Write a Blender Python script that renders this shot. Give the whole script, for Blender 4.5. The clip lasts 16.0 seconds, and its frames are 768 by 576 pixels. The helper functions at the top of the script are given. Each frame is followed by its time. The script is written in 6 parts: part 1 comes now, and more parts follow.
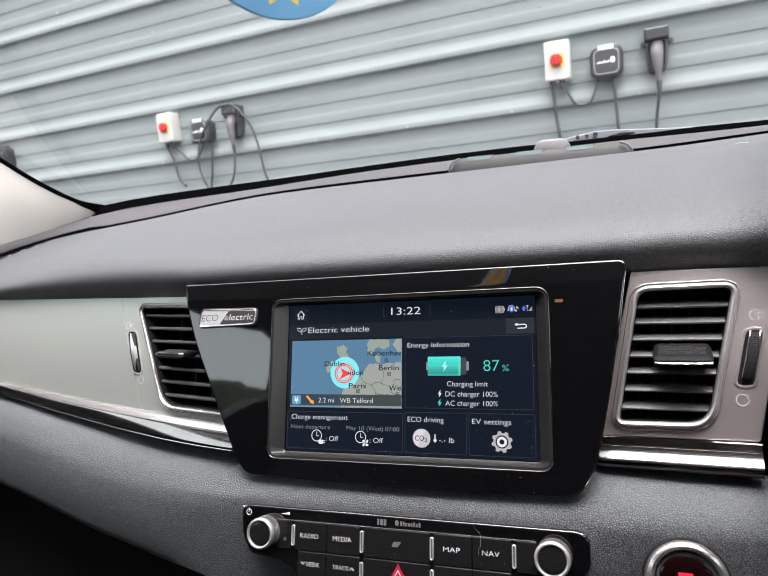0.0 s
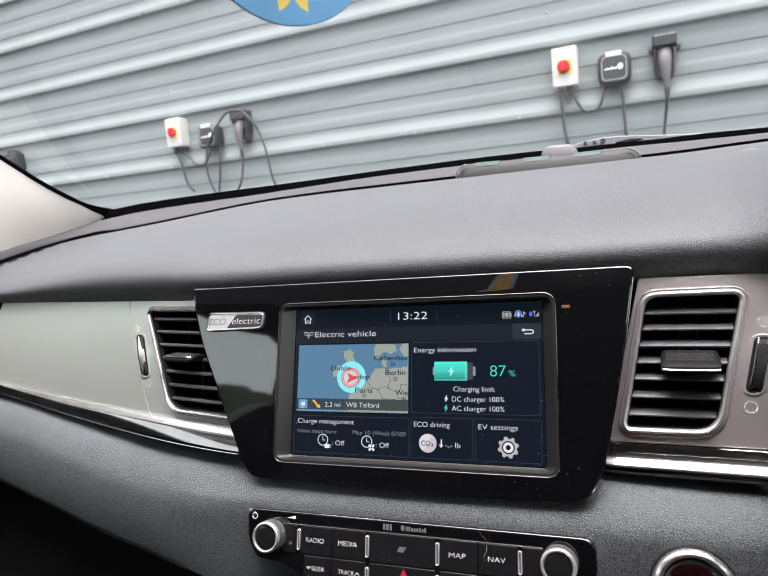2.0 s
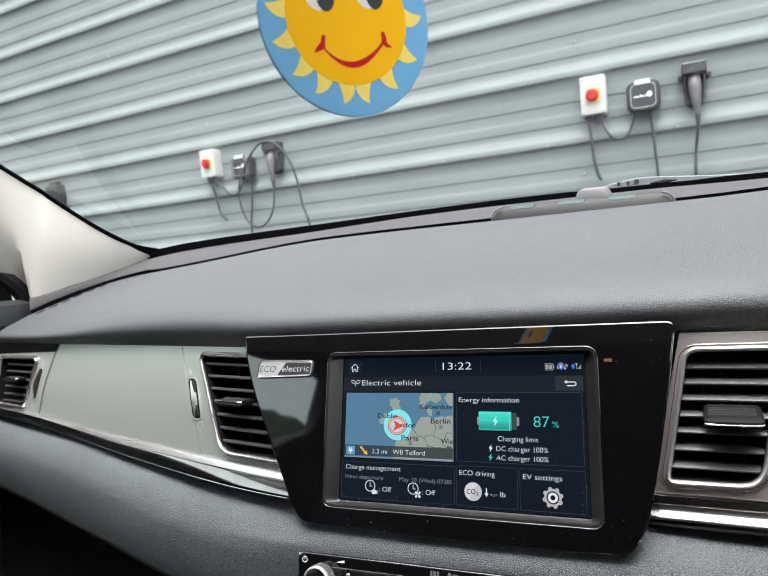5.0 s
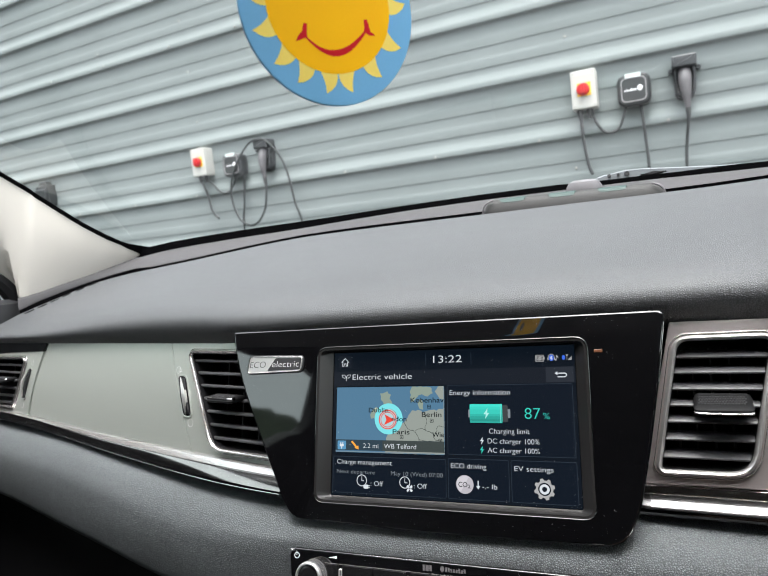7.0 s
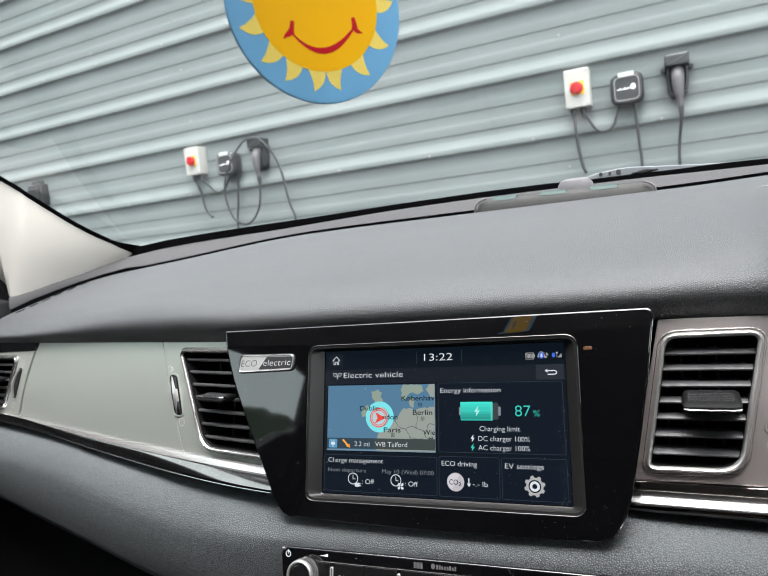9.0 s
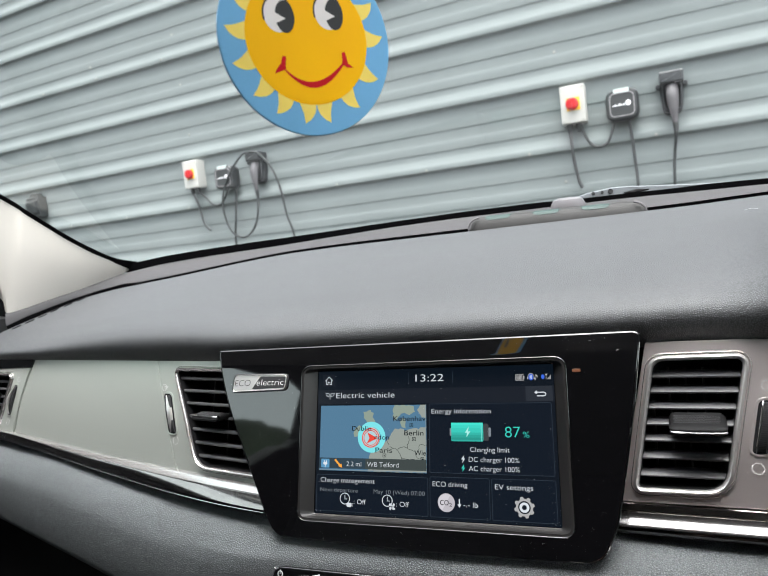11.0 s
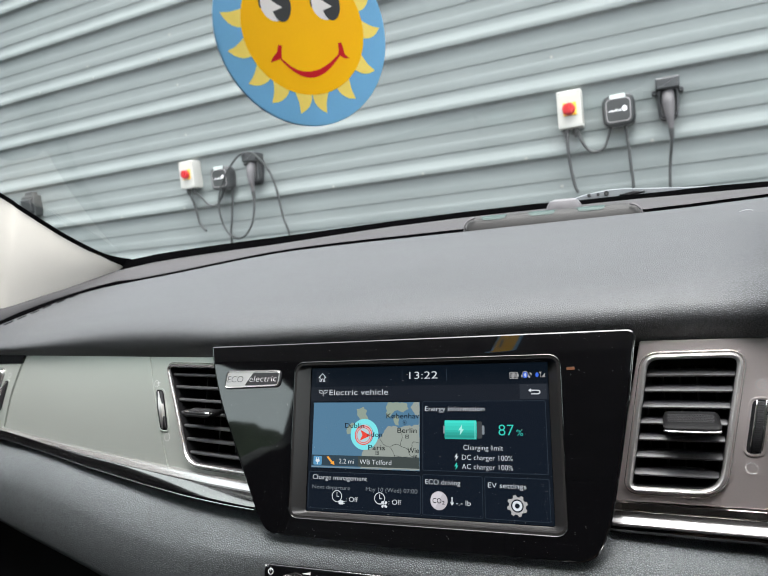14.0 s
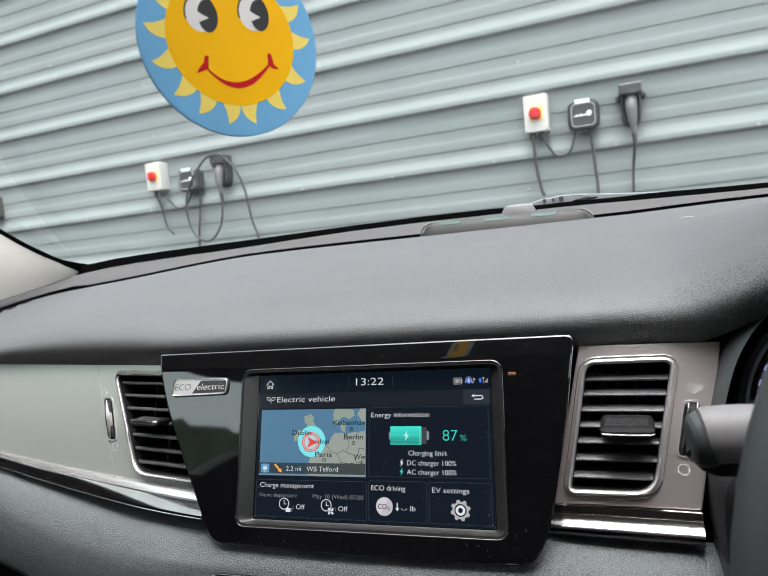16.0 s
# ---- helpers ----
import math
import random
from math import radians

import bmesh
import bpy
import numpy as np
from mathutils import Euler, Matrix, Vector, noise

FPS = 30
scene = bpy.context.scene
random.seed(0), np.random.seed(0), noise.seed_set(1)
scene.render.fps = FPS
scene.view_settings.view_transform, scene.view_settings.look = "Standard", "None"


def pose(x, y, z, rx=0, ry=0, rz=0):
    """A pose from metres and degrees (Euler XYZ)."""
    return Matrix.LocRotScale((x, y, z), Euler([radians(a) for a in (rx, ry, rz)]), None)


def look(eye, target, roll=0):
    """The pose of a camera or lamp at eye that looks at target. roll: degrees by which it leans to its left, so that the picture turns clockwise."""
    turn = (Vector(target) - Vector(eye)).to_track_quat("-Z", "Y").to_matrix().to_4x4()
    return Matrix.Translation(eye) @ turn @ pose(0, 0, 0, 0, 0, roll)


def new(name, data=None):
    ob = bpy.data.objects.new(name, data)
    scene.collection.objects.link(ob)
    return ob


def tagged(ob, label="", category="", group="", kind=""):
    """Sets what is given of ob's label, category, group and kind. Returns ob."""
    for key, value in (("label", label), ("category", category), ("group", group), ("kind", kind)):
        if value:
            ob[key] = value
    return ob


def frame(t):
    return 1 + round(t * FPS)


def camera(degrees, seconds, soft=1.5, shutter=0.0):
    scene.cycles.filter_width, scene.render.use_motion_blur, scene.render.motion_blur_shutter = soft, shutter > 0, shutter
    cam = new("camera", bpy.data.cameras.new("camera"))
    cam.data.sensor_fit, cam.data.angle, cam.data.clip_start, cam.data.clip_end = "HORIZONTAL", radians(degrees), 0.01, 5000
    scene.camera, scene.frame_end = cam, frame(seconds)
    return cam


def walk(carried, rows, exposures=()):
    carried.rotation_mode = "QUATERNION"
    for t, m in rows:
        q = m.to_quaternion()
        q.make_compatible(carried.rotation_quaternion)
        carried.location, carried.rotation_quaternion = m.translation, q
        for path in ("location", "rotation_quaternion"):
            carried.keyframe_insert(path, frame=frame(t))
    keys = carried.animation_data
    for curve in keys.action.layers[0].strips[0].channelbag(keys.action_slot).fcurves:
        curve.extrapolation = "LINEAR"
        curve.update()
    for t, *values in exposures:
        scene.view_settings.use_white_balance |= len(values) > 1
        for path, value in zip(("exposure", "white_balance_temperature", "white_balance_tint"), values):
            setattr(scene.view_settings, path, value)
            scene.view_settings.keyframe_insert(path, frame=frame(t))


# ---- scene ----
Z0 = 0.9  # height of the dash origin above the ground
cam = camera(63.75, 16.0, soft=1.1)
cam.data.dof.use_dof, cam.data.dof.focus_distance, cam.data.dof.aperture_fstop = True, 0.44, 17.0  # focused on the dashboard
PATH = [
    (0.0, 0.1263, -0.3525, 0.1309, 20.24, -7.95, -5.97),
    (0.5, 0.1259, -0.3520, 0.1292, 20.20, -7.93, -5.94),
    (1.0, 0.1258, -0.3523, 0.1296, 20.17, -7.92, -5.89),
    (1.5, 0.1258, -0.3524, 0.1286, 20.30, -7.82, -5.83),
    (2.0, 0.1262, -0.3535, 0.1307, 20.78, -7.40, -5.72),
    (2.5, 0.1216, -0.3583, 0.1365, 21.62, -6.70, -5.66),
    (3.0, 0.1124, -0.3745, 0.1516, 22.62, -5.79, -5.59),
    (5.5, 0.1237, -0.3710, 0.1522, 23.01, -4.90, -6.17),
    (6.0, 0.1238, -0.3706, 0.1514, 22.82, -4.98, -6.36),
    (6.5, 0.1239, -0.3686, 0.1491, 22.69, -5.07, -6.59),
    (7.0, 0.1242, -0.3681, 0.1491, 22.57, -5.24, -6.77),
    (7.5, 0.1244, -0.3672, 0.1475, 22.41, -5.42, -6.87),
    (8.0, 0.1250, -0.3656, 0.1461, 22.26, -5.57, -6.91),
    (10.5, 0.1312, -0.3707, 0.1538, 21.90, -4.60, -6.69),
    (11.0, 0.1329, -0.3705, 0.1545, 21.76, -4.28, -6.67),
    (11.5, 0.1332, -0.3704, 0.1550, 21.63, -4.07, -6.65),
    (12.0, 0.1333, -0.3701, 0.1553, 21.54, -3.92, -6.56),
    (12.5, 0.1341, -0.3732, 0.1556, 21.48, -3.85, -6.45),
    (13.0, 0.1332, -0.3729, 0.1539, 21.44, -3.85, -6.31),
    (13.5, 0.1318, -0.3693, 0.1510, 21.38, -3.90, -6.15),
    (14.0, 0.1323, -0.3690, 0.1497, 21.30, -4.02, -6.01),
    (14.5, 0.1324, -0.3713, 0.1511, 21.26, -4.08, -5.94),
    (15.0, 0.1317, -0.3705, 0.1491, 20.77, -4.07, -5.86),
    (15.5, 0.1322, -0.3707, 0.1494, 20.80, -4.38, -6.26),
    (16.0, 0.1501, -0.3644, 0.1512, 18.78, -4.10, -6.09),
]
walk(cam, [(t, pose(x, y, z + Z0, 0, 0, yaw) @ pose(0, 0, 0, 90 + pitch, 0, 0) @ pose(0, 0, 0, 0, 0, roll)) for t, x, y, z, yaw, pitch, roll in PATH],
     exposures=[(0.0, 1.31, 6600, 16), (2.5, 1.31, 6600, 16), (5.0, 1.19, 6500, 10), (16.0, 1.14, 6500, 10)])

# ---- light ----
world = bpy.data.worlds.new("overcast")
world.use_nodes = True
scene.world = world
wt = world.node_tree
sky = wt.nodes.new("ShaderNodeTexSky")
sky.sky_type = "NISHITA"
sky.sun_disc = False
sky.sun_elevation = radians(79)
sky.sun_rotation = radians(157)
sky.dust_density = 4.0
sky.air_density = 0.6
sky.ozone_density = 0.6
cloud = wt.nodes.new("ShaderNodeHueSaturation")  # cloud cover: paler, brighter sky
cloud.inputs["Saturation"].default_value = 0.22
cloud.inputs["Value"].default_value = 3.3
wt.links.new(sky.outputs[0], cloud.inputs["Color"])
wt.links.new(cloud.outputs[0], wt.nodes["Background"].inputs[0])
wt.nodes["Background"].inputs[1].default_value = 0.15
sun_lamp = new("sun", bpy.data.lights.new("sun", "SUN"))
sun_lamp.data.energy, sun_lamp.data.angle, sun_lamp.data.color = 0.5, radians(60), (1.0, 0.985, 0.95)
sun_lamp.matrix_world = look((0.6, -1.4, 8.0), (0.0, 0.0, 0.0))


# ---- materials ----
def surf(name, colour, rough, metal=0.0, vary=0.12, vscale=9.0, grain=0.0, gscale=900.0, leather=0.0, lscale=520.0, coat=0.0, ior=1.5, streak=0.0, spec=0.5):
    """A plain surface with two scales of variation, fine relief or leather relief."""
    m = bpy.data.materials.new(name)
    m.use_nodes = True
    nt, nd = m.node_tree, m.node_tree.nodes
    b = nd["Principled BSDF"]
    b.inputs["Metallic"].default_value = metal
    b.inputs["IOR"].default_value = ior
    b.inputs["Coat Weight"].default_value = coat
    b.inputs["Specular IOR Level"].default_value = spec
    b.inputs["Coat Roughness"].default_value = 0.03
    tc = nd.new("ShaderNodeTexCoord")
    mp = nd.new("ShaderNodeMapping")
    mp.inputs["Scale"].default_value = (1.0, 1.0, 1.0) if not streak else (1.0 / streak, 1.0, streak)
    nt.links.new(tc.outputs["Object"], mp.inputs[0])
    big = nd.new("ShaderNodeTexNoise")
    big.inputs["Scale"].default_value, big.inputs["Detail"].default_value = vscale, 5.0
    fine = nd.new("ShaderNodeTexNoise")
    fine.inputs["Scale"].default_value, fine.inputs["Detail"].default_value = gscale, 3.0
    for n in (big, fine):
        nt.links.new(mp.outputs[0], n.inputs["Vector"])
    mixed = nd.new("ShaderNodeMath")
    mixed.operation = "MULTIPLY_ADD"
    nt.links.new(fine.outputs[0], mixed.inputs[0])
    mixed.inputs[1].default_value = 0.35
    nt.links.new(big.outputs[0], mixed.inputs[2])
    ramp = nd.new("ShaderNodeValToRGB")
    lo, hi = 1.0 - vary, 1.0 + vary
    ramp.color_ramp.elements[0].position, ramp.color_ramp.elements[1].position = 0.4, 0.95
    ramp.color_ramp.elements[0].color = (*[c * lo for c in colour], 1)
    ramp.color_ramp.elements[1].color = (*[min(1.0, c * hi) for c in colour], 1)
    nt.links.new(mixed.outputs[0], ramp.inputs[0])
    nt.links.new(ramp.outputs[0], b.inputs["Base Color"])
    rr = nd.new("ShaderNodeMapRange")
    rr.inputs["From Min"].default_value, rr.inputs["From Max"].default_value = 0.3, 0.75
    rr.inputs["To Min"].default_value, rr.inputs["To Max"].default_value = rough * (0.96 if leather else 0.88), min(1.0, rough * (1.04 if leather else 1.12))
    nt.links.new(big.outputs[0], rr.inputs[0])
    nt.links.new(rr.outputs[0], b.inputs["Roughness"])
    if grain or leather:
        bump = nd.new("ShaderNodeBump")
        bump.inputs["Strength"].default_value = 1.0
        if leather:
            warp = nd.new("ShaderNodeTexNoise")
            warp.inputs["Scale"].default_value = lscale * 0.9
            add = nd.new("ShaderNodeVectorMath")
            add.operation = "MULTIPLY_ADD"
            add.inputs[1].default_value = (0.28 / lscale, 0.28 / lscale, 0.28 / lscale)
            nt.links.new(mp.outputs[0], warp.inputs["Vector"])
            nt.links.new(warp.outputs["Color"], add.inputs[0])
            nt.links.new(mp.outputs[0], add.inputs[2])
            cells = nd.new("ShaderNodeTexVoronoi")
            cells.feature = "DISTANCE_TO_EDGE"
            cells.inputs["Scale"].default_value = lscale
            nt.links.new(add.outputs[0], cells.inputs["Vector"])
            dome = nd.new("ShaderNodeMapRange")
            dome.interpolation_type = "SMOOTHSTEP"
            dome.inputs["From Min"].default_value, dome.inputs["From Max"].default_value = 0.0, 0.50
            nt.links.new(cells.outputs["Distance"], dome.inputs[0])
            crease = nd.new("ShaderNodeMapRange")  # shade in the creases of the grain, put into the colour
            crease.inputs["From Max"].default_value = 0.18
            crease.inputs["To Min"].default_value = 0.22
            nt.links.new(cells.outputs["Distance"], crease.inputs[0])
            groove_shade = nd.new("ShaderNodeVectorMath")
            groove_shade.operation = "SCALE"
            nt.links.new(ramp.outputs[0], groove_shade.inputs[0])
            nt.links.new(crease.outputs[0], groove_shade.inputs["Scale"])
            nt.links.new(groove_shade.outputs[0], b.inputs["Base Color"])
            bump.inputs["Distance"].default_value = leather
            nt.links.new(dome.outputs[0], bump.inputs["Height"])
        else:
            bump.inputs["Distance"].default_value = grain
            nt.links.new(fine.outputs[0], bump.inputs["Height"])
        nt.links.new(bump.outputs[0], b.inputs["Normal"])
    return m


def lit(name, colour, strength=1.0):
    m = bpy.data.materials.new(name)
    m.use_nodes = True
    b = m.node_tree.nodes["Principled BSDF"]
    b.inputs["Base Color"].default_value = (0.002, 0.002, 0.0025, 1)
    b.inputs["Roughness"].default_value = 0.2
    b.inputs["Specular IOR Level"].default_value = 0.30
    b.inputs["Emission Color"].default_value = (*colour, 1)
    b.inputs["Emission Strength"].default_value = strength * 0.52
    return m


def pane_glass(name, gloss=0.03, tint=(0.93, 0.97, 0.965)):
    m = bpy.data.materials.new(name)
    m.use_nodes = True
    nt, nd = m.node_tree, m.node_tree.nodes
    nd.remove(nd["Principled BSDF"])
    clear, shine, mix = nd.new("ShaderNodeBsdfTransparent"), nd.new("ShaderNodeBsdfGlossy"), nd.new("ShaderNodeMixShader")
    clear.inputs[0].default_value = (*tint, 1)
    shine.inputs["Roughness"].default_value = gloss
    mix.inputs[0].default_value = 0.12
    nt.links.new(clear.outputs[0], mix.inputs[1])
    nt.links.new(shine.outputs[0], mix.inputs[2])
    nt.links.new(mix.outputs[0], nd["Material Output"].inputs[0])
    return m


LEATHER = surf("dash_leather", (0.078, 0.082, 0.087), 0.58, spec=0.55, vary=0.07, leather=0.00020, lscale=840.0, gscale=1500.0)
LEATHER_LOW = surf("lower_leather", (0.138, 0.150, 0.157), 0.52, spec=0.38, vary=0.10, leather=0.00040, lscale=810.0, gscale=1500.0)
DARK_PLASTIC = surf("dark_plastic", (0.035, 0.035, 0.038), 0.5, grain=0.0002)
GREY_PLASTIC = surf("grey_plastic", (0.085, 0.085, 0.092), 0.55, grain=0.0003)
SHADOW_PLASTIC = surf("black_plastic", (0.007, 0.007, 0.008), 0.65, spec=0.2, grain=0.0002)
SLAT = surf("slat_plastic", (0.05, 0.05, 0.053), 0.42, grain=0.0001)
RECESS = surf("recess_paint", (0.045, 0.043, 0.043), 0.30, metal=0.7, vary=0.05)
HOUSING = surf("warm_grey_plastic", (0.030, 0.029, 0.028), 0.6, spec=0.3, grain=0.0003)
PIANO = surf("piano_black", (0.0022, 0.0022, 0.0026), 0.035, vary=0.05, ior=1.85)
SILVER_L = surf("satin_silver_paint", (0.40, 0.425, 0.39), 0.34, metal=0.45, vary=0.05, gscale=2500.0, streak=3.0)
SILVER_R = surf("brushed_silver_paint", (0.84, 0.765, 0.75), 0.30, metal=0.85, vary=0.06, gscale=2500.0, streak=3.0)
SATIN = surf("satin_chrome", (0.58, 0.56, 0.55), 0.24, metal=0.9, vary=0.04)
VENT_SATIN = surf("vent_frame_satin", (0.74, 0.72, 0.71), 0.40, metal=0.85, vary=0.04)
CHROME = surf("chrome", (0.62, 0.61, 0.61), 0.13, metal=1.0, vary=0.03)
SMOKE = surf("smoked_chrome", (0.48, 0.465, 0.45), 0.25, metal=1.0, vary=0.05)
DARK_CHROME = surf("dark_chrome", (0.30, 0.282, 0.275), 0.12, metal=1.0, vary=0.15, vscale=25.0)
TAB = surf("tab_plastic", (0.006, 0.006, 0.0065), 0.6, spec=0.12, grain=0.0001)
BEIGE = surf("beige_trim", (0.42, 0.40, 0.36), 0.75, vary=0.04, grain=0.0003, gscale=1800.0)
HEADLINER = surf("headliner_cloth", (0.40, 0.38, 0.35), 0.9, grain=0.0004)
WALL_PAINT = surf("pale_grey_steel", (0.190, 0.213, 0.209), 0.68, spec=0.18, vary=0.07, vscale=2.2, gscale=45.0, grain=0.0006)
ASPHALT = surf("asphalt", (0.055, 0.055, 0.055), 0.9, vary=0.3, vscale=4.0, grain=0.003, gscale=180.0)
WHITE_BOX = surf("white_enclosure", (0.47, 0.46, 0.425), 0.4, vary=0.05)
RED = surf("red_plastic", (0.5, 0.012, 0.015), 0.35, vary=0.06)
YELLOW = surf("yellow_plastic", (0.85, 0.5, 0.03), 0.45, vary=0.06)
BLACK_BOX = surf("charger_black", (0.03, 0.032, 0.034), 0.35, vary=0.1)
GREY_GUN = surf("grey_connector", (0.10, 0.094, 0.098), 0.62, vary=0.08)
CABLE = surf("black_rubber", (0.030, 0.033, 0.033), 0.55, vary=0.1)
STEEL = surf("dull_bolt", (0.27, 0.265, 0.24), 0.6, metal=0.0)
DOOR = surf("door_plastic", (0.03, 0.031, 0.033), 0.55, grain=0.0001)
LABEL_WHITE = surf("printed_white", (0.75, 0.75, 0.75), 0.5, vary=0.03)
SKY_BLUE = surf("blue_print", (0.17, 0.43, 0.70), 0.65, spec=0.15, vary=0.06, vscale=30)
SUN_YELLOW = surf("deep_yellow_print", (0.98, 0.50, 0.0), 0.65, spec=0.15, vary=0.04, vscale=30)
RAY_YELLOW = surf("pale_yellow_print", (0.93, 0.72, 0.16), 0.65, spec=0.15, vary=0.05, vscale=30)
MOUTH_RED = surf("red_print", (0.55, 0.008, 0.015), 0.65, spec=0.15, vary=0.04)
PRINT_BLACK = surf("black_print", (0.02, 0.02, 0.022), 0.4)
PRINT_WHITE = surf("white_print", (0.8, 0.76, 0.74), 0.4, vary=0.03)
GLASS = pane_glass("windscreen_glass")
SIDE_GLASS = pane_glass("side_window_glass", 0.03, (0.70, 0.79, 0.74))
REFLECTED_RISE = surf("reflected_rise_green", (0.055, 0.072, 0.048), 0.9, spec=0.1, vary=0.4, vscale=0.25, gscale=1.5)
REFLECTED_BROWN = surf("reflected_brown", (0.13, 0.075, 0.055), 0.7, vary=0.1, vscale=12.0, grain=0.0004)
FRIT = surf("black_enamel", (0.003, 0.003, 0.0035), 0.85, spec=0.06)
WHEEL = surf("wheel_leather", (0.030, 0.035, 0.034), 0.5, vary=0.08)
DUST = surf("pale_dust", (0.55, 0.55, 0.55), 0.9)


# ---- mesh helpers ----
def W(x, y, z):
    return Vector((x, y, z + Z0))


def axes(origin, u, v):
    """A frame from its origin and two directions; its third axis points out of the surface."""
    u, v = Vector(u).normalized(), Vector(v).normalized()
    n = u.cross(v).normalized()
    v = n.cross(u)
    m = Matrix((u, v, n)).transposed().to_4x4()
    m.translation = origin
    return m


TH = radians(18.79)
ST = axes(W(0, 0, 0), (1, 0, 0), (0, math.sin(TH), math.cos(TH)))  # centre stack
LU = Vector((1, -0.2, 0)).normalized()
LN = -Vector((0.2, 1, -0.268)).normalized()
LP = axes(W(-0.2, 0.0175, 0), LU, LN.cross(LU))  # passenger side panel
RP = axes(W(0.16, 0.0075, 0), (1, -0.06, 0), (0, 0.26, 1))  # driver side plate
PSI, DIP = radians(-3.244), radians(-0.389)
WL = axes(W(0, 2.983, 0), (math.cos(PSI) * math.cos(DIP), math.sin(PSI) * math.cos(DIP), math.sin(DIP)), (0, 0, 1))  # the clad wall
FLAT = Matrix.Translation((0, 0, Z0))


def thing(name, m, label, category, group="", kind=""):
    ob = new(name)
    ob.empty_display_size = 0.02
    ob.matrix_world = m
    return tagged(ob, label, category, group, kind)


def finish(bm, name, mat, smooth=35):
    bmesh.ops.recalc_face_normals(bm, faces=bm.faces)
    me = bpy.data.meshes.new(name)
    for f in bm.faces:
        f.smooth = True
    if smooth:
        for e in bm.edges:
            e.smooth = len(e.link_faces) == 2 and e.calc_face_angle(0) < radians(smooth) and max(len(f.verts) for f in e.link_faces) < 9
    bm.to_mesh(me)
    bm.free()
    me.materials.append(mat)
    return me


def part(name, bm, mat, parent, label="", smooth=35):
    ob = new(name, finish(bm, name, mat, smooth))
    ob.parent = parent
    if label:
        ob["label"] = label
    return ob


def struct(name, bm, mat, label, category, smooth=35, kind="structure"):
    ob = new(name, finish(bm, name, mat, smooth))
    return tagged(ob, label, category, kind=kind)


def rpoly(pts, r, k=5):
    """A polygon with rounded corners; r: one radius, or one a corner."""
    out, n = [], len(pts)
    for i in range(n):
        p, a, b = Vector(pts[i]), Vector(pts[i - 1]), Vector(pts[(i + 1) % n])
        rad = r[i] if isinstance(r, (list, tuple)) else r
        da, db = (a - p), (b - p)
        c = min(rad, da.length * 0.49, db.length * 0.49)
        a, b = p + da.normalized() * c, p + db.normalized() * c
        for j in range(k + 1):
            t = j / k
            out.append(tuple((1 - t) ** 2 * a + 2 * t * (1 - t) * p + t * t * b))
    return out


def rrect(u0, v0, u1, v1, r, k=5):
    return rpoly([(u0, v0), (u1, v0), (u1, v1), (u0, v1)], r, k)


def grown(outline, d):
    """The outline moved outwards by d (counterclockwise)."""
    out, n = [], len(outline)
    for i in range(n):
        p, a, b = Vector(outline[i]), Vector(outline[i - 1]), Vector(outline[(i + 1) % n])
        t = (b - a)
        t = t.normalized() if t.length > 1e-9 else Vector((1, 0))
        out.append((p.x + t.y * d, p.y - t.x * d))
    return out


def loft(bm, rings, closed=True, cap0=False, cap1=False):
    """Joins rings of equally many points."""
    made = [[bm.verts.new(p) for p in ring] for ring in rings]
    m = len(made[0])
    for a, b in zip(made, made[1:]):
        for i in range(m if closed else m - 1):
            j = (i + 1) % m
            bm.faces.new((a[i], a[j], b[j], b[i]))
    if cap0:
        bm.faces.new(made[0][::-1])
    if cap1:
        bm.faces.new(made[-1])
    return bm


def slab(outline, n0, n1, edge=0.0006, bm=None):
    """A plate of an outline between two heights, its front edge rounded."""
    bm = bm or bmesh.new()
    rings = [[(*p, n0) for p in outline]]
    if edge:
        for a in (0, 30, 60, 90):
            e = edge * (1 - math.cos(radians(a)))
            rings.append([(*p, n1 - edge + edge * math.sin(radians(a))) for p in grown(outline, -e)])
    else:
        rings.append([(*p, n1) for p in outline])
    return loft(bm, rings, True, True, True)


def frame_ring(inner, outer, n0, n1, bm=None, crown=0.0):
    """A flat ring between two outlines, with a back and a crowned front."""
    bm = bm or bmesh.new()
    mid = [((a[0] + b[0]) / 2, (a[1] + b[1]) / 2) for a, b in zip(inner, outer)]
    q1 = [((a[0] * 3 + b[0]) / 4, (a[1] * 3 + b[1]) / 4) for a, b in zip(inner, outer)]
    q3 = [((a[0] + b[0] * 3) / 4, (a[1] + b[1] * 3) / 4) for a, b in zip(inner, outer)]
    rings = [(inner, n0), (inner, n1), (q1, n1 + crown * 0.7), (mid, n1 + crown), (q3, n1 + crown * 0.7), (outer, n1), (outer, n0)]
    return loft(bm, [[(*p, n) for p in o] for o, n in rings])


def disc(c, r, k=32, ry=None):
    return [(c[0] + r * math.cos(2 * math.pi * i / k), c[1] + (ry or r) * math.sin(2 * math.pi * i / k)) for i in range(k)]


def turned(c, profile, k=40, bm=None, cap1=True):
    """A turned body round the normal at c: profile rows of radius and height."""
    bm = bm or bmesh.new()
    return loft(bm, [[(*p, h) for p in disc(c, r, k)] for r, h in profile], True, True, cap1)


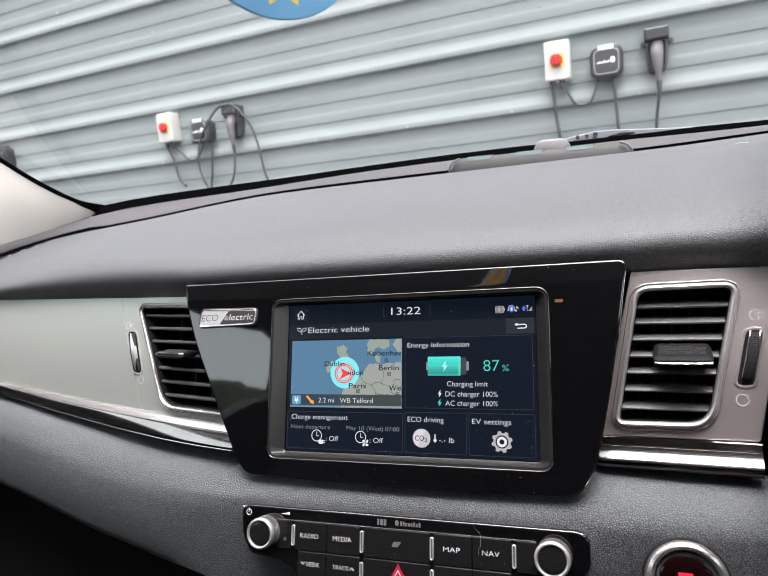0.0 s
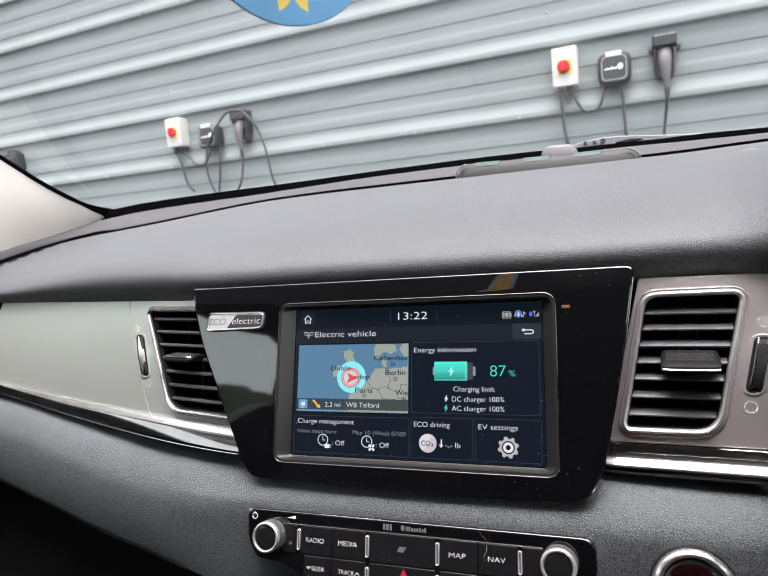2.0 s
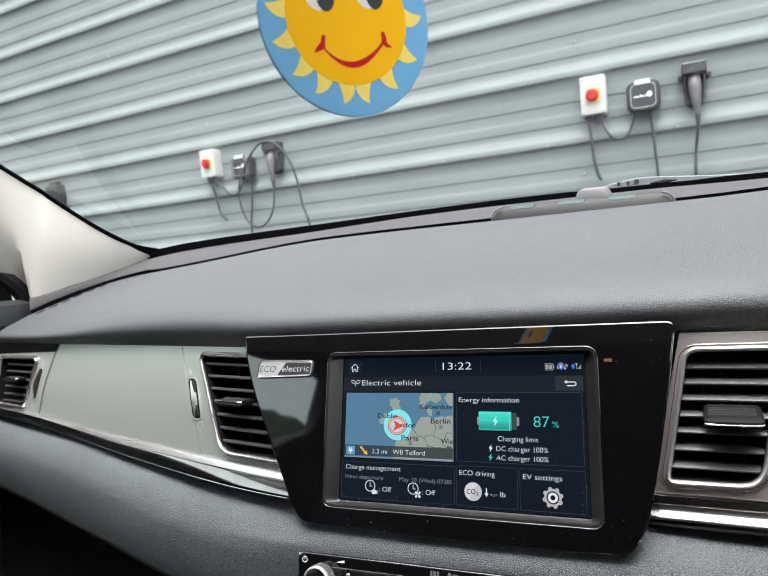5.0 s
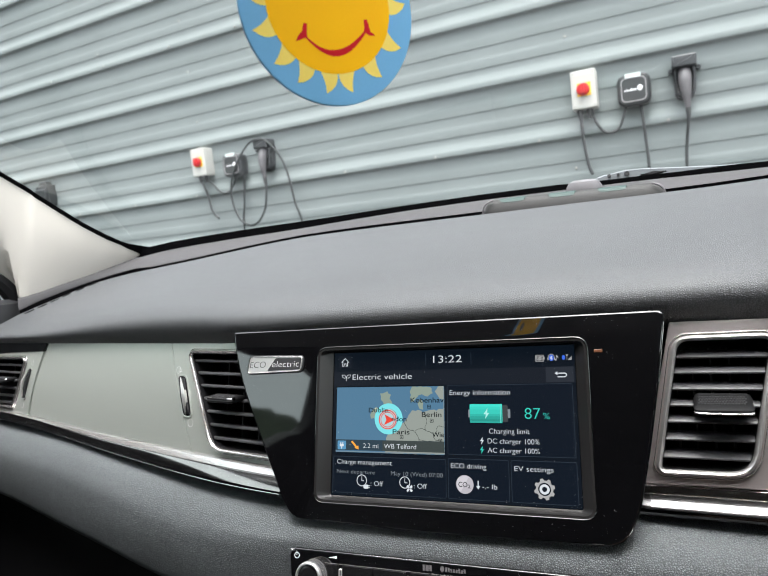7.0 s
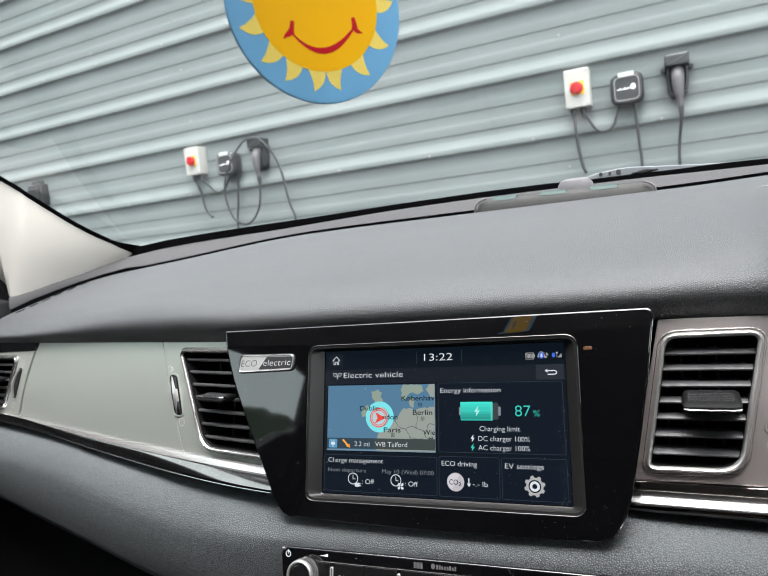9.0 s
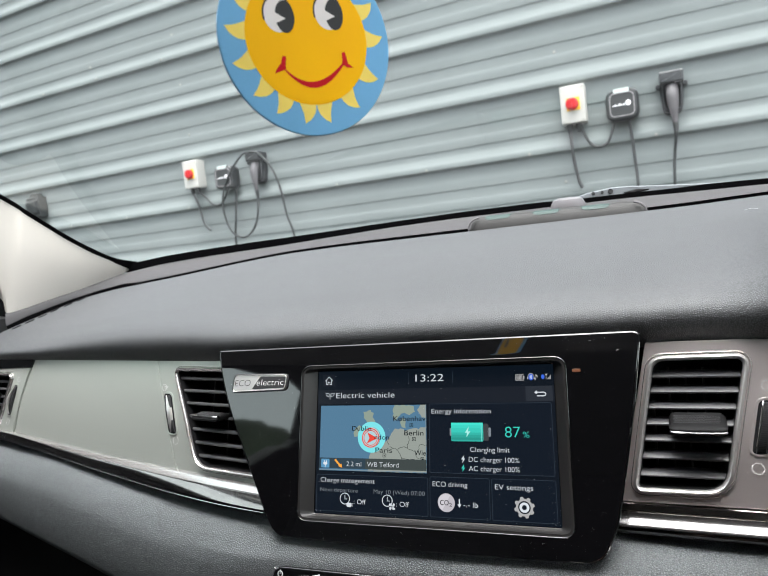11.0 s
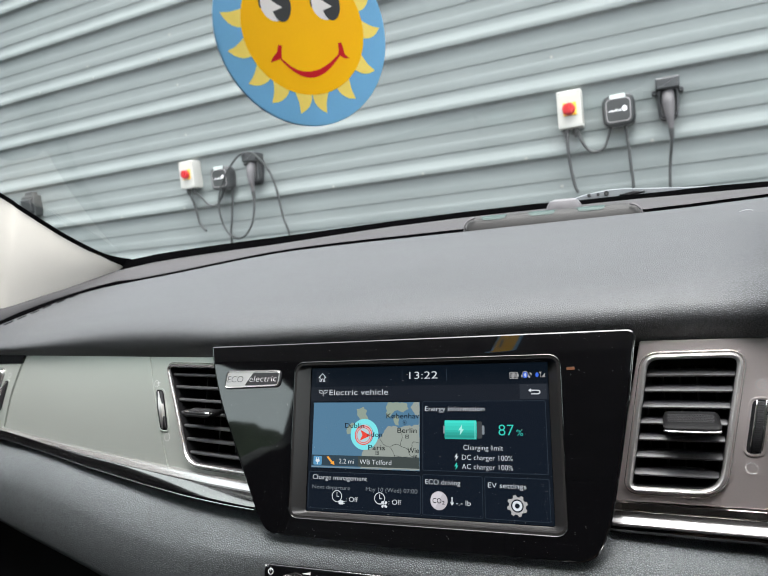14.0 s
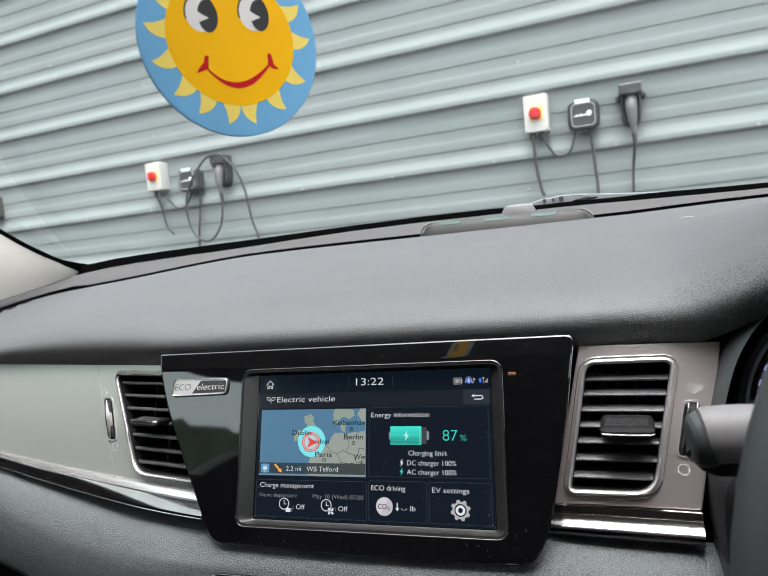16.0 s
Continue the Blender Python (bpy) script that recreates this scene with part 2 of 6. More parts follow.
def smooth_path(pts, k=6):
    out, n = [], len(pts)
    for i in range(n - 1):
        p0, p1, p2, p3 = (Vector(pts[max(0, min(n - 1, j))]) for j in (i - 1, i, i + 1, i + 2))
        for s in range(k):
            t = s / k
            out.append(0.5 * (2 * p1 + (p2 - p0) * t + (2 * p0 - 5 * p1 + 4 * p2 - p3) * t * t + (3 * p1 - p0 - 3 * p2 + p3) * t ** 3))
    out.append(Vector(pts[-1]))
    return out


def tube(pts, r, k=10, bm=None, steps=6):
    """A round bar along a smooth path; r: a number, or one a path point."""
    bm = bm or bmesh.new()
    path = smooth_path(pts, steps) if steps > 1 else [Vector(p) for p in pts]
    rings, side = [], None
    for i, p in enumerate(path):
        d = (path[min(i + 1, len(path) - 1)] - path[max(i - 1, 0)]).normalized()
        if side is None:
            side = d.orthogonal().normalized()
        side = (side - d * side.dot(d)).normalized()
        up = d.cross(side)
        if isinstance(r, (list, tuple)):
            x = i / steps
            j = min(int(x), len(r) - 2)
            rad = r[j] + (r[j + 1] - r[j]) * min(1.0, x - j)
        else:
            rad = r
        rings.append([p + rad * (math.cos(2 * math.pi * a / k) * side + math.sin(2 * math.pi * a / k) * up) for a in range(k)])
    return loft(bm, rings, True, True, True)


def block(x0, y0, z0, x1, y1, z1, r=0.002, bm=None):
    """A box with rounded upright edges and a rounded front."""
    return slab(rrect(x0, y0, x1, y1, r, 3), z0, z1, min(r, (z1 - z0) * 0.4), bm)


def bar(u0, v0, u1, v1, n, bm=None):
    bm = bm or bmesh.new()
    bm.faces.new([bm.verts.new(p) for p in ((u0, v0, n), (u1, v0, n), (u1, v1, n), (u0, v1, n))])
    return bm


def flat(outline, n, bm=None):
    bm = bm or bmesh.new()
    bm.faces.new([bm.verts.new((*p, n)) for p in outline])
    return bm


def lettering(s, u0, u1, v, h, n, mat, parent, slant=0.0, name="lettering", weight=-0.016):
    """Words on a surface: from u0 to u1 on the line v, capitals h high."""
    cu = bpy.data.curves.new("words", "FONT")
    cu.body = s
    cu.offset = weight
    tmp = bpy.data.objects.new("words", cu)
    me = bpy.data.meshes.new_from_object(tmp)
    bpy.data.objects.remove(tmp)
    xs = [q.co.x for q in me.vertices]
    lo, hi = min(xs), max(xs)
    sx, sy = (u1 - u0) / (hi - lo), h / 0.72
    for q in me.vertices:
        x, y = q.co.x, q.co.y
        q.co = (u0 + (x - lo) * sx + slant * y * sy, v + y * sy, n)
    me.materials.clear()
    me.materials.append(mat)
    ob = new(name, me)
    ob.parent = parent
    return ob


def sstep(t):
    t = max(0.0, min(1.0, t))
    return t * t * (3 - 2 * t)


def lerp_table(x, table):
    if x <= table[0][0]:
        return table[0][1]
    for (a, p), (b, q) in zip(table, table[1:]):
        if x <= b:
            return p + (q - p) * (x - a) / (b - a)
    return table[-1][1]


def curve_table(x, table):
    """Like lerp_table, but smooth through the rows."""
    if x <= table[0][0]:
        return table[0][1]
    n = len(table)
    slope = [(table[min(i + 1, n - 1)][1] - table[max(i - 1, 0)][1]) / (table[min(i + 1, n - 1)][0] - table[max(i - 1, 0)][0]) for i in range(n)]
    for i in range(n - 1):
        (a, p), (b, q) = table[i], table[i + 1]
        if x <= b:
            h = b - a
            t = (x - a) / h
            return p * (1 + 2 * t) * (1 - t) ** 2 + slope[i] * h * t * (1 - t) ** 2 + q * t * t * (3 - 2 * t) + slope[i + 1] * h * t * t * (t - 1)
    return table[-1][1]


# ---- outside: ground and clad wall ----
bm = bmesh.new()
loft(bm, [[(-300, -300, 0), (300, -300, 0)], [(-300, 300, 0), (300, 300, 0)]], closed=False)
struct("ground", bm, ASPHALT, "dark grey asphalt yard in front of the building", "ground")

PITCH = 0.3326
RIB = 0.508
PROFILE = [(0.0, 0.0236), (0.010, 0.0206), (0.030, 0.0042), (0.045, 0.0010), (0.065, 0.0), (0.195, 0.0), (0.235, 0.0030), (0.255, 0.0036), (0.350, 0.0042), (0.362, 0.0038), (0.376, 0.0004), (0.390, 0.0),
           (0.515, 0.0), (0.530, 0.0006), (0.560, 0.0038), (0.575, 0.0044), (0.680, 0.0050), (0.692, 0.0045), (0.706, 0.0008), (0.720, 0.0004), (0.780, 0.0012), (0.815, 0.0034), (0.905, 0.0208), (0.925, 0.0236), (0.945, 0.0246), (0.985, 0.0248), (0.995, 0.0245)]


def cladding():
    """Horizontal box-profile sheets; the underside of a rib lies at heights RIB + k * pitch."""
    bm = bmesh.new()
    rows = []
    for k in range(7, -6, -1):
        for f, d in PROFILE:
            rows.append((RIB + (k - f + 0.0) * PITCH, d))
    rows = [(z, d) for z, d in rows if z > -Z0 - 0.05]
    us = [-16 + 0.5 * i for i in range(61)]
    rings = [[(u, z + 0.0012 * noise.noise((u * 1.3, z * 0.5, 4)), d + 0.0018 * noise.noise((u * 0.9, z * 1.7, 0))) for u in us] for z, d in rows]
    loft(bm, rings, closed=False)
    back = [[(u, z, -0.12) for u in (us[0], us[-1])] for z in (rows[0][0], rows[-1][0])]
    loft(bm, back, closed=False)
    ob = struct("wall_north", bm, WALL_PAINT, "pale blue-grey profiled steel cladding wall with horizontal ribs", "wall", smooth=25)
    ob.matrix_world = WL
    return ob


CLAD = cladding()


def rib_bolts():
    bm0 = bmesh.new()
    turned((0, 0), [(0.008, -0.003), (0.008, 0.002), (0.0055, 0.003), (0.0055, 0.007), (0.004, 0.008)], 10, bm0)
    me = finish(bm0, "bolt", STEEL)
    # sheet laps on every third rib, stitched about every 0.57 m
    spots = [(-5.505 + 0.578 * i + 0.03 * max(0, i - 9), 0.515, 0.0250) for i in range(13)]
    spots += [(-6.19 + 0.582 * i + 0.02 * math.sin(2.3 * i), 1.521, 0.0250) for i in range(12)]
    spots += [(-2.585, 1.669, 0.0), (-3.359, 1.616, 0.0055), (-2.569, 1.337, 0.0), (-2.548, 1.002, 0.0), (-0.139, 1.009, 0.0), (-0.135, 0.351, 0.0), (1.03, 1.341, 0.0), (-1.35, 1.66, 0.0)]
    for u, v, n in spots:
        ob = new("bolt", me)
        ob.parent = CLAD
        ob.location = (u, v, n)


rib_bolts()


# ---- things on the wall ----
def isolator(u, v, w, h):
    t = thing("isolator_switch", WL @ pose(u, v, 0), "white wall isolator box with red rotary knob on yellow plate", "switch box", "isolators on the wall")
    part("enclosure", slab(rrect(-w / 2, -h / 2, w / 2, h / 2, 0.008), -0.004, 0.085, 0.005), WHITE_BOX, t)
    part("lid_seam", frame_ring(rrect(-w / 2 + 0.001, -h / 2 + 0.001, w / 2 - 0.001, h / 2 - 0.001, 0.008), rrect(-w / 2 - 0.0012, -h / 2 - 0.0012, w / 2 + 0.0012, h / 2 + 0.0012, 0.008), 0.05, 0.053), WHITE_BOX, t)
    part("yellow_plate", slab(rrect(-0.03, -0.032, 0.034, 0.032, 0.004), 0.084, 0.088, 0.001), YELLOW, t, "square yellow plate behind the knob")
    k = part("rotary_knob", turned((-0.002, 0.0), [(0.031, 0.086), (0.031, 0.098), (0.028, 0.106), (0.023, 0.108)], 28), RED, t, "round red rotary knob")
    part("grip", block(-0.009, -0.024, 0.108, 0.005, 0.024, 0.124, 0.003), RED, k)
    for x in (-w / 2 + 0.012, w / 2 - 0.012):
        for y in (-h / 2 + 0.012, h / 2 - 0.012):
            part("screw", turned((x, y), [(0.004, 0.083), (0.004, 0.0865), (0.003, 0.087)], 10), STEEL, t)
    for x in (-0.028, 0.018):
        part("cable_gland", tube([(x, -h / 2 + 0.002, 0.045), (x, -h / 2 - 0.02, 0.045), (x, -h / 2 - 0.045, 0.045)], [0.016, 0.014, 0.008], 12, steps=3), CABLE, t)
    return t


def charger(u, v):
    t = thing("wall_charger", WL @ pose(u, v, 0), "small square black wall charging unit with a glossy front", "charger", "chargers on the wall")
    body = rrect(-0.075, -0.075, 0.075, 0.075, 0.045, 8)
    part("housing", loft(bmesh.new(), [[(*p, n) for p in grown(body, g)] for g, n in ((-0.012, -0.004), (-0.002, 0.01), (0, 0.03), (0, 0.07), (-0.004, 0.082), (-0.012, 0.088))], True, True, True), BLACK_BOX, t)
    part("front_rim", frame_ring(rrect(-0.052, -0.052, 0.052, 0.052, 0.024, 8), rrect(-0.0565, -0.0565, 0.0565, 0.0565, 0.027, 8), 0.086, 0.09, crown=0.001), surf("pale_rim", (0.26, 0.25, 0.25), 0.4), t, "pale grey rounded rim")
    part("front_glass", slab(rrect(-0.052, -0.052, 0.052, 0.052, 0.024, 8), 0.086, 0.089, 0.001), surf("charger_face", (0.035, 0.037, 0.038), 0.3), t, "glossy black front")
    part("label_sticker", slab(rrect(-0.036, 0.056, 0.034, 0.076, 0.003), 0.083, 0.0895, 0.0008), surf("sticker_white", (0.50, 0.56, 0.53), 0.5), t, "white sticker along the top")
    bm = bmesh.new()
    for i, h in enumerate((0.006, 0.010, 0.006, 0.012, 0.007, 0.009)):
        bar(-0.042 + 0.0095 * i, -0.006, -0.0345 + 0.0095 * i, -0.006 + h, 0.0895, bm)
    flat(disc((0.028, 0.004), 0.012, 20, 0.014), 0.0895, bm)
    part("printed_mark", bm, LABEL_WHITE, t, "white printed mark")
    return t


def holster(u, v):
    t = thing("connector_holster", WL @ pose(u, v, 0), "black wall holster holding a grey charging connector", "holster", "holsters on the wall")
    shell = rpoly([(-0.045, -0.07), (-0.03, -0.095), (0.03, -0.095), (0.045, -0.06), (0.052, 0.075), (-0.052, 0.075)], 0.02)
    part("backplate", slab(shell, -0.004, 0.03, 0.006), BLACK_BOX, t)
    part("top_block", block(-0.052, 0.045, 0.0, 0.052, 0.1, 0.095, 0.008), BLACK_BOX, t)
    part("socket_rim", frame_ring(rpoly([(-0.028, -0.07), (0.028, -0.07), (0.034, 0.04), (-0.034, 0.04)], 0.016), rpoly([(-0.038, -0.085), (0.038, -0.085), (0.046, 0.052), (-0.046, 0.052)], 0.02), 0.02, 0.06, crown=0.004), BLACK_BOX, t)
    for s in (-1, 1):
        part("lug", turned((s * 0.058, 0.04), [(0.012, 0.02), (0.012, 0.05), (0.009, 0.055)], 14), BLACK_BOX, t)
    gun = part("connector", tube([(0, 0.03, 0.055), (0.0, -0.015, 0.080), (0.002, -0.07, 0.088), (0.004, -0.11, 0.088), (0.005, -0.145, 0.087)], [0.027, 0.028, 0.021, 0.014, 0.0105], 16), GREY_GUN, t, "grey handle of the plug")
    part("strain_sleeve", tube([(0.005, -0.14, 0.087), (0.006, -0.185, 0.085)], [0.013, 0.009], 12, steps=3), CABLE, gun)
    return t


def cable(pts, r, label="black charging cable hanging on the wall"):
    t = thing("charging_cable", WL, label, "cable", "cables on the wall")
    part("sheath", tube(pts, r, 8), CABLE, t)
    return t


isolator(-0.060, 0.720, 0.118, 0.184)
isolator(-2.512, 0.726, 0.118, 0.180)
charger(0.166, 0.676)
charger(-2.246, 0.668)
holster(0.386, 0.690)
holster(-2.002, 0.693)
cable([(-0.086, 0.61, 0.045), (-0.085, 0.548, 0.05), (-0.078, 0.436, 0.05), (-0.065, 0.348, 0.05), (-0.055, 0.318, 0.05), (-0.049, 0.306, 0.05)], 0.0078)
cable([(-0.034, 0.62, 0.045), (-0.016, 0.56, 0.06), (0.017, 0.507, 0.06), (0.056, 0.496, 0.06), (0.094, 0.519, 0.06), (0.126, 0.61, 0.05)], 0.0068)
cable([(0.19, 0.61, 0.045), (0.199, 0.503, 0.05), (0.205, 0.383, 0.05), (0.209, 0.282, 0.05), (0.21, -0.4, 0.05)], 0.0070)
cable([(0.392, 0.52, 0.085), (0.386, 0.46, 0.07), (0.379, 0.404, 0.05), (0.371, 0.261, 0.05), (0.36, -0.4, 0.05)], 0.0070)
cable([(-2.54, 0.61, 0.045), (-2.50, 0.514, 0.05), (-2.478, 0.414, 0.055), (-2.45, 0.37, 0.06), (-2.415, 0.345, 0.07)], 0.0078)
cable([(-2.494, 0.61, 0.045), (-2.43, 0.563, 0.055), (-2.379, 0.513, 0.06), (-2.328, 0.501, 0.06), (-2.283, 0.527, 0.06), (-2.235, 0.61, 0.05)], 0.0068)
cable([(-2.18, 0.60, 0.05), (-2.209, 0.416, 0.05), (-2.237, 0.233, 0.05), (-2.25, -0.4, 0.05)], 0.0070)
cable([(-1.996, 0.515, 0.085), (-2.002, 0.44, 0.09), (-2.022, 0.36, 0.095), (-2.066, 0.298, 0.1), (-2.115, 0.272, 0.1), (-2.168, 0.279, 0.1), (-2.223, 0.323, 0.1), (-2.26, 0.422, 0.1), (-2.261, 0.518, 0.1), (-2.224, 0.624, 0.1), (-2.165, 0.70, 0.1), (-2.101, 0.762, 0.1), (-2.041, 0.792, 0.1),
       (-1.966, 0.785, 0.09), (-1.898, 0.716, 0.085), (-1.854, 0.634, 0.08), (-1.823, 0.525, 0.08), (-1.801, 0.371, 0.08), (-1.761, 0.215, 0.08), (-1.72, -0.3, 0.06)], 0.0070)


def far_unit():
    t = thing("socket_box", WL @ pose(-4.10, 0.700, 0) @ Matrix.Scale(0.8, 4), "dark grey socket box on the clad wall", "socket box")
    part("body", block(-0.09, -0.10, -0.004, 0.09, 0.10, 0.09, 0.012), CABLE, t)
    part("cover", block(-0.075, -0.06, 0.088, 0.075, 0.06, 0.115, 0.012), BLACK_BOX, t)
    part("cap", block(-0.05, 0.098, 0.01, 0.05, 0.135, 0.07, 0.006), CABLE, t)


far_unit()


# ---- the car's shell ----
def windscreen_y(x):
    return 0.447 - 0.28 * x * x


BASE_Z = [(-0.6, 0.157), (-0.5637, 0.1595), (-0.51, 0.165), (-0.46, 0.1675), (-0.385, 0.1697), (-0.31, 0.171), (-0.164, 0.1745), (-0.06, 0.1758), (0.036, 0.1752), (0.096, 0.1748), (0.153, 0.174), (0.287, 0.1687), (0.45, 0.164), (0.6, 0.157)]


def base_z(x):
    return lerp_table(x, BASE_Z)


PILLAR_EDGE = [(-0.566, 0.362, 0.1605), (-0.570, 0.333, 0.173), (-0.5765, 0.304, 0.188), (-0.585, 0.277, 0.206), (-0.5935, 0.2525, 0.2255), (-0.604, 0.2275, 0.2475), (-0.614, 0.203, 0.269), (-0.635, 0.05, 0.365), (-0.65, -0.26, 0.50)]


def windscreen():
    t = thing("window_1", FLAT, "clear raked car windscreen with a black printed border", "windscreen", kind="structure")
    bm = bmesh.new()
    rings = []
    for j in range(13):
        f = j / 12
        ring = []
        for i in range(25):
            x = -0.62 + 1.24 * i / 24
            y0, z0 = windscreen_y(x), base_z(x)
            ring.append((x * (1 + 0.02 * f), y0 + 0.014 - 0.734 * f, z0 + 0.37 * f + 0.06 * math.sin(math.pi * f)))
        rings.append(ring)
    loft(bm, rings, closed=False)
    g = part("pane", bm, GLASS, t, "clear laminated glass")
    g.visible_shadow = False
    bm = bmesh.new()
    rings = []
    xs = [-0.566 + 1.132 * i / 60 for i in range(61)]
    for dy, dz in ((0.004, -0.012), (0.0035, 0.0), (-0.002, 0.0058), (-0.002, 0.0048), (0.004, -0.013)):
        rings.append([(x, windscreen_y(x) + dy, base_z(x) + dz - (0.0018 * sstep((x - 0.03) / 0.05) * (1 - sstep((x - 0.17) / 0.06)) if dz > 0.002 else 0)) for x in xs])
    loft(bm, rings, closed=False)
    part("lower_border", bm, FRIT, t, "black printed border along the foot of the glass")
    for s, nm in ((-1, "side_border"), (1, "side_border")):
        edge = [(-0.558, 0.3635, 0.1640)] + PILLAR_EDGE[1:]
        path = smooth_path([(-s * x, y, z) for x, y, z in edge], 5)
        bm = bmesh.new()
        loft(bm, [[p + Vector((-s * 0.004, 0, 0.0035)) for p in path], [p + Vector((s * 0.001, 0, -0.0035)) for p in path], [p + Vector((s * 0.015, 0.003, -0.012)) for p in path], [p + Vector((s * 0.012, 0.012, 0.004)) for p in path]], closed=False)
        part(nm, bm, FRIT, t)
    bm = bmesh.new()
    for x, r in ((0.0989, 0.0022), (0.1095, 0.0018), (0.1194, 0.0030)):
        turned((x, 0.0), [(r, -0.001), (r, 0.001), (r * 0.6, 0.001)], 16, bm)
    dots = part("vent_dots", bm, SHADOW_PLASTIC, t)
    dots.matrix_local = axes((0.0, 0.4575, 0.1836), (1, 0, 0), (0, 0.35, 1))
    bm = slab(rpoly([(0.134, -0.0015), (0.146, -0.0025), (0.164, 0.0005), (0.15, 0.0022)], 0.001), -0.001, 0.002, 0.0005)
    w = part("wiper_tip", bm, SHADOW_PLASTIC, t)
    w.matrix_local = axes((0.0, 0.453, 0.1872), (1, -0.05, -0.05), (0, 0.35, 1))


windscreen()


def pillar(s):
    """Roof pillar trim on side s (-1: passenger)."""
    e1 = smooth_path(PILLAR_EDGE, 5)
    e2 = smooth_path([(-0.569, 0.3617, 0.1570), (-0.577, 0.3362, 0.1460), (-0.583, 0.3133, 0.1400), (-0.591, 0.2756, 0.131), (-0.597, 0.2397, 0.125), (-0.601, 0.2048, 0.1185), (-0.606, 0.182, 0.1195), (-0.640, 0.158, 0.165), (-0.70, -0.26, 0.45)], 5)
    bm = bmesh.new()
    rings = []
    for f in (0, 0.08, 0.2, 0.35, 0.5, 0.65, 0.8, 0.92, 1.0):
        ring = []
        for a, b in zip(e1, e2):
            p = a.lerp(b, f)
            p += Vector((0.005, -0.004, 0.001)) * math.sin(math.pi * f) * min(1, (a - b).length / 0.10)
            ring.append((-s * p.x if s > 0 else p.x, p.y, p.z))
        rings.append(ring)
    loft(bm, rings, closed=False)
    t = thing("pillar_trim", FLAT, "smooth beige roof pillar trim beside the windscreen", "pillar trim")
    part("cover", bm, BEIGE, t)


pillar(-1)
pillar(1)


def cowl():
    t = thing("wiper_cowl", FLAT, "grey plastic wiper cowl outside the windscreen", "cowl")
    top = [(0.05, 0.174), (0.066, 0.179), (0.092, 0.1855), (0.12, 0.1882), (0.138, 0.1876), (0.168, 0.1842), (0.208, 0.1800), (0.29, 0.1730), (0.4, 0.165)]
    bm = bmesh.new()
    loft(bm, [[(x, 0.462 - 0.25 * x * x, z - 0.03) for x, z in top], [(x, 0.462 - 0.25 * x * x, z - 0.001) for x, z in top], [(x, 0.464 - 0.25 * x * x, z) for x, z in top], [(x, 0.62, z - 0.02) for x, z in top]], closed=False)
    part("panel", bm, surf("weathered_cowl", (0.165, 0.175, 0.185), 0.7), t)


cowl()


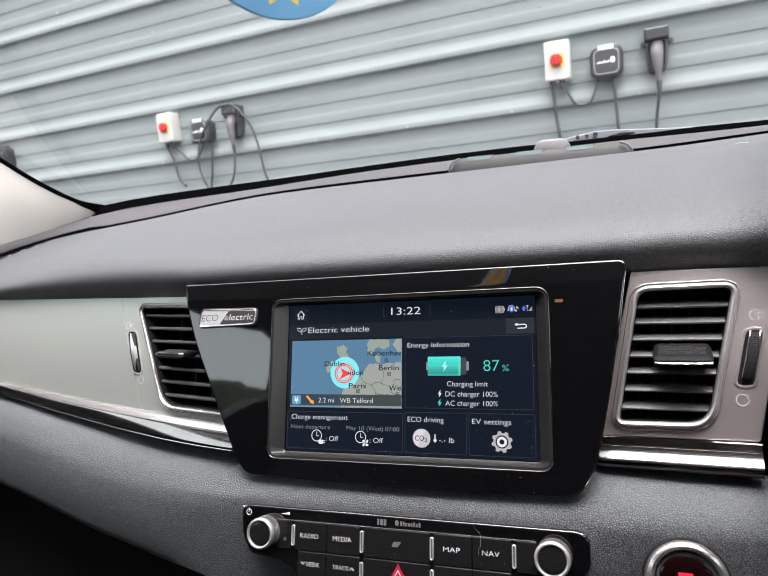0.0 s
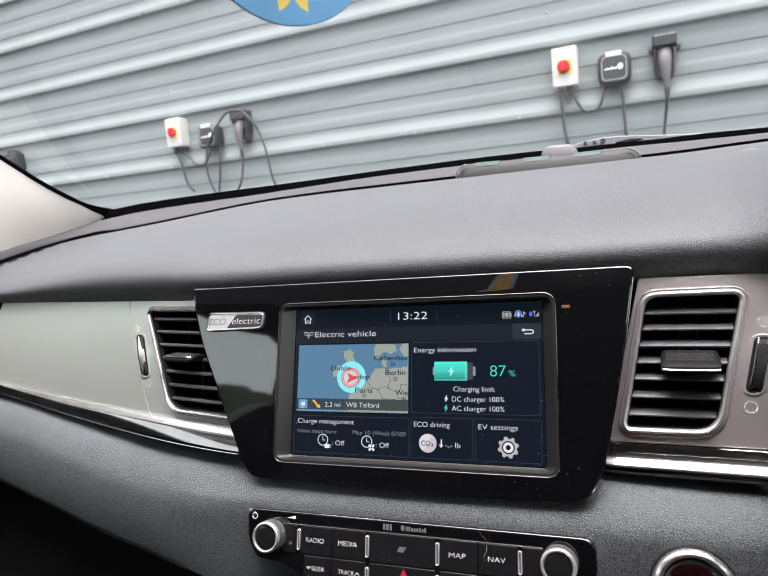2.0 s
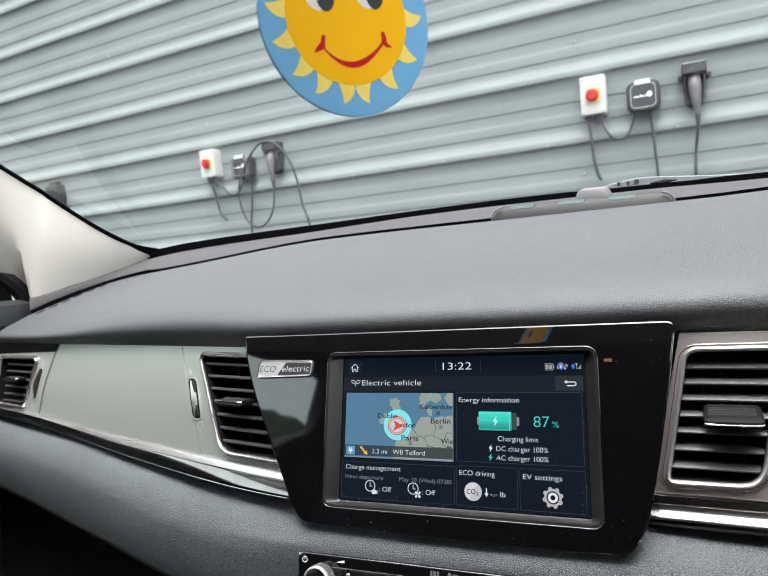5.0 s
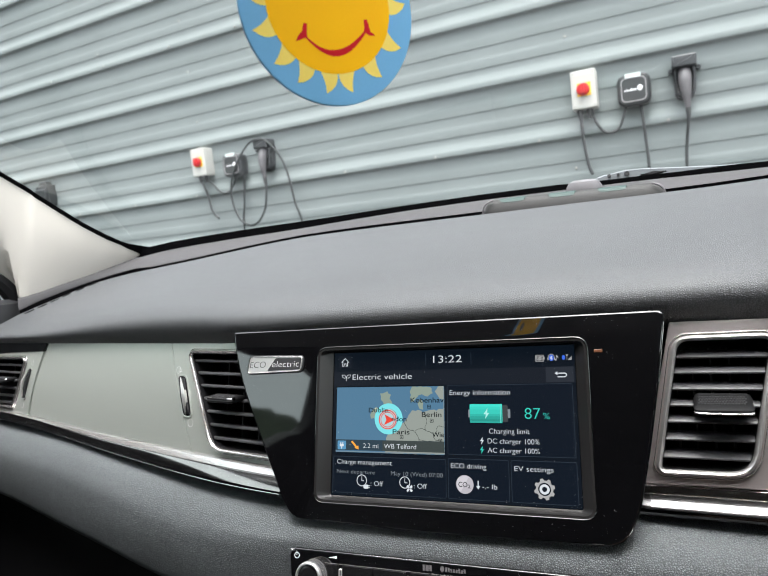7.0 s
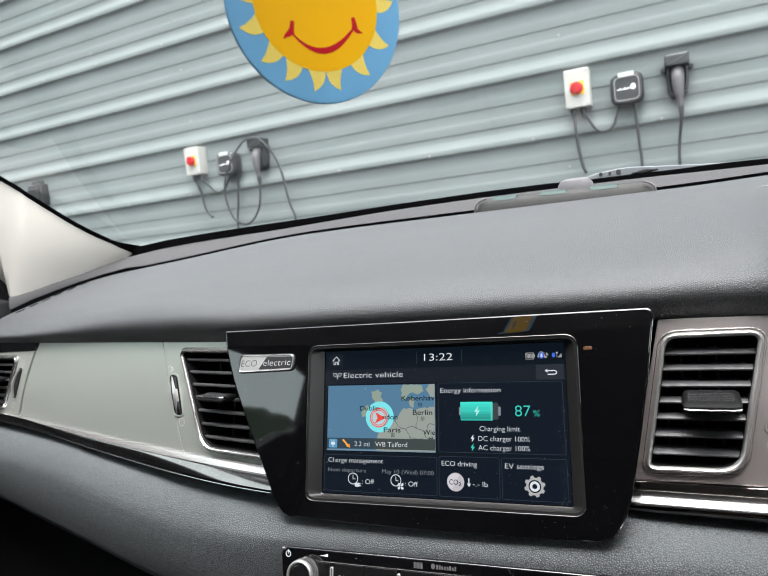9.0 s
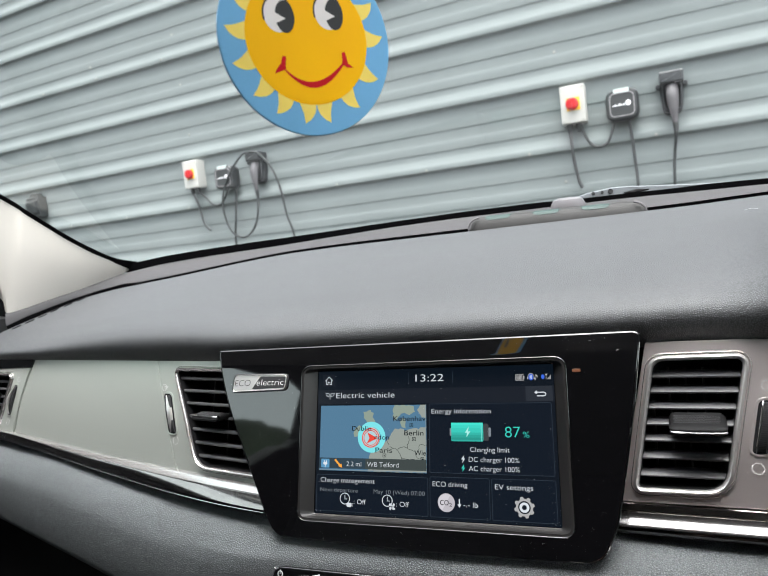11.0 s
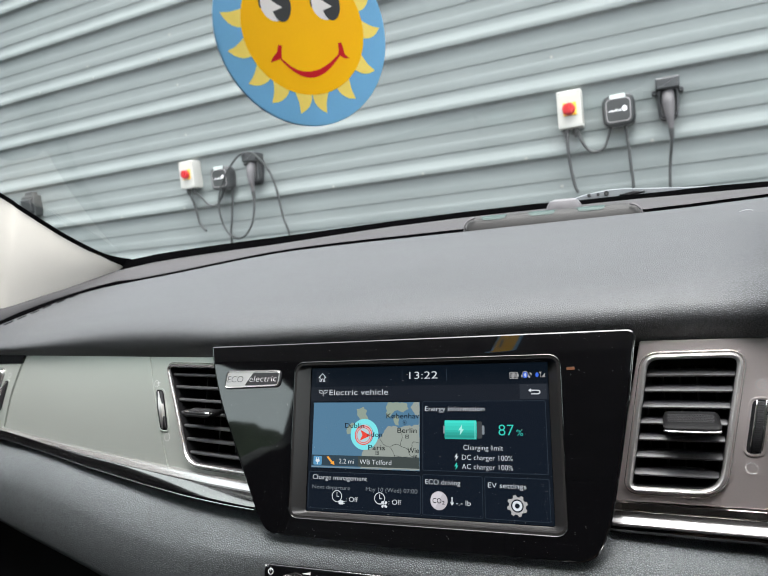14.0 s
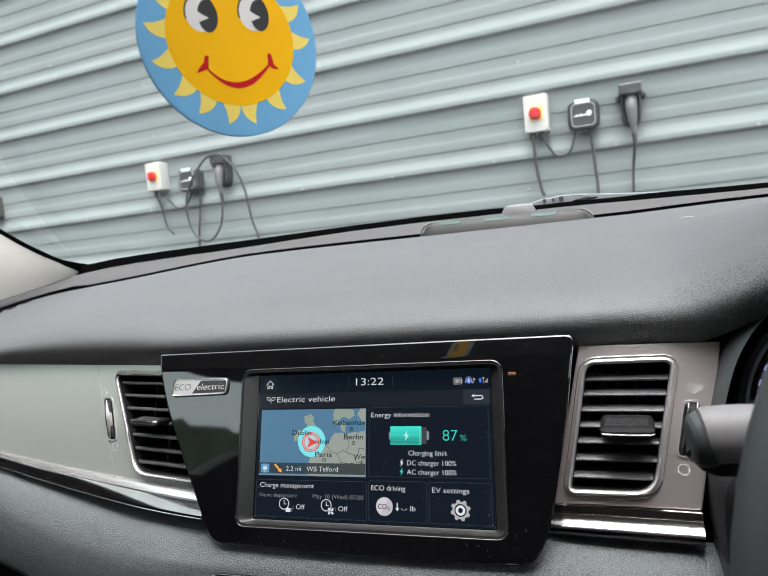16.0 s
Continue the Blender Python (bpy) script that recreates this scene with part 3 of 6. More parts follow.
def cabin():
    """Plain roof, doors, floor and back that close the car; the side windows stay open."""
    bm = bmesh.new()
    rings = []
    for y, z in ((-0.27, 0.52), (-0.6, 0.56), (-1.2, 0.56), (-1.9, 0.52)):
        rings.append([(x, y, z - 0.04 * abs(x / 0.66) ** 3) for x in (-0.66, -0.5, -0.25, 0, 0.25, 0.5, 0.66)])
    loft(bm, rings, closed=False)
    loft(bm, [[(x, y, z + 0.03) for x, y, z in r] for r in rings], closed=False)
    o = struct("ceiling", bm, HEADLINER, "beige cloth headliner of the car roof", "headliner")
    o.matrix_world = FLAT
    for s in (-1, 1):
        bm = bmesh.new()
        # belt and rail are bent to shape the bright patch reflected in the surround
        ys = (0.191, -0.1, -0.4, -0.58, -0.655, -0.690, -0.73, -0.79, -0.84, -0.872, -0.886, -0.882, -1.9)
        belt = (0.118, 0.14, 0.17, 0.18, 0.19, 0.20, 0.23, 0.27, 0.30, 0.33, 0.39, 0.48, 0.48) if s > 0 else (0.118, 0.135, 0.160, 0.178, 0.184, 0.192, 0.222, 0.262, 0.282, 0.312, 0.375, 0.48, 0.48)
        loft(bm, [[(s * q, y, b + dz) for y, b in zip(ys, belt)] for q, dz in ((0.64, -0.12), (0.615, -0.03), (0.617, -0.006), (0.630, 0.0), (0.645, 0.0))] + [[(s * 0.70, y, -0.6) for y in ys]], closed=False)
        loft(bm, [[(s * q, y, -0.6) for y in ys] for q in (0.66,)] + [[(s * 0.64, y, b - 0.12) for y, b in zip(ys, belt)]], closed=False)
        bm.faces.new([bm.verts.new((s * q, 0.191, z)) for q, z in ((0.64, -0.002), (0.615, 0.088), (0.617, 0.112), (0.630, 0.118), (0.645, 0.118), (0.70, -0.6), (0.66, -0.6))])
        rail = [(0.0, 0.36), (-0.13, 0.383), (-0.26, 0.394), (-0.40, 0.400), (-0.49, 0.402), (-0.52, 0.396), (-0.555, 0.394), (-0.65, 0.410), (-0.72, 0.428), (-0.79, 0.452), (-0.84, 0.47), (-1.2, 0.46), (-1.9, 0.43)]
        loft(bm, [[(s * (0.60 if y > -0.1 else 0.64), y, z + 0.16) for y, z in rail], [(s * (0.62 if y > -0.1 else 0.66), y, z - 0.02) for y, z in rail], [(s * 0.672, y, z - 0.02) for y, z in rail], [(s * 0.70, y, z + 0.16) for y, z in rail]], closed=False)
        loft(bm, [[(s * 0.70, y, z) for z in (0.2, 0.5)] for y in (-1.15, -1.4)] + [[(s * 0.76, y, z) for z in (0.2, 0.5)] for y in (-1.4, -1.15)], closed=False)
        o = struct("wall_side", bm, DOOR, "dark plain car door side", "car side")
        o.matrix_world = FLAT
        bm = bmesh.new()
        o = [(0.205, 0.04), (0.2, 0.15), (0.17, 0.185), (0.02, 0.30), (0.0, 0.30), (0.0, 0.04)]
        loft(bm, [[(s * 0.668, y, z) for y, z in o], [(s * 0.69, y, z) for y, z in o]], True, True, True)
        sail = thing("mirror_sail", FLAT, "black plastic corner panel of the door window", "corner panel", "door corner panels")
        part("plate", bm, SHADOW_PLASTIC, sail)
        seal = thing("door_seal", FLAT, "black rubber door seal beside the pillar trim", "door seal", "door seals")
        part("rubber", tube([(s * 0.634, 0.206, 0.05), (s * 0.632, 0.204, 0.09), (s * 0.634, 0.196, 0.122), (s * 0.642, 0.182, 0.146), (s * 0.668, 0.142, 0.19), (s * 0.705, -0.02, 0.31), (s * 0.72, -0.26, 0.44)], 0.013, 10), SHADOW_PLASTIC, seal)
    bm = bmesh.new()
    loft(bm, [[(x, y, z) for x in (-0.7, 0.7)] for y, z in ((0.14, -0.10), (0.30, -0.25), (0.40, -0.6), (-1.9, -0.6), (-1.9, 0.1))], closed=False)
    o = struct("floor", bm, SHADOW_PLASTIC, "black carpeted car floor", "car floor")
    o.matrix_world = FLAT
    # unseen windowless back, added so the glossy surround reflects dark
    bm = bmesh.new()
    loft(bm, [[(x, -1.88 - dy, z) for x in (-0.72, 0.72)] for dy, z in ((0, -0.6), (0, 0.55), (0.04, 0.55), (0.04, -0.6))], closed=False)
    o = struct("wall_south", bm, DARK_PLASTIC, "dark plain unseen back added to close the car", "car back")
    o.matrix_world = FLAT
    # unseen seats; the driver's brown is invented to warm the plate's reflections
    for x in (-0.36, 0.36):
        bm = bmesh.new()
        loft(bm, [[(x + a * w, y, z) for a, y in ((-1, y0), (-0.8, y0 + 0.05), (0.8, y0 + 0.05), (1, y0), (1, y0 - 0.12), (-1, y0 - 0.12))] for w, y0, z in ((0.25, -0.72, -0.4), (0.26, -0.8, -0.1), (0.24, -0.9, 0.2), (0.13, -0.93, 0.25), (0.13, -0.96, 0.42))], True, True, True)
        t = thing("car_seat", FLAT, "unseen upholstered driver seat, brown added to tint reflections" if x > 0 else "dark upholstered front car seat", "car seat", "front seats")
        part("backrest", bm, REFLECTED_BROWN if x > 0 else DARK_PLASTIC, t)
        part("cushion", block(x - 0.25, -0.75, -0.6, x + 0.25, -0.25, -0.32, 0.05), REFLECTED_BROWN if x > 0 else DARK_PLASTIC, t)


cabin()


def side_window(s, name):
    """Tinted pane of a front door."""
    t = thing(name, FLAT, "green tinted side window of the front door", "side window", kind="structure")
    bm = bmesh.new()
    loft(bm, [[(s * (0.675 - 0.10 * max(0.0, z - 0.1)), y, z) for y in (0.15, -0.1, -0.4, -0.7, -1.0, -1.2)] for z in (0.08, 0.2, 0.3, 0.4, 0.5)], closed=False)
    g = part("pane", bm, SIDE_GLASS, t, "green tinted glass")
    g.visible_shadow = False


side_window(-1, "window_2")
side_window(1, "window_3")


def hillside():
    """Low unseen wooded rise on the passenger side, added to darken the surround's reflection."""
    bm = bmesh.new()
    foot, crest, back = [], [], []
    for i in range(121):
        a = radians(-95 + 0.8 * i)
        d = Vector((math.sin(a), -math.cos(a), 0.0))
        h = 18.4 + 1.6 * noise.noise((i * 0.09, 0, 3)) + 1.0 * noise.noise((i * 0.41, 2, 3)) + 0.7 * noise.noise((i * 1.3, 5, 3))
        foot.append(d * 52)
        crest.append(d * 60 + Vector((0, 0, h)))
        back.append(d * 75)
    loft(bm, [foot, [f.lerp(c, 0.5) + Vector((0, 0, 1.5)) for f, c in zip(foot, crest)], crest, back], closed=False)
    struct("backdrop", bm, REFLECTED_RISE, "unseen dark green rise added to darken a reflection", "hillside")


hillside()


# ---- dashboard ----
def front_y(x):
    y = 0.027
    d = -0.172 - x
    y += 0.1 * (d + math.sqrt(d * d + 0.00018)) - 0.0002
    if x > 0.17:
        y -= 0.06 * sstep((x - 0.17) / 0.13)
    return y


FAR_Y = [(-0.585, 0.19), (-0.583, 0.215), (-0.578, 0.245), (-0.57, 0.275), (-0.558, 0.298), (-0.54, 0.313), (-0.50, 0.326), (-0.42, 0.336), (-0.27, 0.341), (-0.13, 0.338), (-0.04, 0.334), (0.16, 0.333), (0.22, 0.330), (0.4, 0.315), (0.65, 0.26)]
TOP = [(0.012, 0.1045), (0.02, 0.1075), (0.05, 0.1165), (0.09, 0.125), (0.16, 0.139), (0.24, 0.149), (0.305, 0.1545), (0.4, 0.158)]


def top_z(x, s):
    z = lerp_table(s, TOP)
    d = sstep((-0.25 - x) / 0.27) * (0.017 - 0.03 * (max(s, 0.09) - 0.09))
    lift = 0.06 * sstep((x - 0.185) / 0.13) * math.exp(-(((s - 0.012) / 0.14) ** 2))
    return z - d + lift


LIP = [(0.045, 0.066), (0.02, 0.0690), (0.0085, 0.0722), (0.0050, 0.0764), (0.0022, 0.0812), (0.0004, 0.0855), (-0.0006, 0.0895), (-0.0004, 0.0935), (0.0020, 0.0976), (0.012, 0.1040)]

HOOD = [(0.045, 0.066), (0.02, 0.0690), (0.0085, 0.0722), (0.0035, 0.0770), (0.0002, 0.0815), (-0.0021, 0.0854), (-0.0031, 0.0892), (-0.0028, 0.0930), (0.0004, 0.0974), (0.012, 0.1040)]  # over the display


def dashboard():
    t = thing("dashboard", FLAT, "charcoal grained soft dashboard with silver passenger panel", "dashboard")
    xs = [-0.585 + 0.0075 * i for i in range(11)] + [-0.5 + 0.0125 * i for i in range(26)] + [-0.18 + 0.01 * i for i in range(84)] + [-0.198 + 0.003 * i for i in range(15)] + [0.134 + 0.002 * i for i in range(11)]
    xs = sorted(set(round(x, 4) for x in xs))
    bm = bmesh.new()
    rings = []
    for x in xs:
        yf, far = front_y(x), lerp_table(x, FAR_Y)
        up = 0.06 * sstep((x - 0.185) / 0.13)
        k = (top_z(x, 0.012) - up - 0.0735) / (0.1045 - 0.0735)
        hood = sstep((x + 0.215) / 0.06) * (1 - 0.3 * sstep((x - 0.136) / 0.016))
        nose = [(a + (c - a) * hood, b + (d - b) * hood) for (a, b), (c, d) in zip(LIP, HOOD)]
        ring = [(x, yf + s, up + (z if z < 0.0735 else 0.0735 + (z - 0.0735) * k)) for s, z in nose]
        for i in range(1, 25):
            f = (i / 24) ** 1.25
            s = 0.012 + (far - yf - 0.012) * f
            ring.append((x, yf + s, top_z(x, s)))
        ring.append((x, far + 0.003, top_z(x, far - yf) - 0.002))
        ring.append((x, far + 0.004, top_z(x, far - yf) - 0.02))
        rings.append(ring)
    loft(bm, rings, closed=False)
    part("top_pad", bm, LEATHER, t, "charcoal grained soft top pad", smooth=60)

    # ledge between the pad and the glass
    bm = bmesh.new()
    inner = [(-0.598, 0.172, 0.105), (-0.5945, 0.20, 0.113), (-0.590, 0.235, 0.1205), (-0.584, 0.268, 0.127), (-0.57, 0.300, 0.1335), (-0.545, 0.322, 0.1385)]
    inner += [(x, lerp_table(x, FAR_Y) + 0.009 + 0.009 * sstep((x - 0.10) / 0.06), top_z(x, lerp_table(x, FAR_Y) - front_y(x)) + 0.0045) for x in [-0.52 + 0.04 * i for i in range(27)]]
    outer = [(-0.606, 0.180, 0.1195), (-0.600, 0.205, 0.1225), (-0.596, 0.24, 0.129), (-0.590, 0.2756, 0.135), (-0.582, 0.3133, 0.1438), (-0.572, 0.345, 0.1515)]
    outer += [(x, windscreen_y(x) + 0.003, base_z(x) - 0.0015 - 0.003 * sstep((-0.15 - x) / 0.2)) for x in [-0.52 + 0.04 * i for i in range(27)]]
    rows = []
    for f, dz in ((0.0, -0.0012), (0.02, 0.0), (0.06, 0.0006), (0.2, 0.002), (0.5, 0.003), (0.8, 0.002), (1.0, 0)):
        rows.append([Vector(a).lerp(Vector(b), f) + Vector((0, 0, dz)) for a, b in zip(inner, outer)])
    loft(bm, rows, closed=False)
    part("demist_ledge", bm, surf("ledge_plastic", (0.052, 0.050, 0.052), 0.7, spec=0.25, grain=0.0002), t, "grey plastic ledge under the glass", smooth=60)
    bm = bmesh.new()
    loft(bm, [[(p[0], p[1] - 0.02, p[2] - 0.024) for p in inner], [(p[0], p[1] + 0.004, p[2] - 0.02) for p in inner], [(p[0], p[1] + 0.001, p[2] - 0.002) for p in inner], [(p[0], p[1], p[2] - 0.0011) for p in inner]], closed=False)
    part("ledge_groove", bm, FRIT, t)

    # slit row on the passenger end of the pad
    bm = bmesh.new()
    for i in range(6):
        y = 0.16 + 0.019 * i
        x = -0.572 + 0.0035 * max(0, i - 3)
        z = top_z(x, y - front_y(x)) + 0.0008
        tube([(x, y, z), (x, y + 0.013, z + 0.0028)], 0.0007, 6, bm, 1)
    part("side_vent_slits", bm, SHADOW_PLASTIC, t)

    # lower pad
    ztop = [(-0.62, -0.004), (-0.5, -0.012), (-0.4, -0.016), (-0.325, -0.024), (-0.2555, -0.031), (-0.195, -0.035), (-0.13, -0.033), (-0.09, -0.02), (0.09, -0.02), (0.115, -0.036), (0.3, -0.036)]
    zbot = [(-0.7, -0.07), (-0.5, -0.082), (-0.42, -0.0905), (-0.34, -0.0987), (-0.27, -0.1065), (-0.21, -0.1105), (-0.136, -0.117), (-0.09, -0.15), (-0.05, -0.19), (0.3, -0.19)]
    CREASE = 0.053
    bm = bmesh.new()
    rings = []
    for i in range(100):
        x = -0.65 + 0.0105 * i
        zt, zb = curve_table(x, ztop), curve_table(x, zbot)
        w = sstep((x + 0.22) / 0.12)
        ring = []

        def surf_y(z):
            yl = 0.0175 + 0.2 * (-0.2 - x) + 0.268 * z - 0.003
            return yl * (1 - w) + (math.tan(TH) * z - 0.0032 + (0.42 - 0.14 * sstep((x - 0.08) / 0.04)) * max(0.0, z + CREASE) - (0.26 + 0.12 * sstep((x - 0.09) / 0.03)) * min(0.0, z + CREASE)) * w
        roll = 0.012

        def bulge(f, w):
            under = max(0.0, f - 0.34) / 0.66
            return (0.013 - 0.009 * w) * math.sin(math.pi * min(f / 0.34, 1.0) / 2) - (1 - w) * 0.014 * under ** 1.6 - w * 0.004 * under
        ring.append((x, surf_y(zt) + 0.02, zt + 0.002))
        ring.append((x, surf_y(zt) + 0.007, zt))
        for f in [0.0, 0.03, 0.06, 0.09] + [0.12 + 0.02 * q for q in range(14)] + [0.45, 0.55, 0.65, 0.75, 0.85, 0.93, 1.0]:
            z = zt + (zb - zt) * f
            ring.append((x, surf_y(z) + roll * 0.35 * max(0, 1 - f / 0.14) ** 2 - bulge(f, w), z - 0.002 * (f < 0.01)))
        back = surf_y(zb) - bulge(1.0, w)
        ring.append((x, back + 0.006, zb - 0.0025))
        ring.append((x, back + 0.014, zb - 0.003))
        ring.append((x, back + 0.12, zb + 0.01))
        rings.append(ring)
    loft(bm, rings, closed=False)
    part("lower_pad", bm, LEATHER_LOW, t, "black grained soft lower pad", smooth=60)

    # glove box recess under the pad, its shade put in as near-black
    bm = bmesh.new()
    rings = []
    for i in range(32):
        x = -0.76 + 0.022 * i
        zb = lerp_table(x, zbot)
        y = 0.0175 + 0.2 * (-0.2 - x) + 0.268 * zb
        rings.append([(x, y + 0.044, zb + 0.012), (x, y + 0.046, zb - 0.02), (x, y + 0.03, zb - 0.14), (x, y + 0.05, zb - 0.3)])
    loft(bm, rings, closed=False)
    part("glove_recess_shade", bm, SHADOW_PLASTIC, t, "glove box recess with its shade put into near-black colour")

    # backing behind all openings
    bm = bmesh.new()
    loft(bm, [[(x, y0 + (0.2 * max(0, -0.2 - x)), z) for x in [-0.72 + 0.06 * i for i in range(25)]] for y0, z in ((0.06, 0.09), (0.05, 0.0), (0.09, -0.1), (0.12, -0.3))], closed=False)
    part("backing", bm, SHADOW_PLASTIC, t)
    return t


dashboard()


# ---- passenger panel, trim strips, vents ----
def bowed(bm):
    """Bend a panel softly from top to bottom."""
    for i in range(16):
        bmesh.ops.bisect_plane(bm, geom=bm.verts[:] + bm.edges[:] + bm.faces[:], plane_co=(0, -0.01 + 0.006 * i, 0), plane_no=(0, 1, 0))
    for q in bm.verts:
        q.co.z -= 1.0 * (q.co.y - 0.035) ** 2
    return bm


def left_panel():
    t = thing("glove_panel", LP, "satin silver painted passenger dashboard panel", "dash panel")
    edge = smooth_path([(-0.2862, 0.0010, 0), (-0.2834, 0.0079, 0), (-0.2788, 0.0284, 0), (-0.2720, 0.0472, 0), (-0.2664, 0.0626, 0), (-0.2608, 0.0754, 0), (-0.2565, 0.085, 0)], 3)
    main = [(p[0], p[1]) for p in edge[::-1]] + [(-0.15, -0.0070), (-0.0248, -0.0112), (-0.0623, 0.085)]
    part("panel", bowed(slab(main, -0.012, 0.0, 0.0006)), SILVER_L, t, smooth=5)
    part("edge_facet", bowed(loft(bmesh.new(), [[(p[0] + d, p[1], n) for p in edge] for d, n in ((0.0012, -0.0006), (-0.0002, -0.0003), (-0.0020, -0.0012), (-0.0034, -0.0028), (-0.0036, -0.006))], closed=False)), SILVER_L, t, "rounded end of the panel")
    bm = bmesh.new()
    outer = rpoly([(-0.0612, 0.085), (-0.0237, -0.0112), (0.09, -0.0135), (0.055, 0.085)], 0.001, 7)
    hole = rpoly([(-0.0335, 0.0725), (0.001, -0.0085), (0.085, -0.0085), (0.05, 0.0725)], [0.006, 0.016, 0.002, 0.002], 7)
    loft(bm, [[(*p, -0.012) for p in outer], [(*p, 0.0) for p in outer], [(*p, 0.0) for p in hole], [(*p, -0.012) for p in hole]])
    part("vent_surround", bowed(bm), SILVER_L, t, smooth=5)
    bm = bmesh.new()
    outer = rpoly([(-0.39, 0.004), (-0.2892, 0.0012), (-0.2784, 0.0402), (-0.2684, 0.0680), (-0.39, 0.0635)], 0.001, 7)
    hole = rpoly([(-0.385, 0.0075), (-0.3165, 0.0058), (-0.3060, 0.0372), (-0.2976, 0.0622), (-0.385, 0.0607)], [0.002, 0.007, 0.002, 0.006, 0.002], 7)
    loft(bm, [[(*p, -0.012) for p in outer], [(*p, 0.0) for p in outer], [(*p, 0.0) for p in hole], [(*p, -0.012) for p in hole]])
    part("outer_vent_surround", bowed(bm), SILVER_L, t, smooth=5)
    part("corner_filler", slab(rpoly([(-0.39, 0.0642), (-0.2692, 0.0687), (-0.2640, 0.0745), (-0.2590, 0.085), (-0.39, 0.085)], 0.001, 3), -0.012, -0.001, 0.0006), PIANO, t, "glossy black filler piece")
    bm = frame_ring(disc((-0.0259, 0.0121), 0.0030, 24), disc((-0.0259, 0.0121), 0.0033, 24), 0.00005, 0.0001)
    part("vent_closed_mark", bm, LABEL_WHITE, t)
    bm = frame_ring(disc((-0.0450, 0.0547), 0.0026, 20), disc((-0.0450, 0.0547), 0.0029, 20), 0.00005, 0.0001)
    for i in range(3):
        bar(-0.045, 0.0534 + 0.0011 * i, -0.0402, 0.0537 + 0.0011 * i, 0.00015, bm)
    part("vent_open_mark", bm, LABEL_WHITE, t)
    bm = frame_ring(disc((-0.2994, 0.0108), 0.0027, 20), disc((-0.2994, 0.0108), 0.0030, 20), 0.00005, 0.0001)
    part("vent_closed_mark", bm, LABEL_WHITE, t)
    bm = frame_ring(disc((-0.2860, 0.0557), 0.0024, 20), disc((-0.2860, 0.0557), 0.0027, 20), 0.00005, 0.0001)
    part("vent_open_mark", bm, LABEL_WHITE, t)


left_panel()


def vent(m, hole, radii, rows, slat_tilt, tab, wheel, label, deep=0.05, grow=0.0028, bright=0.0008, plate_mat=SILVER_L):
    """An air vent: chrome frame, dark box, slats, tab and thumbwheel. hole: outline, rows: (v, u0, u1) of the slats."""
    t = thing("air_vent", m, label, "air vent", "dashboard air vents")
    inner = rpoly(hole, radii, 7)
    outer = grown(inner, grow)
    part("frame", frame_ring(inner, outer, -0.006, 0.0008, crown=0.0019), SATIN if plate_mat is SILVER_L else VENT_SATIN, t, "satin chrome frame")
    part("frame_bead", frame_ring(grown(inner, grow + 0.0010), grown(inner, grow + 0.0015), -0.002, 0.0002, crown=0.0003), SATIN, t, "thin bright outer bead")
    part("frame_groove", frame_ring(grown(inner, grow), grown(inner, grow + 0.0010), -0.002, -0.0004), plate_mat, t)
    bm = bmesh.new()
    loft(bm, [[(*p, 0.0) for p in grown(inner, -0.0002)], [(*p, -0.008) for p in grown(inner, -0.0006)], [(*p, -deep) for p in grown(inner, -0.004)]], True, False, True)
    part("duct", bm, SHADOW_PLASTIC, t)
    for v, u0, u1 in rows:
        bm = bmesh.new()
        sec = [(0.0012, -0.0052), (0.0016, -0.0038), (0.0014, -0.0026), (0.0008, -0.0019), (-0.0002, -0.0018), (-0.0010, -0.0025), (-0.0012, -0.004), (-0.0012, -0.018), (0.0004, -0.0185)] if bright > 0.0008 else [(0.0036, -0.013), (0.0028, -0.008), (0.0018, -0.0048), (0.0006, -0.0027), (-0.0006, -0.0018), (-0.0014, -0.0021), (-0.0017, -0.0034), (0.0006 * slat_tilt, -0.013)]
        loft(bm, [[(u, v + a, n) for a, n in sec] for u in (u0, u1)], True, True, True)
        part("slat", bm, SLAT, t)
    for i in range(5):
        u0, u1 = rows[len(rows) // 2][1], rows[len(rows) // 2][2]
        u = u0 + (u1 - u0) * (i + 0.5) / 5
        bm = bmesh.new()
        lo, hi = min(q[1] for q in hole) + 0.004, max(q[1] for q in hole) - 0.004
        loft(bm, [[(u - 0.0006, v, -0.02), (u + 0.0006, v, -0.02), (u + 0.0006, v, -0.034), (u - 0.0006, v, -0.034)] for v in (lo, hi)], True, True, True)
        part("rear_vane", bm, DARK_PLASTIC, t)
    u0, u1, v0, v1, proud = tab
    up = 0.0022 if bright > 0.0008 else 0.0010
    bm = bmesh.new()
    sec = [(v1, -0.004), (v1 + 0.0004, 0.0), (v0 + 0.0042, proud - 0.0028), (v0 + 0.0030, proud - 0.0009), (v0 + 0.0016, proud), (v0 + 0.0004, proud - 0.0003), (v0, proud - 0.0016), (v0 + 0.0012, 0.0), (v0 + 0.002, -0.004)]
    cv = sum(q[0] for q in sec) / len(sec)
    ends = [(u0, 0.40), (u0 + 0.0003, 0.66), (u0 + 0.0010, 0.85), (u0 + 0.0022, 0.96), (u0 + 0.0035, 1.0), (u1 - 0.0035, 1.0), (u1 - 0.0022, 0.96), (u1 - 0.0010, 0.85), (u1 - 0.0003, 0.66), (u1, 0.40)]
    loft(bm, [[(u, cv + (v - cv) * g, n - (1 - g) * 0.003) for v, n in sec] for u, g in ends], True, True, True)
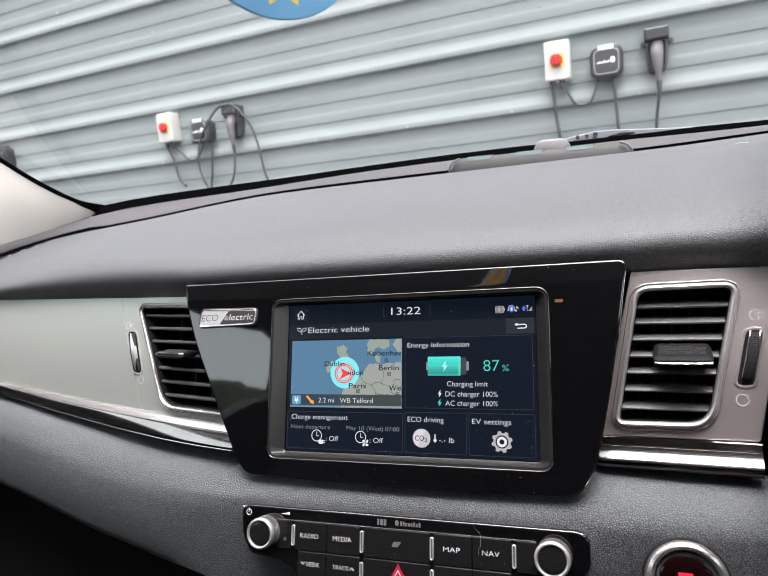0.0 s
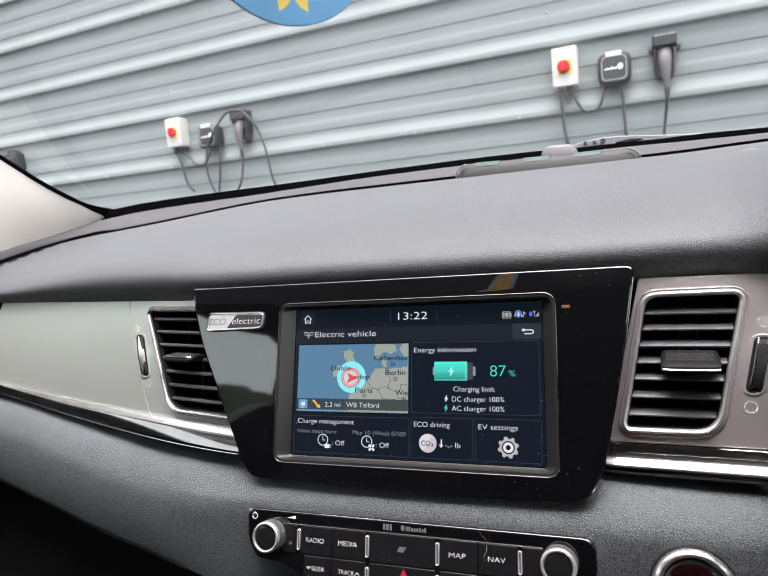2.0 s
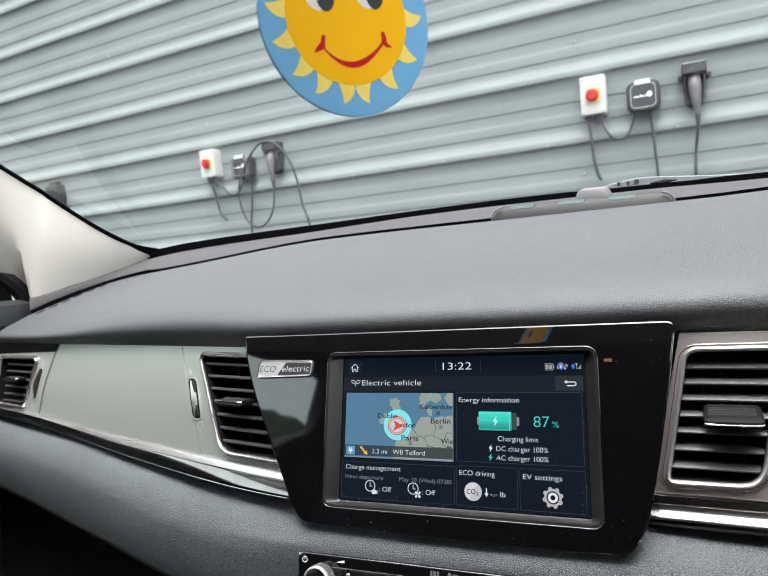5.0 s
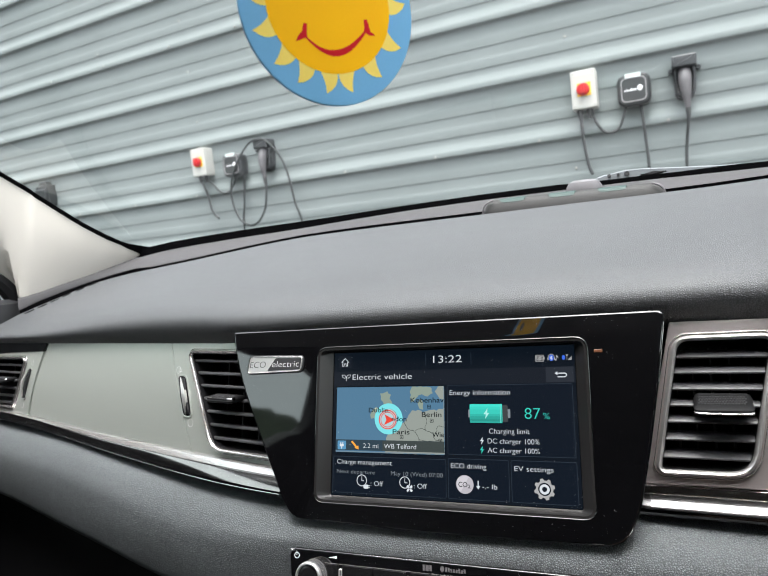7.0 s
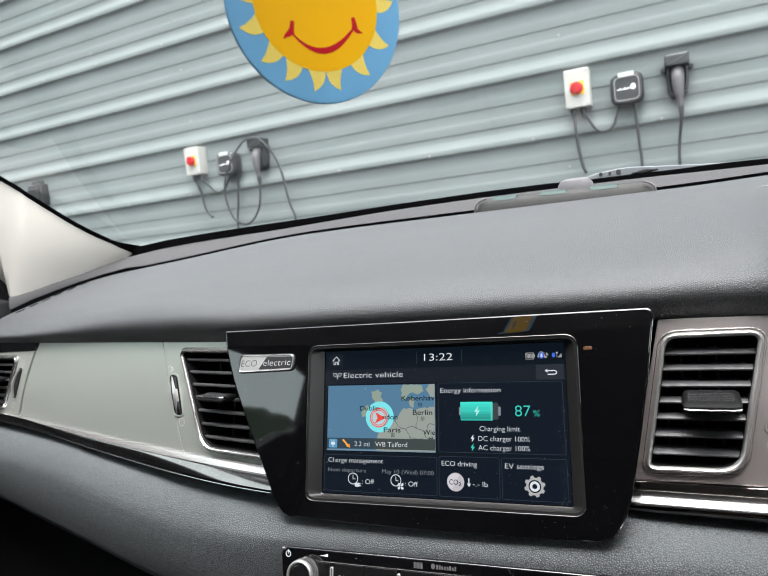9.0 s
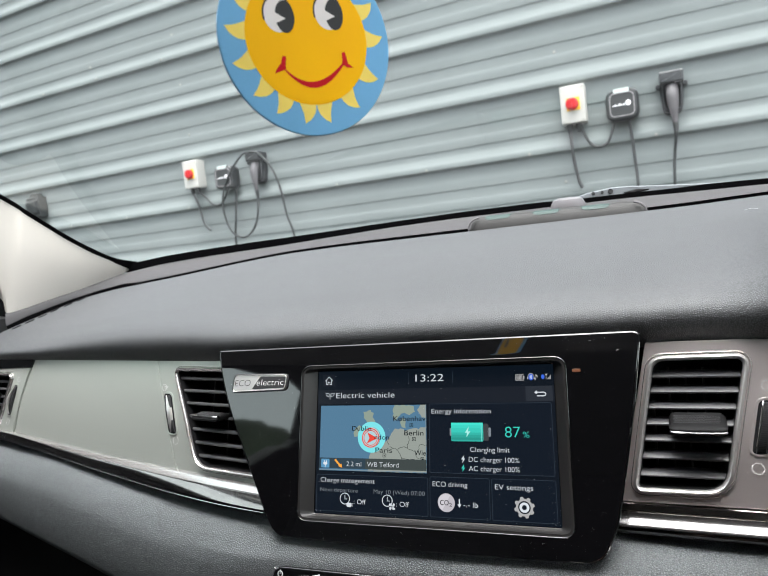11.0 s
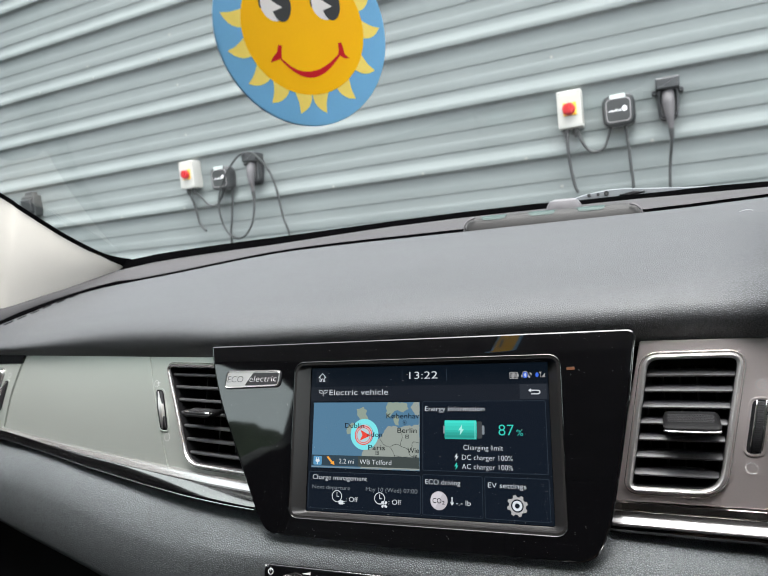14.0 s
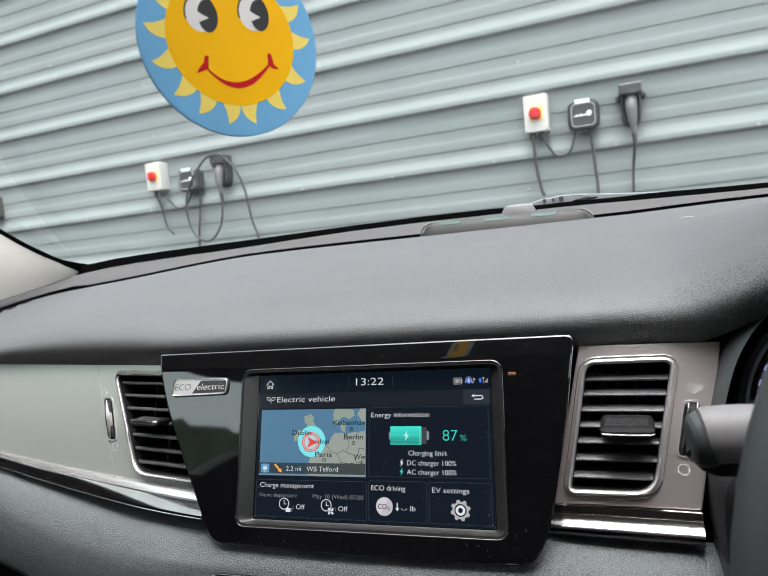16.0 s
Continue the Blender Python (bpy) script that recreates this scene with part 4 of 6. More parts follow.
    tb = part("tab", bm, TAB, t, "black slider tab with a dotted top")
    low = 0.0 if bright > 0.0008 else 0.0022
    part("chrome_edge", tube([(u0 + 0.0016, v0 + 0.0018 + up - low * 0.6, proud - 0.0024 - up), (u0 + 0.0030, v0 + 0.0012 + up - low, proud - up * 0.8 + low * 0.6), (u1 - 0.0030, v0 + 0.0012 + up - low, proud - up * 0.8 + low * 0.6), (u1 - 0.0016, v0 + 0.0018 + up - low * 0.6, proud - 0.0024 - up)], bright, 8, steps=4), CHROME, tb, "thin chrome edge")
    bm = bmesh.new()
    for i in range(17):
        for j in range(5):
            f = 0.32 + 0.13 * j
            u = u0 + 0.003 + (u1 - u0 - 0.006) * (i + 0.5 * (j % 2)) / 17
            v, n = v1 + 0.0004 + (v0 + 0.0042 - v1 - 0.0004) * f, (proud - 0.0028) * f
            q = 0.00048
            loft(bm, [[(u - q, v - q, n), (u + q, v - q, n), (u + q, v + q, n), (u - q, v + q, n)], [(u - q * 0.4, v - q * 0.4 + 0.0001, n + 0.0003), (u + q * 0.4, v - q * 0.4 + 0.0001, n + 0.0003), (u + q * 0.4, v + q * 0.4 + 0.0001, n + 0.0003), (u - q * 0.4, v + q * 0.4 + 0.0001, n + 0.0003)]], True, False, True)
    part("grip_dots", bm, SLAT, tb, "raised grip dots")
    cu, cv, hw, hh, lean = wheel
    w = part("wheel_slot", slab([(p[0] + lean * (p[1] - cv), p[1]) for p in rrect(cu - hw, cv - hh, cu + hw, cv + hh, hw * 0.8, 4)], -0.004, 0.0005, 0.0003), SHADOW_PLASTIC, t)
    o = [(p[0] + lean * (p[1] - cv), p[1]) for p in rrect(cu - hw, cv - hh, cu + hw, cv + hh, hw * 0.8, 4)]
    part("slot_rim", frame_ring(o, grown(o, 0.0016), -0.0004, 0.0002, crown=0.0002), plate_mat, t)
    bm = bmesh.new()
    rings = []
    for i in range(15):
        a = radians(-62 + 124 * i / 14)
        v, n = cv + hh * 0.96 * math.sin(a) / math.sin(radians(62)), 0.0002 + 0.0026 * (math.cos(a) - math.cos(radians(62))) / (1 - math.cos(radians(62)))
        c = cu + lean * (v - cv) + hw * 0.12
        rings.append([(c - hw * 0.60, v, n - 0.004), (c - hw * 0.60, v, n), (c + hw * 0.60, v, n), (c + hw * 0.60, v, n - 0.004)])
    loft(bm, rings, False, False, False)
    wh = part("thumbwheel", bm, DARK_PLASTIC, t, "black knurled thumbwheel")
    bm = bmesh.new()
    if plate_mat is SILVER_L:  # seen from the side: a bright crescent beside the knurled edge
        sg = 1 if lean < 0 else -1
        rows = []
        for i in range(17):
            f = i / 16
            v, a = cv + hh * 0.92 * (2 * f - 1), math.sin(math.pi * f)
            c, n = cu + lean * (v - cv), (0.0012 if sg > 0 else 0.0022) + 0.0030 * a
            u0, u1 = c + sg * hw * (-0.30 + 0.50 * a), c + sg * hw * (-0.18 + 1.05 * a)
            rows.append([(u0, v, n - 0.003), (u0, v, n), (u1, v, n - 0.0001), (u1, v, n - 0.003)])
        loft(bm, rows, True, True, True)
    else:
        for side in (-1, 1):
            tube([((r[1][0] + r[2][0]) / 2 + side * hw * 0.58, r[1][1], r[1][2] - 0.0001) for r in rings], hw * 0.15, 8, bm, 1)
    part("wheel_rim", bm, VENT_SATIN if plate_mat is SILVER_L else CHROME, wh, "bright wheel rim")
    bm = bmesh.new()
    for i in range(26):
        a = radians(-55 + 110 * i / 25)
        v, n = cv + hh * 0.96 * math.sin(a) / math.sin(radians(62)), 0.0005 + 0.0026 * (math.cos(a) - math.cos(radians(62))) / (1 - math.cos(radians(62)))
        c = cu + lean * (v - cv) + hw * 0.12
        loft(bm, [[(c - hw * 0.54, v - 0.0003, n - 0.0006), (c - hw * 0.54, v, n), (c - hw * 0.54, v + 0.0003, n - 0.0006)], [(c + hw * 0.54, v - 0.0003, n - 0.0006), (c + hw * 0.54, v, n), (c + hw * 0.54, v + 0.0003, n - 0.0006)]], True, True, True)
    part("knurling", bm, TAB, wh)
    return t


def left_edge(v):
    return -0.0295 + (0.0695 - v) * 0.405


lrows = [(v, left_edge(v) - 0.0005, 0.08) for v in (0.0628, 0.0527, 0.0426, 0.0325, 0.0222, 0.012, 0.002)]
vent(LP, [(-0.0295, 0.0687), (0.0035, -0.0048), (0.082, -0.0048), (0.082, 0.0687)], [0.004, 0.013, 0.002, 0.002], lrows, 1.0, (0.0025, 0.0320, 0.0308, 0.0372, 0.0105), (-0.0352, 0.0336, 0.0050, 0.0162, -0.31), "black slatted air vent with satin chrome frame", bright=0.0013)
orows = [(v, -0.37, -0.3165 + (v - 0.0085) * 0.356) for v in (0.0525, 0.0445, 0.0360, 0.0275, 0.0190, 0.0115)]
vent(LP, [(-0.38, 0.0100), (-0.3188, 0.0088), (-0.3005, 0.0592), (-0.38, 0.0580)], [0.002, 0.006, 0.005, 0.002], orows, 0.6, (-0.352, -0.324, 0.0335, 0.0395, 0.010), (-0.2943, 0.0340, 0.0036, 0.0158, 0.27), "black slatted outer air vent with satin frame", grow=0.0028, bright=0.001)


def right_plate():
    t = thing("driver_vent_plate", RP, "brushed silver plate round the driver side air vent", "dash panel")
    bm = bmesh.new()
    k = 9
    outer = rpoly([(-0.0425, -0.0155), (0.0375, -0.0150), (0.0548, 0.0785), (-0.023, 0.0785)], 0.0015, k)
    hole = rpoly([(-0.0346, -0.0086), (0.0152, -0.0080), (0.0304, 0.0698), (-0.0211, 0.0692)], [0.004, 0.012, 0.007, 0.008], k)
    loft(bm, [[(*p, -0.014) for p in outer], [(*p, -0.0005) for p in outer], [(*p, 0.0) for p in grown(outer, -0.0006)], [(*p, 0.0) for p in hole], [(*p, -0.014) for p in hole]])
    for i in range(14):
        bmesh.ops.bisect_plane(bm, geom=bm.verts[:] + bm.edges[:] + bm.faces[:], plane_co=(0, -0.012 + 0.0065 * i, 0), plane_no=(0, 1, 0))
    for q in bm.verts:  # a soft bow from top to bottom
        q.co.z -= 0.7 * (q.co.y - 0.03) ** 2
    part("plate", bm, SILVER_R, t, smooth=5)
    bm = frame_ring(disc((0.0300, 0.0068), 0.0028, 28), disc((0.0300, 0.0068), 0.0031, 28), 0.00005, 0.0001)
    part("vent_closed_mark", bm, LABEL_WHITE, t)
    ring = [(0.0383 + r * math.cos(radians(q)), 0.0522 + r * math.sin(radians(q))) for r, span in ((0.0027, range(50, 311, 20)), (0.0030, range(310, 49, -20))) for q in span]
    bm = flat(ring, 0.0001)
    for i in range(3):
        w = [(0.0380 + 0.0008 * k, 0.0510 + 0.0012 * i + 0.0003 * math.sin(k * 1.5)) for k in range(8)]
        for p, q in zip(w, w[1:]):
            bm.faces.new([bm.verts.new(c) for c in ((p[0], p[1] - 0.00012, 0.0001), (q[0], q[1] - 0.00012, 0.0001), (q[0], q[1] + 0.00012, 0.0001), (p[0], p[1] + 0.00012, 0.0001))])
    part("vent_open_mark", bm, LABEL_WHITE, t)


right_plate()


def redge(v, side):
    f = (v + 0.005) / 0.068
    return (-0.0338 + 0.0138 * f) if side < 0 else (0.0146 + 0.0150 * f)


rrows = [(v / 0.9678, redge(v, -1), redge(v, 1)) for v in (0.0565, 0.0478, 0.0387, 0.0296, 0.0205, 0.0108, 0.001)]
vent(RP, [(-0.0322, -0.0066), (0.0130, -0.0060), (0.0282, 0.0676), (-0.0190, 0.0670)], [0.003, 0.011, 0.005, 0.006], rrows, 1.0, (-0.0130, 0.0166, 0.0262, 0.0366, 0.0120), (0.0345, 0.0294, 0.0040, 0.0148, 0.20), "black slatted driver air vent with satin chrome frame", grow=0.0030, plate_mat=SILVER_R)


def strips():
    t = thing("trim_strip", FLAT, "glossy black trim strip with bright chrome lip, passenger side", "trim strip", "dash trim strips")
    top = [(-0.62, 0.006), (-0.5, 0.0015), (-0.4073, -0.0035), (-0.3263, -0.0080), (-0.2567, -0.0105), (-0.196, -0.0122), (-0.13, -0.0130), (-0.1, -0.0130)]
    bot = [(-0.62, -0.002), (-0.5, -0.0070), (-0.406, -0.0138), (-0.325, -0.0215), (-0.2555, -0.0265), (-0.195, -0.0285), (-0.16, -0.0285), (-0.133, -0.0280), (-0.1, -0.027)]
    xs = [-0.62 + 0.01 * i for i in range(51)]

    def prof(fs):
        """Rows of (share of the height, depth, extra depth towards the display)."""
        rings = []
        for x in xs:
            a, b = curve_table(x, top), curve_table(x, bot)
            near = sstep((x + 0.30) / 0.19)
            facet = 0.12 + 0.88 * sstep((x + 0.48) / 0.10)  # silver facet narrows towards the door: its dark reflection put into the shape
            fs_x = [(f * facet if 0 < f < 0.3 else f, n, e) for f, n, e in fs]
            rings.append([(x, 0.0175 + 0.2 * (-0.2 - x) + 0.268 * (a + (b - a) * f) - n - near * e, a + (b - a) * f) for f, n, e in fs_x])
        return rings
    part("silver_band", loft(bmesh.new(), prof([(-0.06, -0.008, 0), (0.0, 0.0004, 0), (0.02, 0.0010, 0), (0.20, 0.0036, 0.0012), (0.225, 0.0034, 0.0012), (0.235, -0.002, 0)]), closed=False), SATIN, t, "bright silver upper facet")
    part("gloss_band", loft(bmesh.new(), prof([(0.22, -0.002, 0), (0.235, 0.0034, 0.0012), (0.26, 0.0037, 0.0014), (0.48, 0.0040, 0.0036), (0.70, 0.0043, 0.0056), (0.725, 0.0042, 0.0058), (0.74, 0.002, 0.004)]), closed=False), DARK_CHROME, t, "glossy dark chrome facet")
    part("lower_edge", loft(bmesh.new(), prof([(0.725, 0.002, 0.004), (0.735, 0.0044, 0.0056), (0.80, 0.0048, 0.0052), (0.90, 0.0040, 0.0040), (1.0, 0.001, 0.0020), (1.02, -0.006, 0)]), closed=False), PIANO, t, "glossy black lower edge")
    part("chrome_lip", loft(bmesh.new(), prof([(0.800, 0.003, 0.0052), (0.806, 0.0054, 0.0052), (0.822, 0.0055, 0.0052), (0.832, 0.0051, 0.0050), (0.836, 0.003, 0.0048)]), closed=False), CHROME, t, "thin chrome line")
    rng = random.Random(5)
    bm = bmesh.new()
    for i in range(150):
        x, f, r = rng.uniform(-0.52, -0.15), rng.uniform(0.27, 0.70), rng.uniform(0.00007, 0.00020)
        a, b = curve_table(x, top), curve_table(x, bot)
        z = a + (b - a) * f
        y = 0.0175 + 0.2 * (-0.2 - x) + 0.268 * z - 0.0052 - sstep((x + 0.30) / 0.19) * (0.0012 + 0.0092 * (f - 0.235))
        bm.faces.new([bm.verts.new((x + r * math.cos(q), y, z + r * rng.uniform(0.5, 1.0) * math.sin(q))) for q in (0.3, 1.8, 3.4, 4.9)])
    ob = struct("dust_on_trim", bm, DUST, "tiny pale dust specks on the glossy trim strip", "dust", kind="stuff")
    ob.matrix_world = FLAT
    t = thing("trim_strip", RP, "chrome and glossy black trim strip under the driver vent", "trim strip", "dash trim strips")
    sec_b = [(-0.0157, -0.006), (-0.0158, 0.0004), (-0.0161, 0.0008), (-0.0200, 0.0020), (-0.0206, 0.0016)]
    sec_c = [(-0.0206, 0.001), (-0.0207, 0.0017), (-0.0220, 0.0021), (-0.0240, 0.0031), (-0.0262, 0.0046), (-0.0279, 0.0060), (-0.0286, 0.0061), (-0.0289, 0.0055)]
    sec_d = [(-0.0288, 0.0054), (-0.0300, 0.0051), (-0.0316, 0.0042), (-0.0330, 0.0025), (-0.0337, -0.006)]
    for nm, sec, mat, lb in (("gloss_band", sec_b, DARK_CHROME, "glossy dark band"), ("chrome_lip", sec_c, surf("lip_chrome", (0.31, 0.302, 0.305), 0.16, metal=1.0, vary=0.22, vscale=40.0, streak=4.0), "bright chrome lip"), ("lower_edge", sec_d, PIANO, "glossy black lower edge")):
        bm = bmesh.new()
        loft(bm, [[(u, v, n + 0.12 * max(0, u - 0.03)) for v, n in sec] for u in (-0.046, -0.03, -0.01, 0.01, 0.03, 0.0375)], closed=False)
        part(nm, bm, mat, t, lb)


strips()


# ---- display unit ----
LIT_U0, LIT_U1, LIT_V0, LIT_V1 = -0.0822, 0.0838, -0.0275, 0.0695


def lean_back(v):
    """Depth by which the band over the screen falls behind the face."""
    w = min(max(v - 0.0741, 0.0), 0.0024)
    return 0.5 * 0.17 / 0.0024 * w * w + 0.17 * max(0.0, v - 0.0765)


def display():
    t = thing("infotainment_display", ST, "glossy black display surround with a lit colour screen", "car display")
    pts = [(-0.1682, 0.0885), (-0.1566, 0.0485), (-0.1378, 0.0105), (-0.117, -0.0317), (-0.1085, -0.0435), (-0.0039, -0.0465), (0.1058, -0.0455), (0.1154, -0.0272), (0.1235, 0.0098), (0.1295, 0.0422), (0.1368, 0.0878)]
    outer = rpoly(pts, [0.003, 0.02, 0.02, 0.012, 0.012, 0.03, 0.012, 0.012, 0.02, 0.02, 0.006], 6)
    k = len(outer)
    hole_pts = rrect(-0.0926, -0.0325, 0.0925, 0.0735, 0.0085, 15)

    bm = bmesh.new()
    # front face: outer bevel, flat face with the opening cut by bridging
    rings = [[(*p, -0.012) for p in outer]] + [[(*p, 0.0059 + 0.0016 * math.sin(radians(a))) for p in grown(outer, -0.0016 * (1 - math.cos(radians(a))))] for a in (0, 18, 36, 54, 72, 90)]
    made = [[bm.verts.new(p) for p in r] for r in rings]
    for a, b in zip(made, made[1:]):
        for i in range(k):
            bm.faces.new((a[i], a[(i + 1) % k], b[(i + 1) % k], b[i]))
    hv = [bm.verts.new((*p, 0.0075)) for p in hole_pts]
    h2 = [bm.verts.new((*p, 0.0068)) for p in grown(hole_pts, -0.0006)]
    n = len(hv)
    for i in range(n):
        bm.faces.new((hv[i], hv[(i + 1) % n], h2[(i + 1) % n], h2[i]))
    eo = [bm.edges.get((made[-1][i], made[-1][(i + 1) % k])) for i in range(k)]
    eh = [bm.edges.get((hv[i], hv[(i + 1) % n])) for i in range(n)]
    bmesh.ops.triangle_fill(bm, use_beauty=True, edges=eo + eh)
    for cut in (0.0738, 0.0744, 0.0750, 0.0756, 0.0762, 0.0768):
        bmesh.ops.bisect_plane(bm, geom=bm.verts[:] + bm.edges[:] + bm.faces[:], plane_co=(0, cut, 0), plane_no=(0, 1, 0))
    for q in bm.verts:
        if q.co.z > 0:
            q.co.z -= lean_back(q.co.y)
    part("surround", bm, PIANO, t, "glossy piano black surround", smooth=5)
    # bead standing in for the highlight down one side of the surround
    top_edge = [(0.1352, 0.080, 0.0070), (0.1332, 0.066, 0.0066), (0.13, 0.045, 0.006)]
    part("edge_highlight_bead", tube(top_edge, 0.0002, 8, steps=5), SMOKE, t, "thin bright bead in place of the edge highlight")
    # recess walls
    bm = bmesh.new()
    inner = rrect(LIT_U0 - 0.0006, LIT_V0 - 0.0004, LIT_U1 + 0.0004, LIT_V1 + 0.0010, 0.0016, 15)
    loft(bm, [[(*p, 0.0071) for p in grown(hole_pts, -0.0004)], [(*p, 0.0070) for p in grown(hole_pts, -0.0022)], [(*p, 0.0016) for p in grown(inner, 0.0012)], [(*p, 0.0004) for p in inner]])
    part("recess", bm, RECESS, t, "dark bevelled recess round the screen")
    part("recess_bead", frame_ring(grown(hole_pts, -0.0006), grown(hole_pts, 0.0000), 0.0066, 0.0075, crown=0.0002), PIANO, t)
    # screen
    part("screen_glass", slab(rrect(LIT_U0 - 0.005, LIT_V0 - 0.003, LIT_U1 + 0.005, LIT_V1 + 0.003, 0.001, 3), -0.004, 0.0, 0), PIANO, t, "dark glossy screen glass")
    return t


DISPLAY = display()
part("amber_mark", slab(rrect(0.0958, 0.0634, 0.1006, 0.0653, 0.0003, 3), 0.0070, 0.0077, 0.0002), surf("amber_brown", (0.10, 0.035, 0.014), 0.4), DISPLAY, "small amber rectangle on the surround")


def badge():
    t = thing("badge", ST, "silver badge with dark lettering on the display surround", "badge")
    o = rpoly([(-0.1505, 0.0558), (-0.1046, 0.0568), (-0.1036, 0.0674), (-0.1490, 0.0682)], 0.003, 5)
    part("plate", slab(o, 0.0074, 0.0088, 0.0005), VENT_SATIN, t, "brushed silver plate")
    part("rim", frame_ring(grown(o, -0.0005), grown(o, 0.0002), 0.0074, 0.0090, crown=0.0003), SMOKE, t)
    part("seat_edge", frame_ring(grown(o, 0.0002), grown(o, 0.0009), 0.0070, 0.0086, crown=0.0003), PRINT_BLACK, t)
    part("dark_half", slab(rpoly([(-0.1335, 0.0574), (-0.1056, 0.0580), (-0.1046, 0.0662), (-0.1262, 0.0668)], 0.0012, 4), 0.0082, 0.0090, 0.0002), PRINT_BLACK, t, "dark half of the badge")
    lettering("ECO", -0.1485, -0.1350, 0.0599, 0.0048, 0.0091, PRINT_BLACK, t, 0.15)
    lettering("electric", -0.1292, -0.1064, 0.0600, 0.0046, 0.0093, LABEL_WHITE, t, 0.15)


badge()


def shrunk(bm, f):
    """Scale a flat mark about its own middle."""
    us, vs = [q.co.x for q in bm.verts], [q.co.y for q in bm.verts]
    cu, cv = (min(us) + max(us)) / 2, (min(vs) + max(vs)) / 2
    for q in bm.verts:
        q.co.x, q.co.y = cu + (q.co.x - cu) * f, cv + (q.co.y - cv) * f
    return bm


def screen_content():
    t = DISPLAY
    WHITE = lit("screen_white", (0.75, 0.8, 0.85), 0.85)
    DIM = lit("screen_dim_white", (0.28, 0.32, 0.36), 0.7)
    BACK = lit("screen_dark_blue", (0.004, 0.008, 0.014), 0.8)
    TILE = lit("screen_tile", (0.004, 0.0085, 0.016), 0.85)
    HEAD = lit("screen_header", (0.010, 0.014, 0.021), 0.85)
    LINE = lit("screen_line", (0.035, 0.05, 0.07), 0.8)
    SEA = lit("map_sea", (0.080, 0.185, 0.29), 0.95)
    LAND = lit("map_land", (0.30, 0.335, 0.305), 0.9)
    LAND2 = lit("map_green", (0.27, 0.335, 0.28), 0.9)
    INK = lit("map_ink", (0.008, 0.014, 0.02), 0.4)
    BARC = lit("map_bar", (0.03, 0.055, 0.075), 0.9)
    TEAL = lit("screen_teal", (0.04, 0.55, 0.46), 0.95)
    CYAN = lit("screen_cyan", (0.2, 0.75, 0.8), 0.9)
    REDL = lit("screen_red", (0.75, 0.06, 0.04), 0.95)
    ORANGE = lit("screen_orange", (0.85, 0.36, 0.05), 0.95)
    BLUE = lit("screen_blue", (0.05, 0.15, 0.75), 0.9)
    SILV = lit("screen_silver", (0.45, 0.45, 0.45), 0.85)
    D = 0.00008

    def layer(i):
        return 0.0001 + D * i
    bg = part("screen_image", bar(LIT_U0, LIT_V0, LIT_U1, LIT_V1, layer(0)), BACK, t, "lit dark blue screen image")

    def put(name, bm, mat):
        return part(name, bm, mat, bg)
    put("status_bar", bar(LIT_U0, 0.0565, LIT_U1, LIT_V1 - 0.0005, layer(1)), BACK)
    put("title_bar", bar(LIT_U0, 0.0462, LIT_U1, 0.0563, layer(1)), HEAD)
    put("energy_tile", flat(rrect(0.002, 0.0018, 0.0813, 0.0455, 0.0008, 3), layer(1)), TILE)
    put("charge_tile", flat(rrect(-0.081, -0.0255, 0.0002, -0.0020, 0.0008, 3), layer(1)), TILE)
    put("driving_tile", flat(rrect(0.0020, -0.0255, 0.0408, -0.0012, 0.0008, 3), layer(1)), TILE)
    put("settings_tile", flat(rrect(0.0426, -0.0255, 0.0815, -0.0012, 0.0008, 3), layer(1)), TILE)
    bm = bmesh.new()
    for u in (-0.0131, 0.0182):
        bar(u, 0.059, u + 0.0003, 0.067, layer(2), bm)
    for o in (rrect(0.002, 0.0018, 0.0813, 0.0455, 0.0008, 3), rrect(-0.081, -0.0255, 0.0002, -0.0020, 0.0008, 3), rrect(0.0020, -0.0255, 0.0408, -0.0012, 0.0008, 3), rrect(0.0426, -0.0255, 0.0815, -0.0012, 0.0008, 3)):
        g = grown(o, 0.0003)
        vs, ws = [bm.verts.new((*p, layer(2))) for p in o], [bm.verts.new((*p, layer(2))) for p in g]
        for i in range(len(o)):
            j = (i + 1) % len(o)
            bm.faces.new((vs[i], vs[j], ws[j], ws[i]))
    put("tile_line_work", bm, LINE)
    put("back_button", bar(0.0660, 0.0467, 0.0827, 0.0560, layer(2)), lit("screen_button", (0.024, 0.030, 0.040), 0.85))
    put("home_button", bar(-0.0785, 0.0588, -0.0685, 0.0672, layer(2)), HEAD)

    # map: sea, land masses, bar
    U0, U1, V0, V1 = -0.0795, -0.0003, 0.0010, 0.0452
    put("map_sea", bar(U0, V0, U1, V1, layer(2)), SEA)

    def blob(pts, seed, wob=0.0006):
        rng = random.Random(seed)
        out = []
        n = len(pts)
        for i in range(n):
            a, b = Vector(pts[i]), Vector(pts[(i + 1) % n])
            k = max(1, int((b - a).length / 0.0014))
            for j in range(k):
                p = a.lerp(b, j / k)
                p += Vector((rng.uniform(-wob, wob), rng.uniform(-wob, wob)))
                out.append((min(max(p.x, U0), U1), min(max(p.y, V0), V1)))
        return out

    def land(name, pts, seed, mat, lay, wob=0.0006):
        bm = flat(blob(pts, seed, wob), layer(lay))
        bmesh.ops.triangulate(bm, faces=bm.faces)
        put(name, bm, mat)
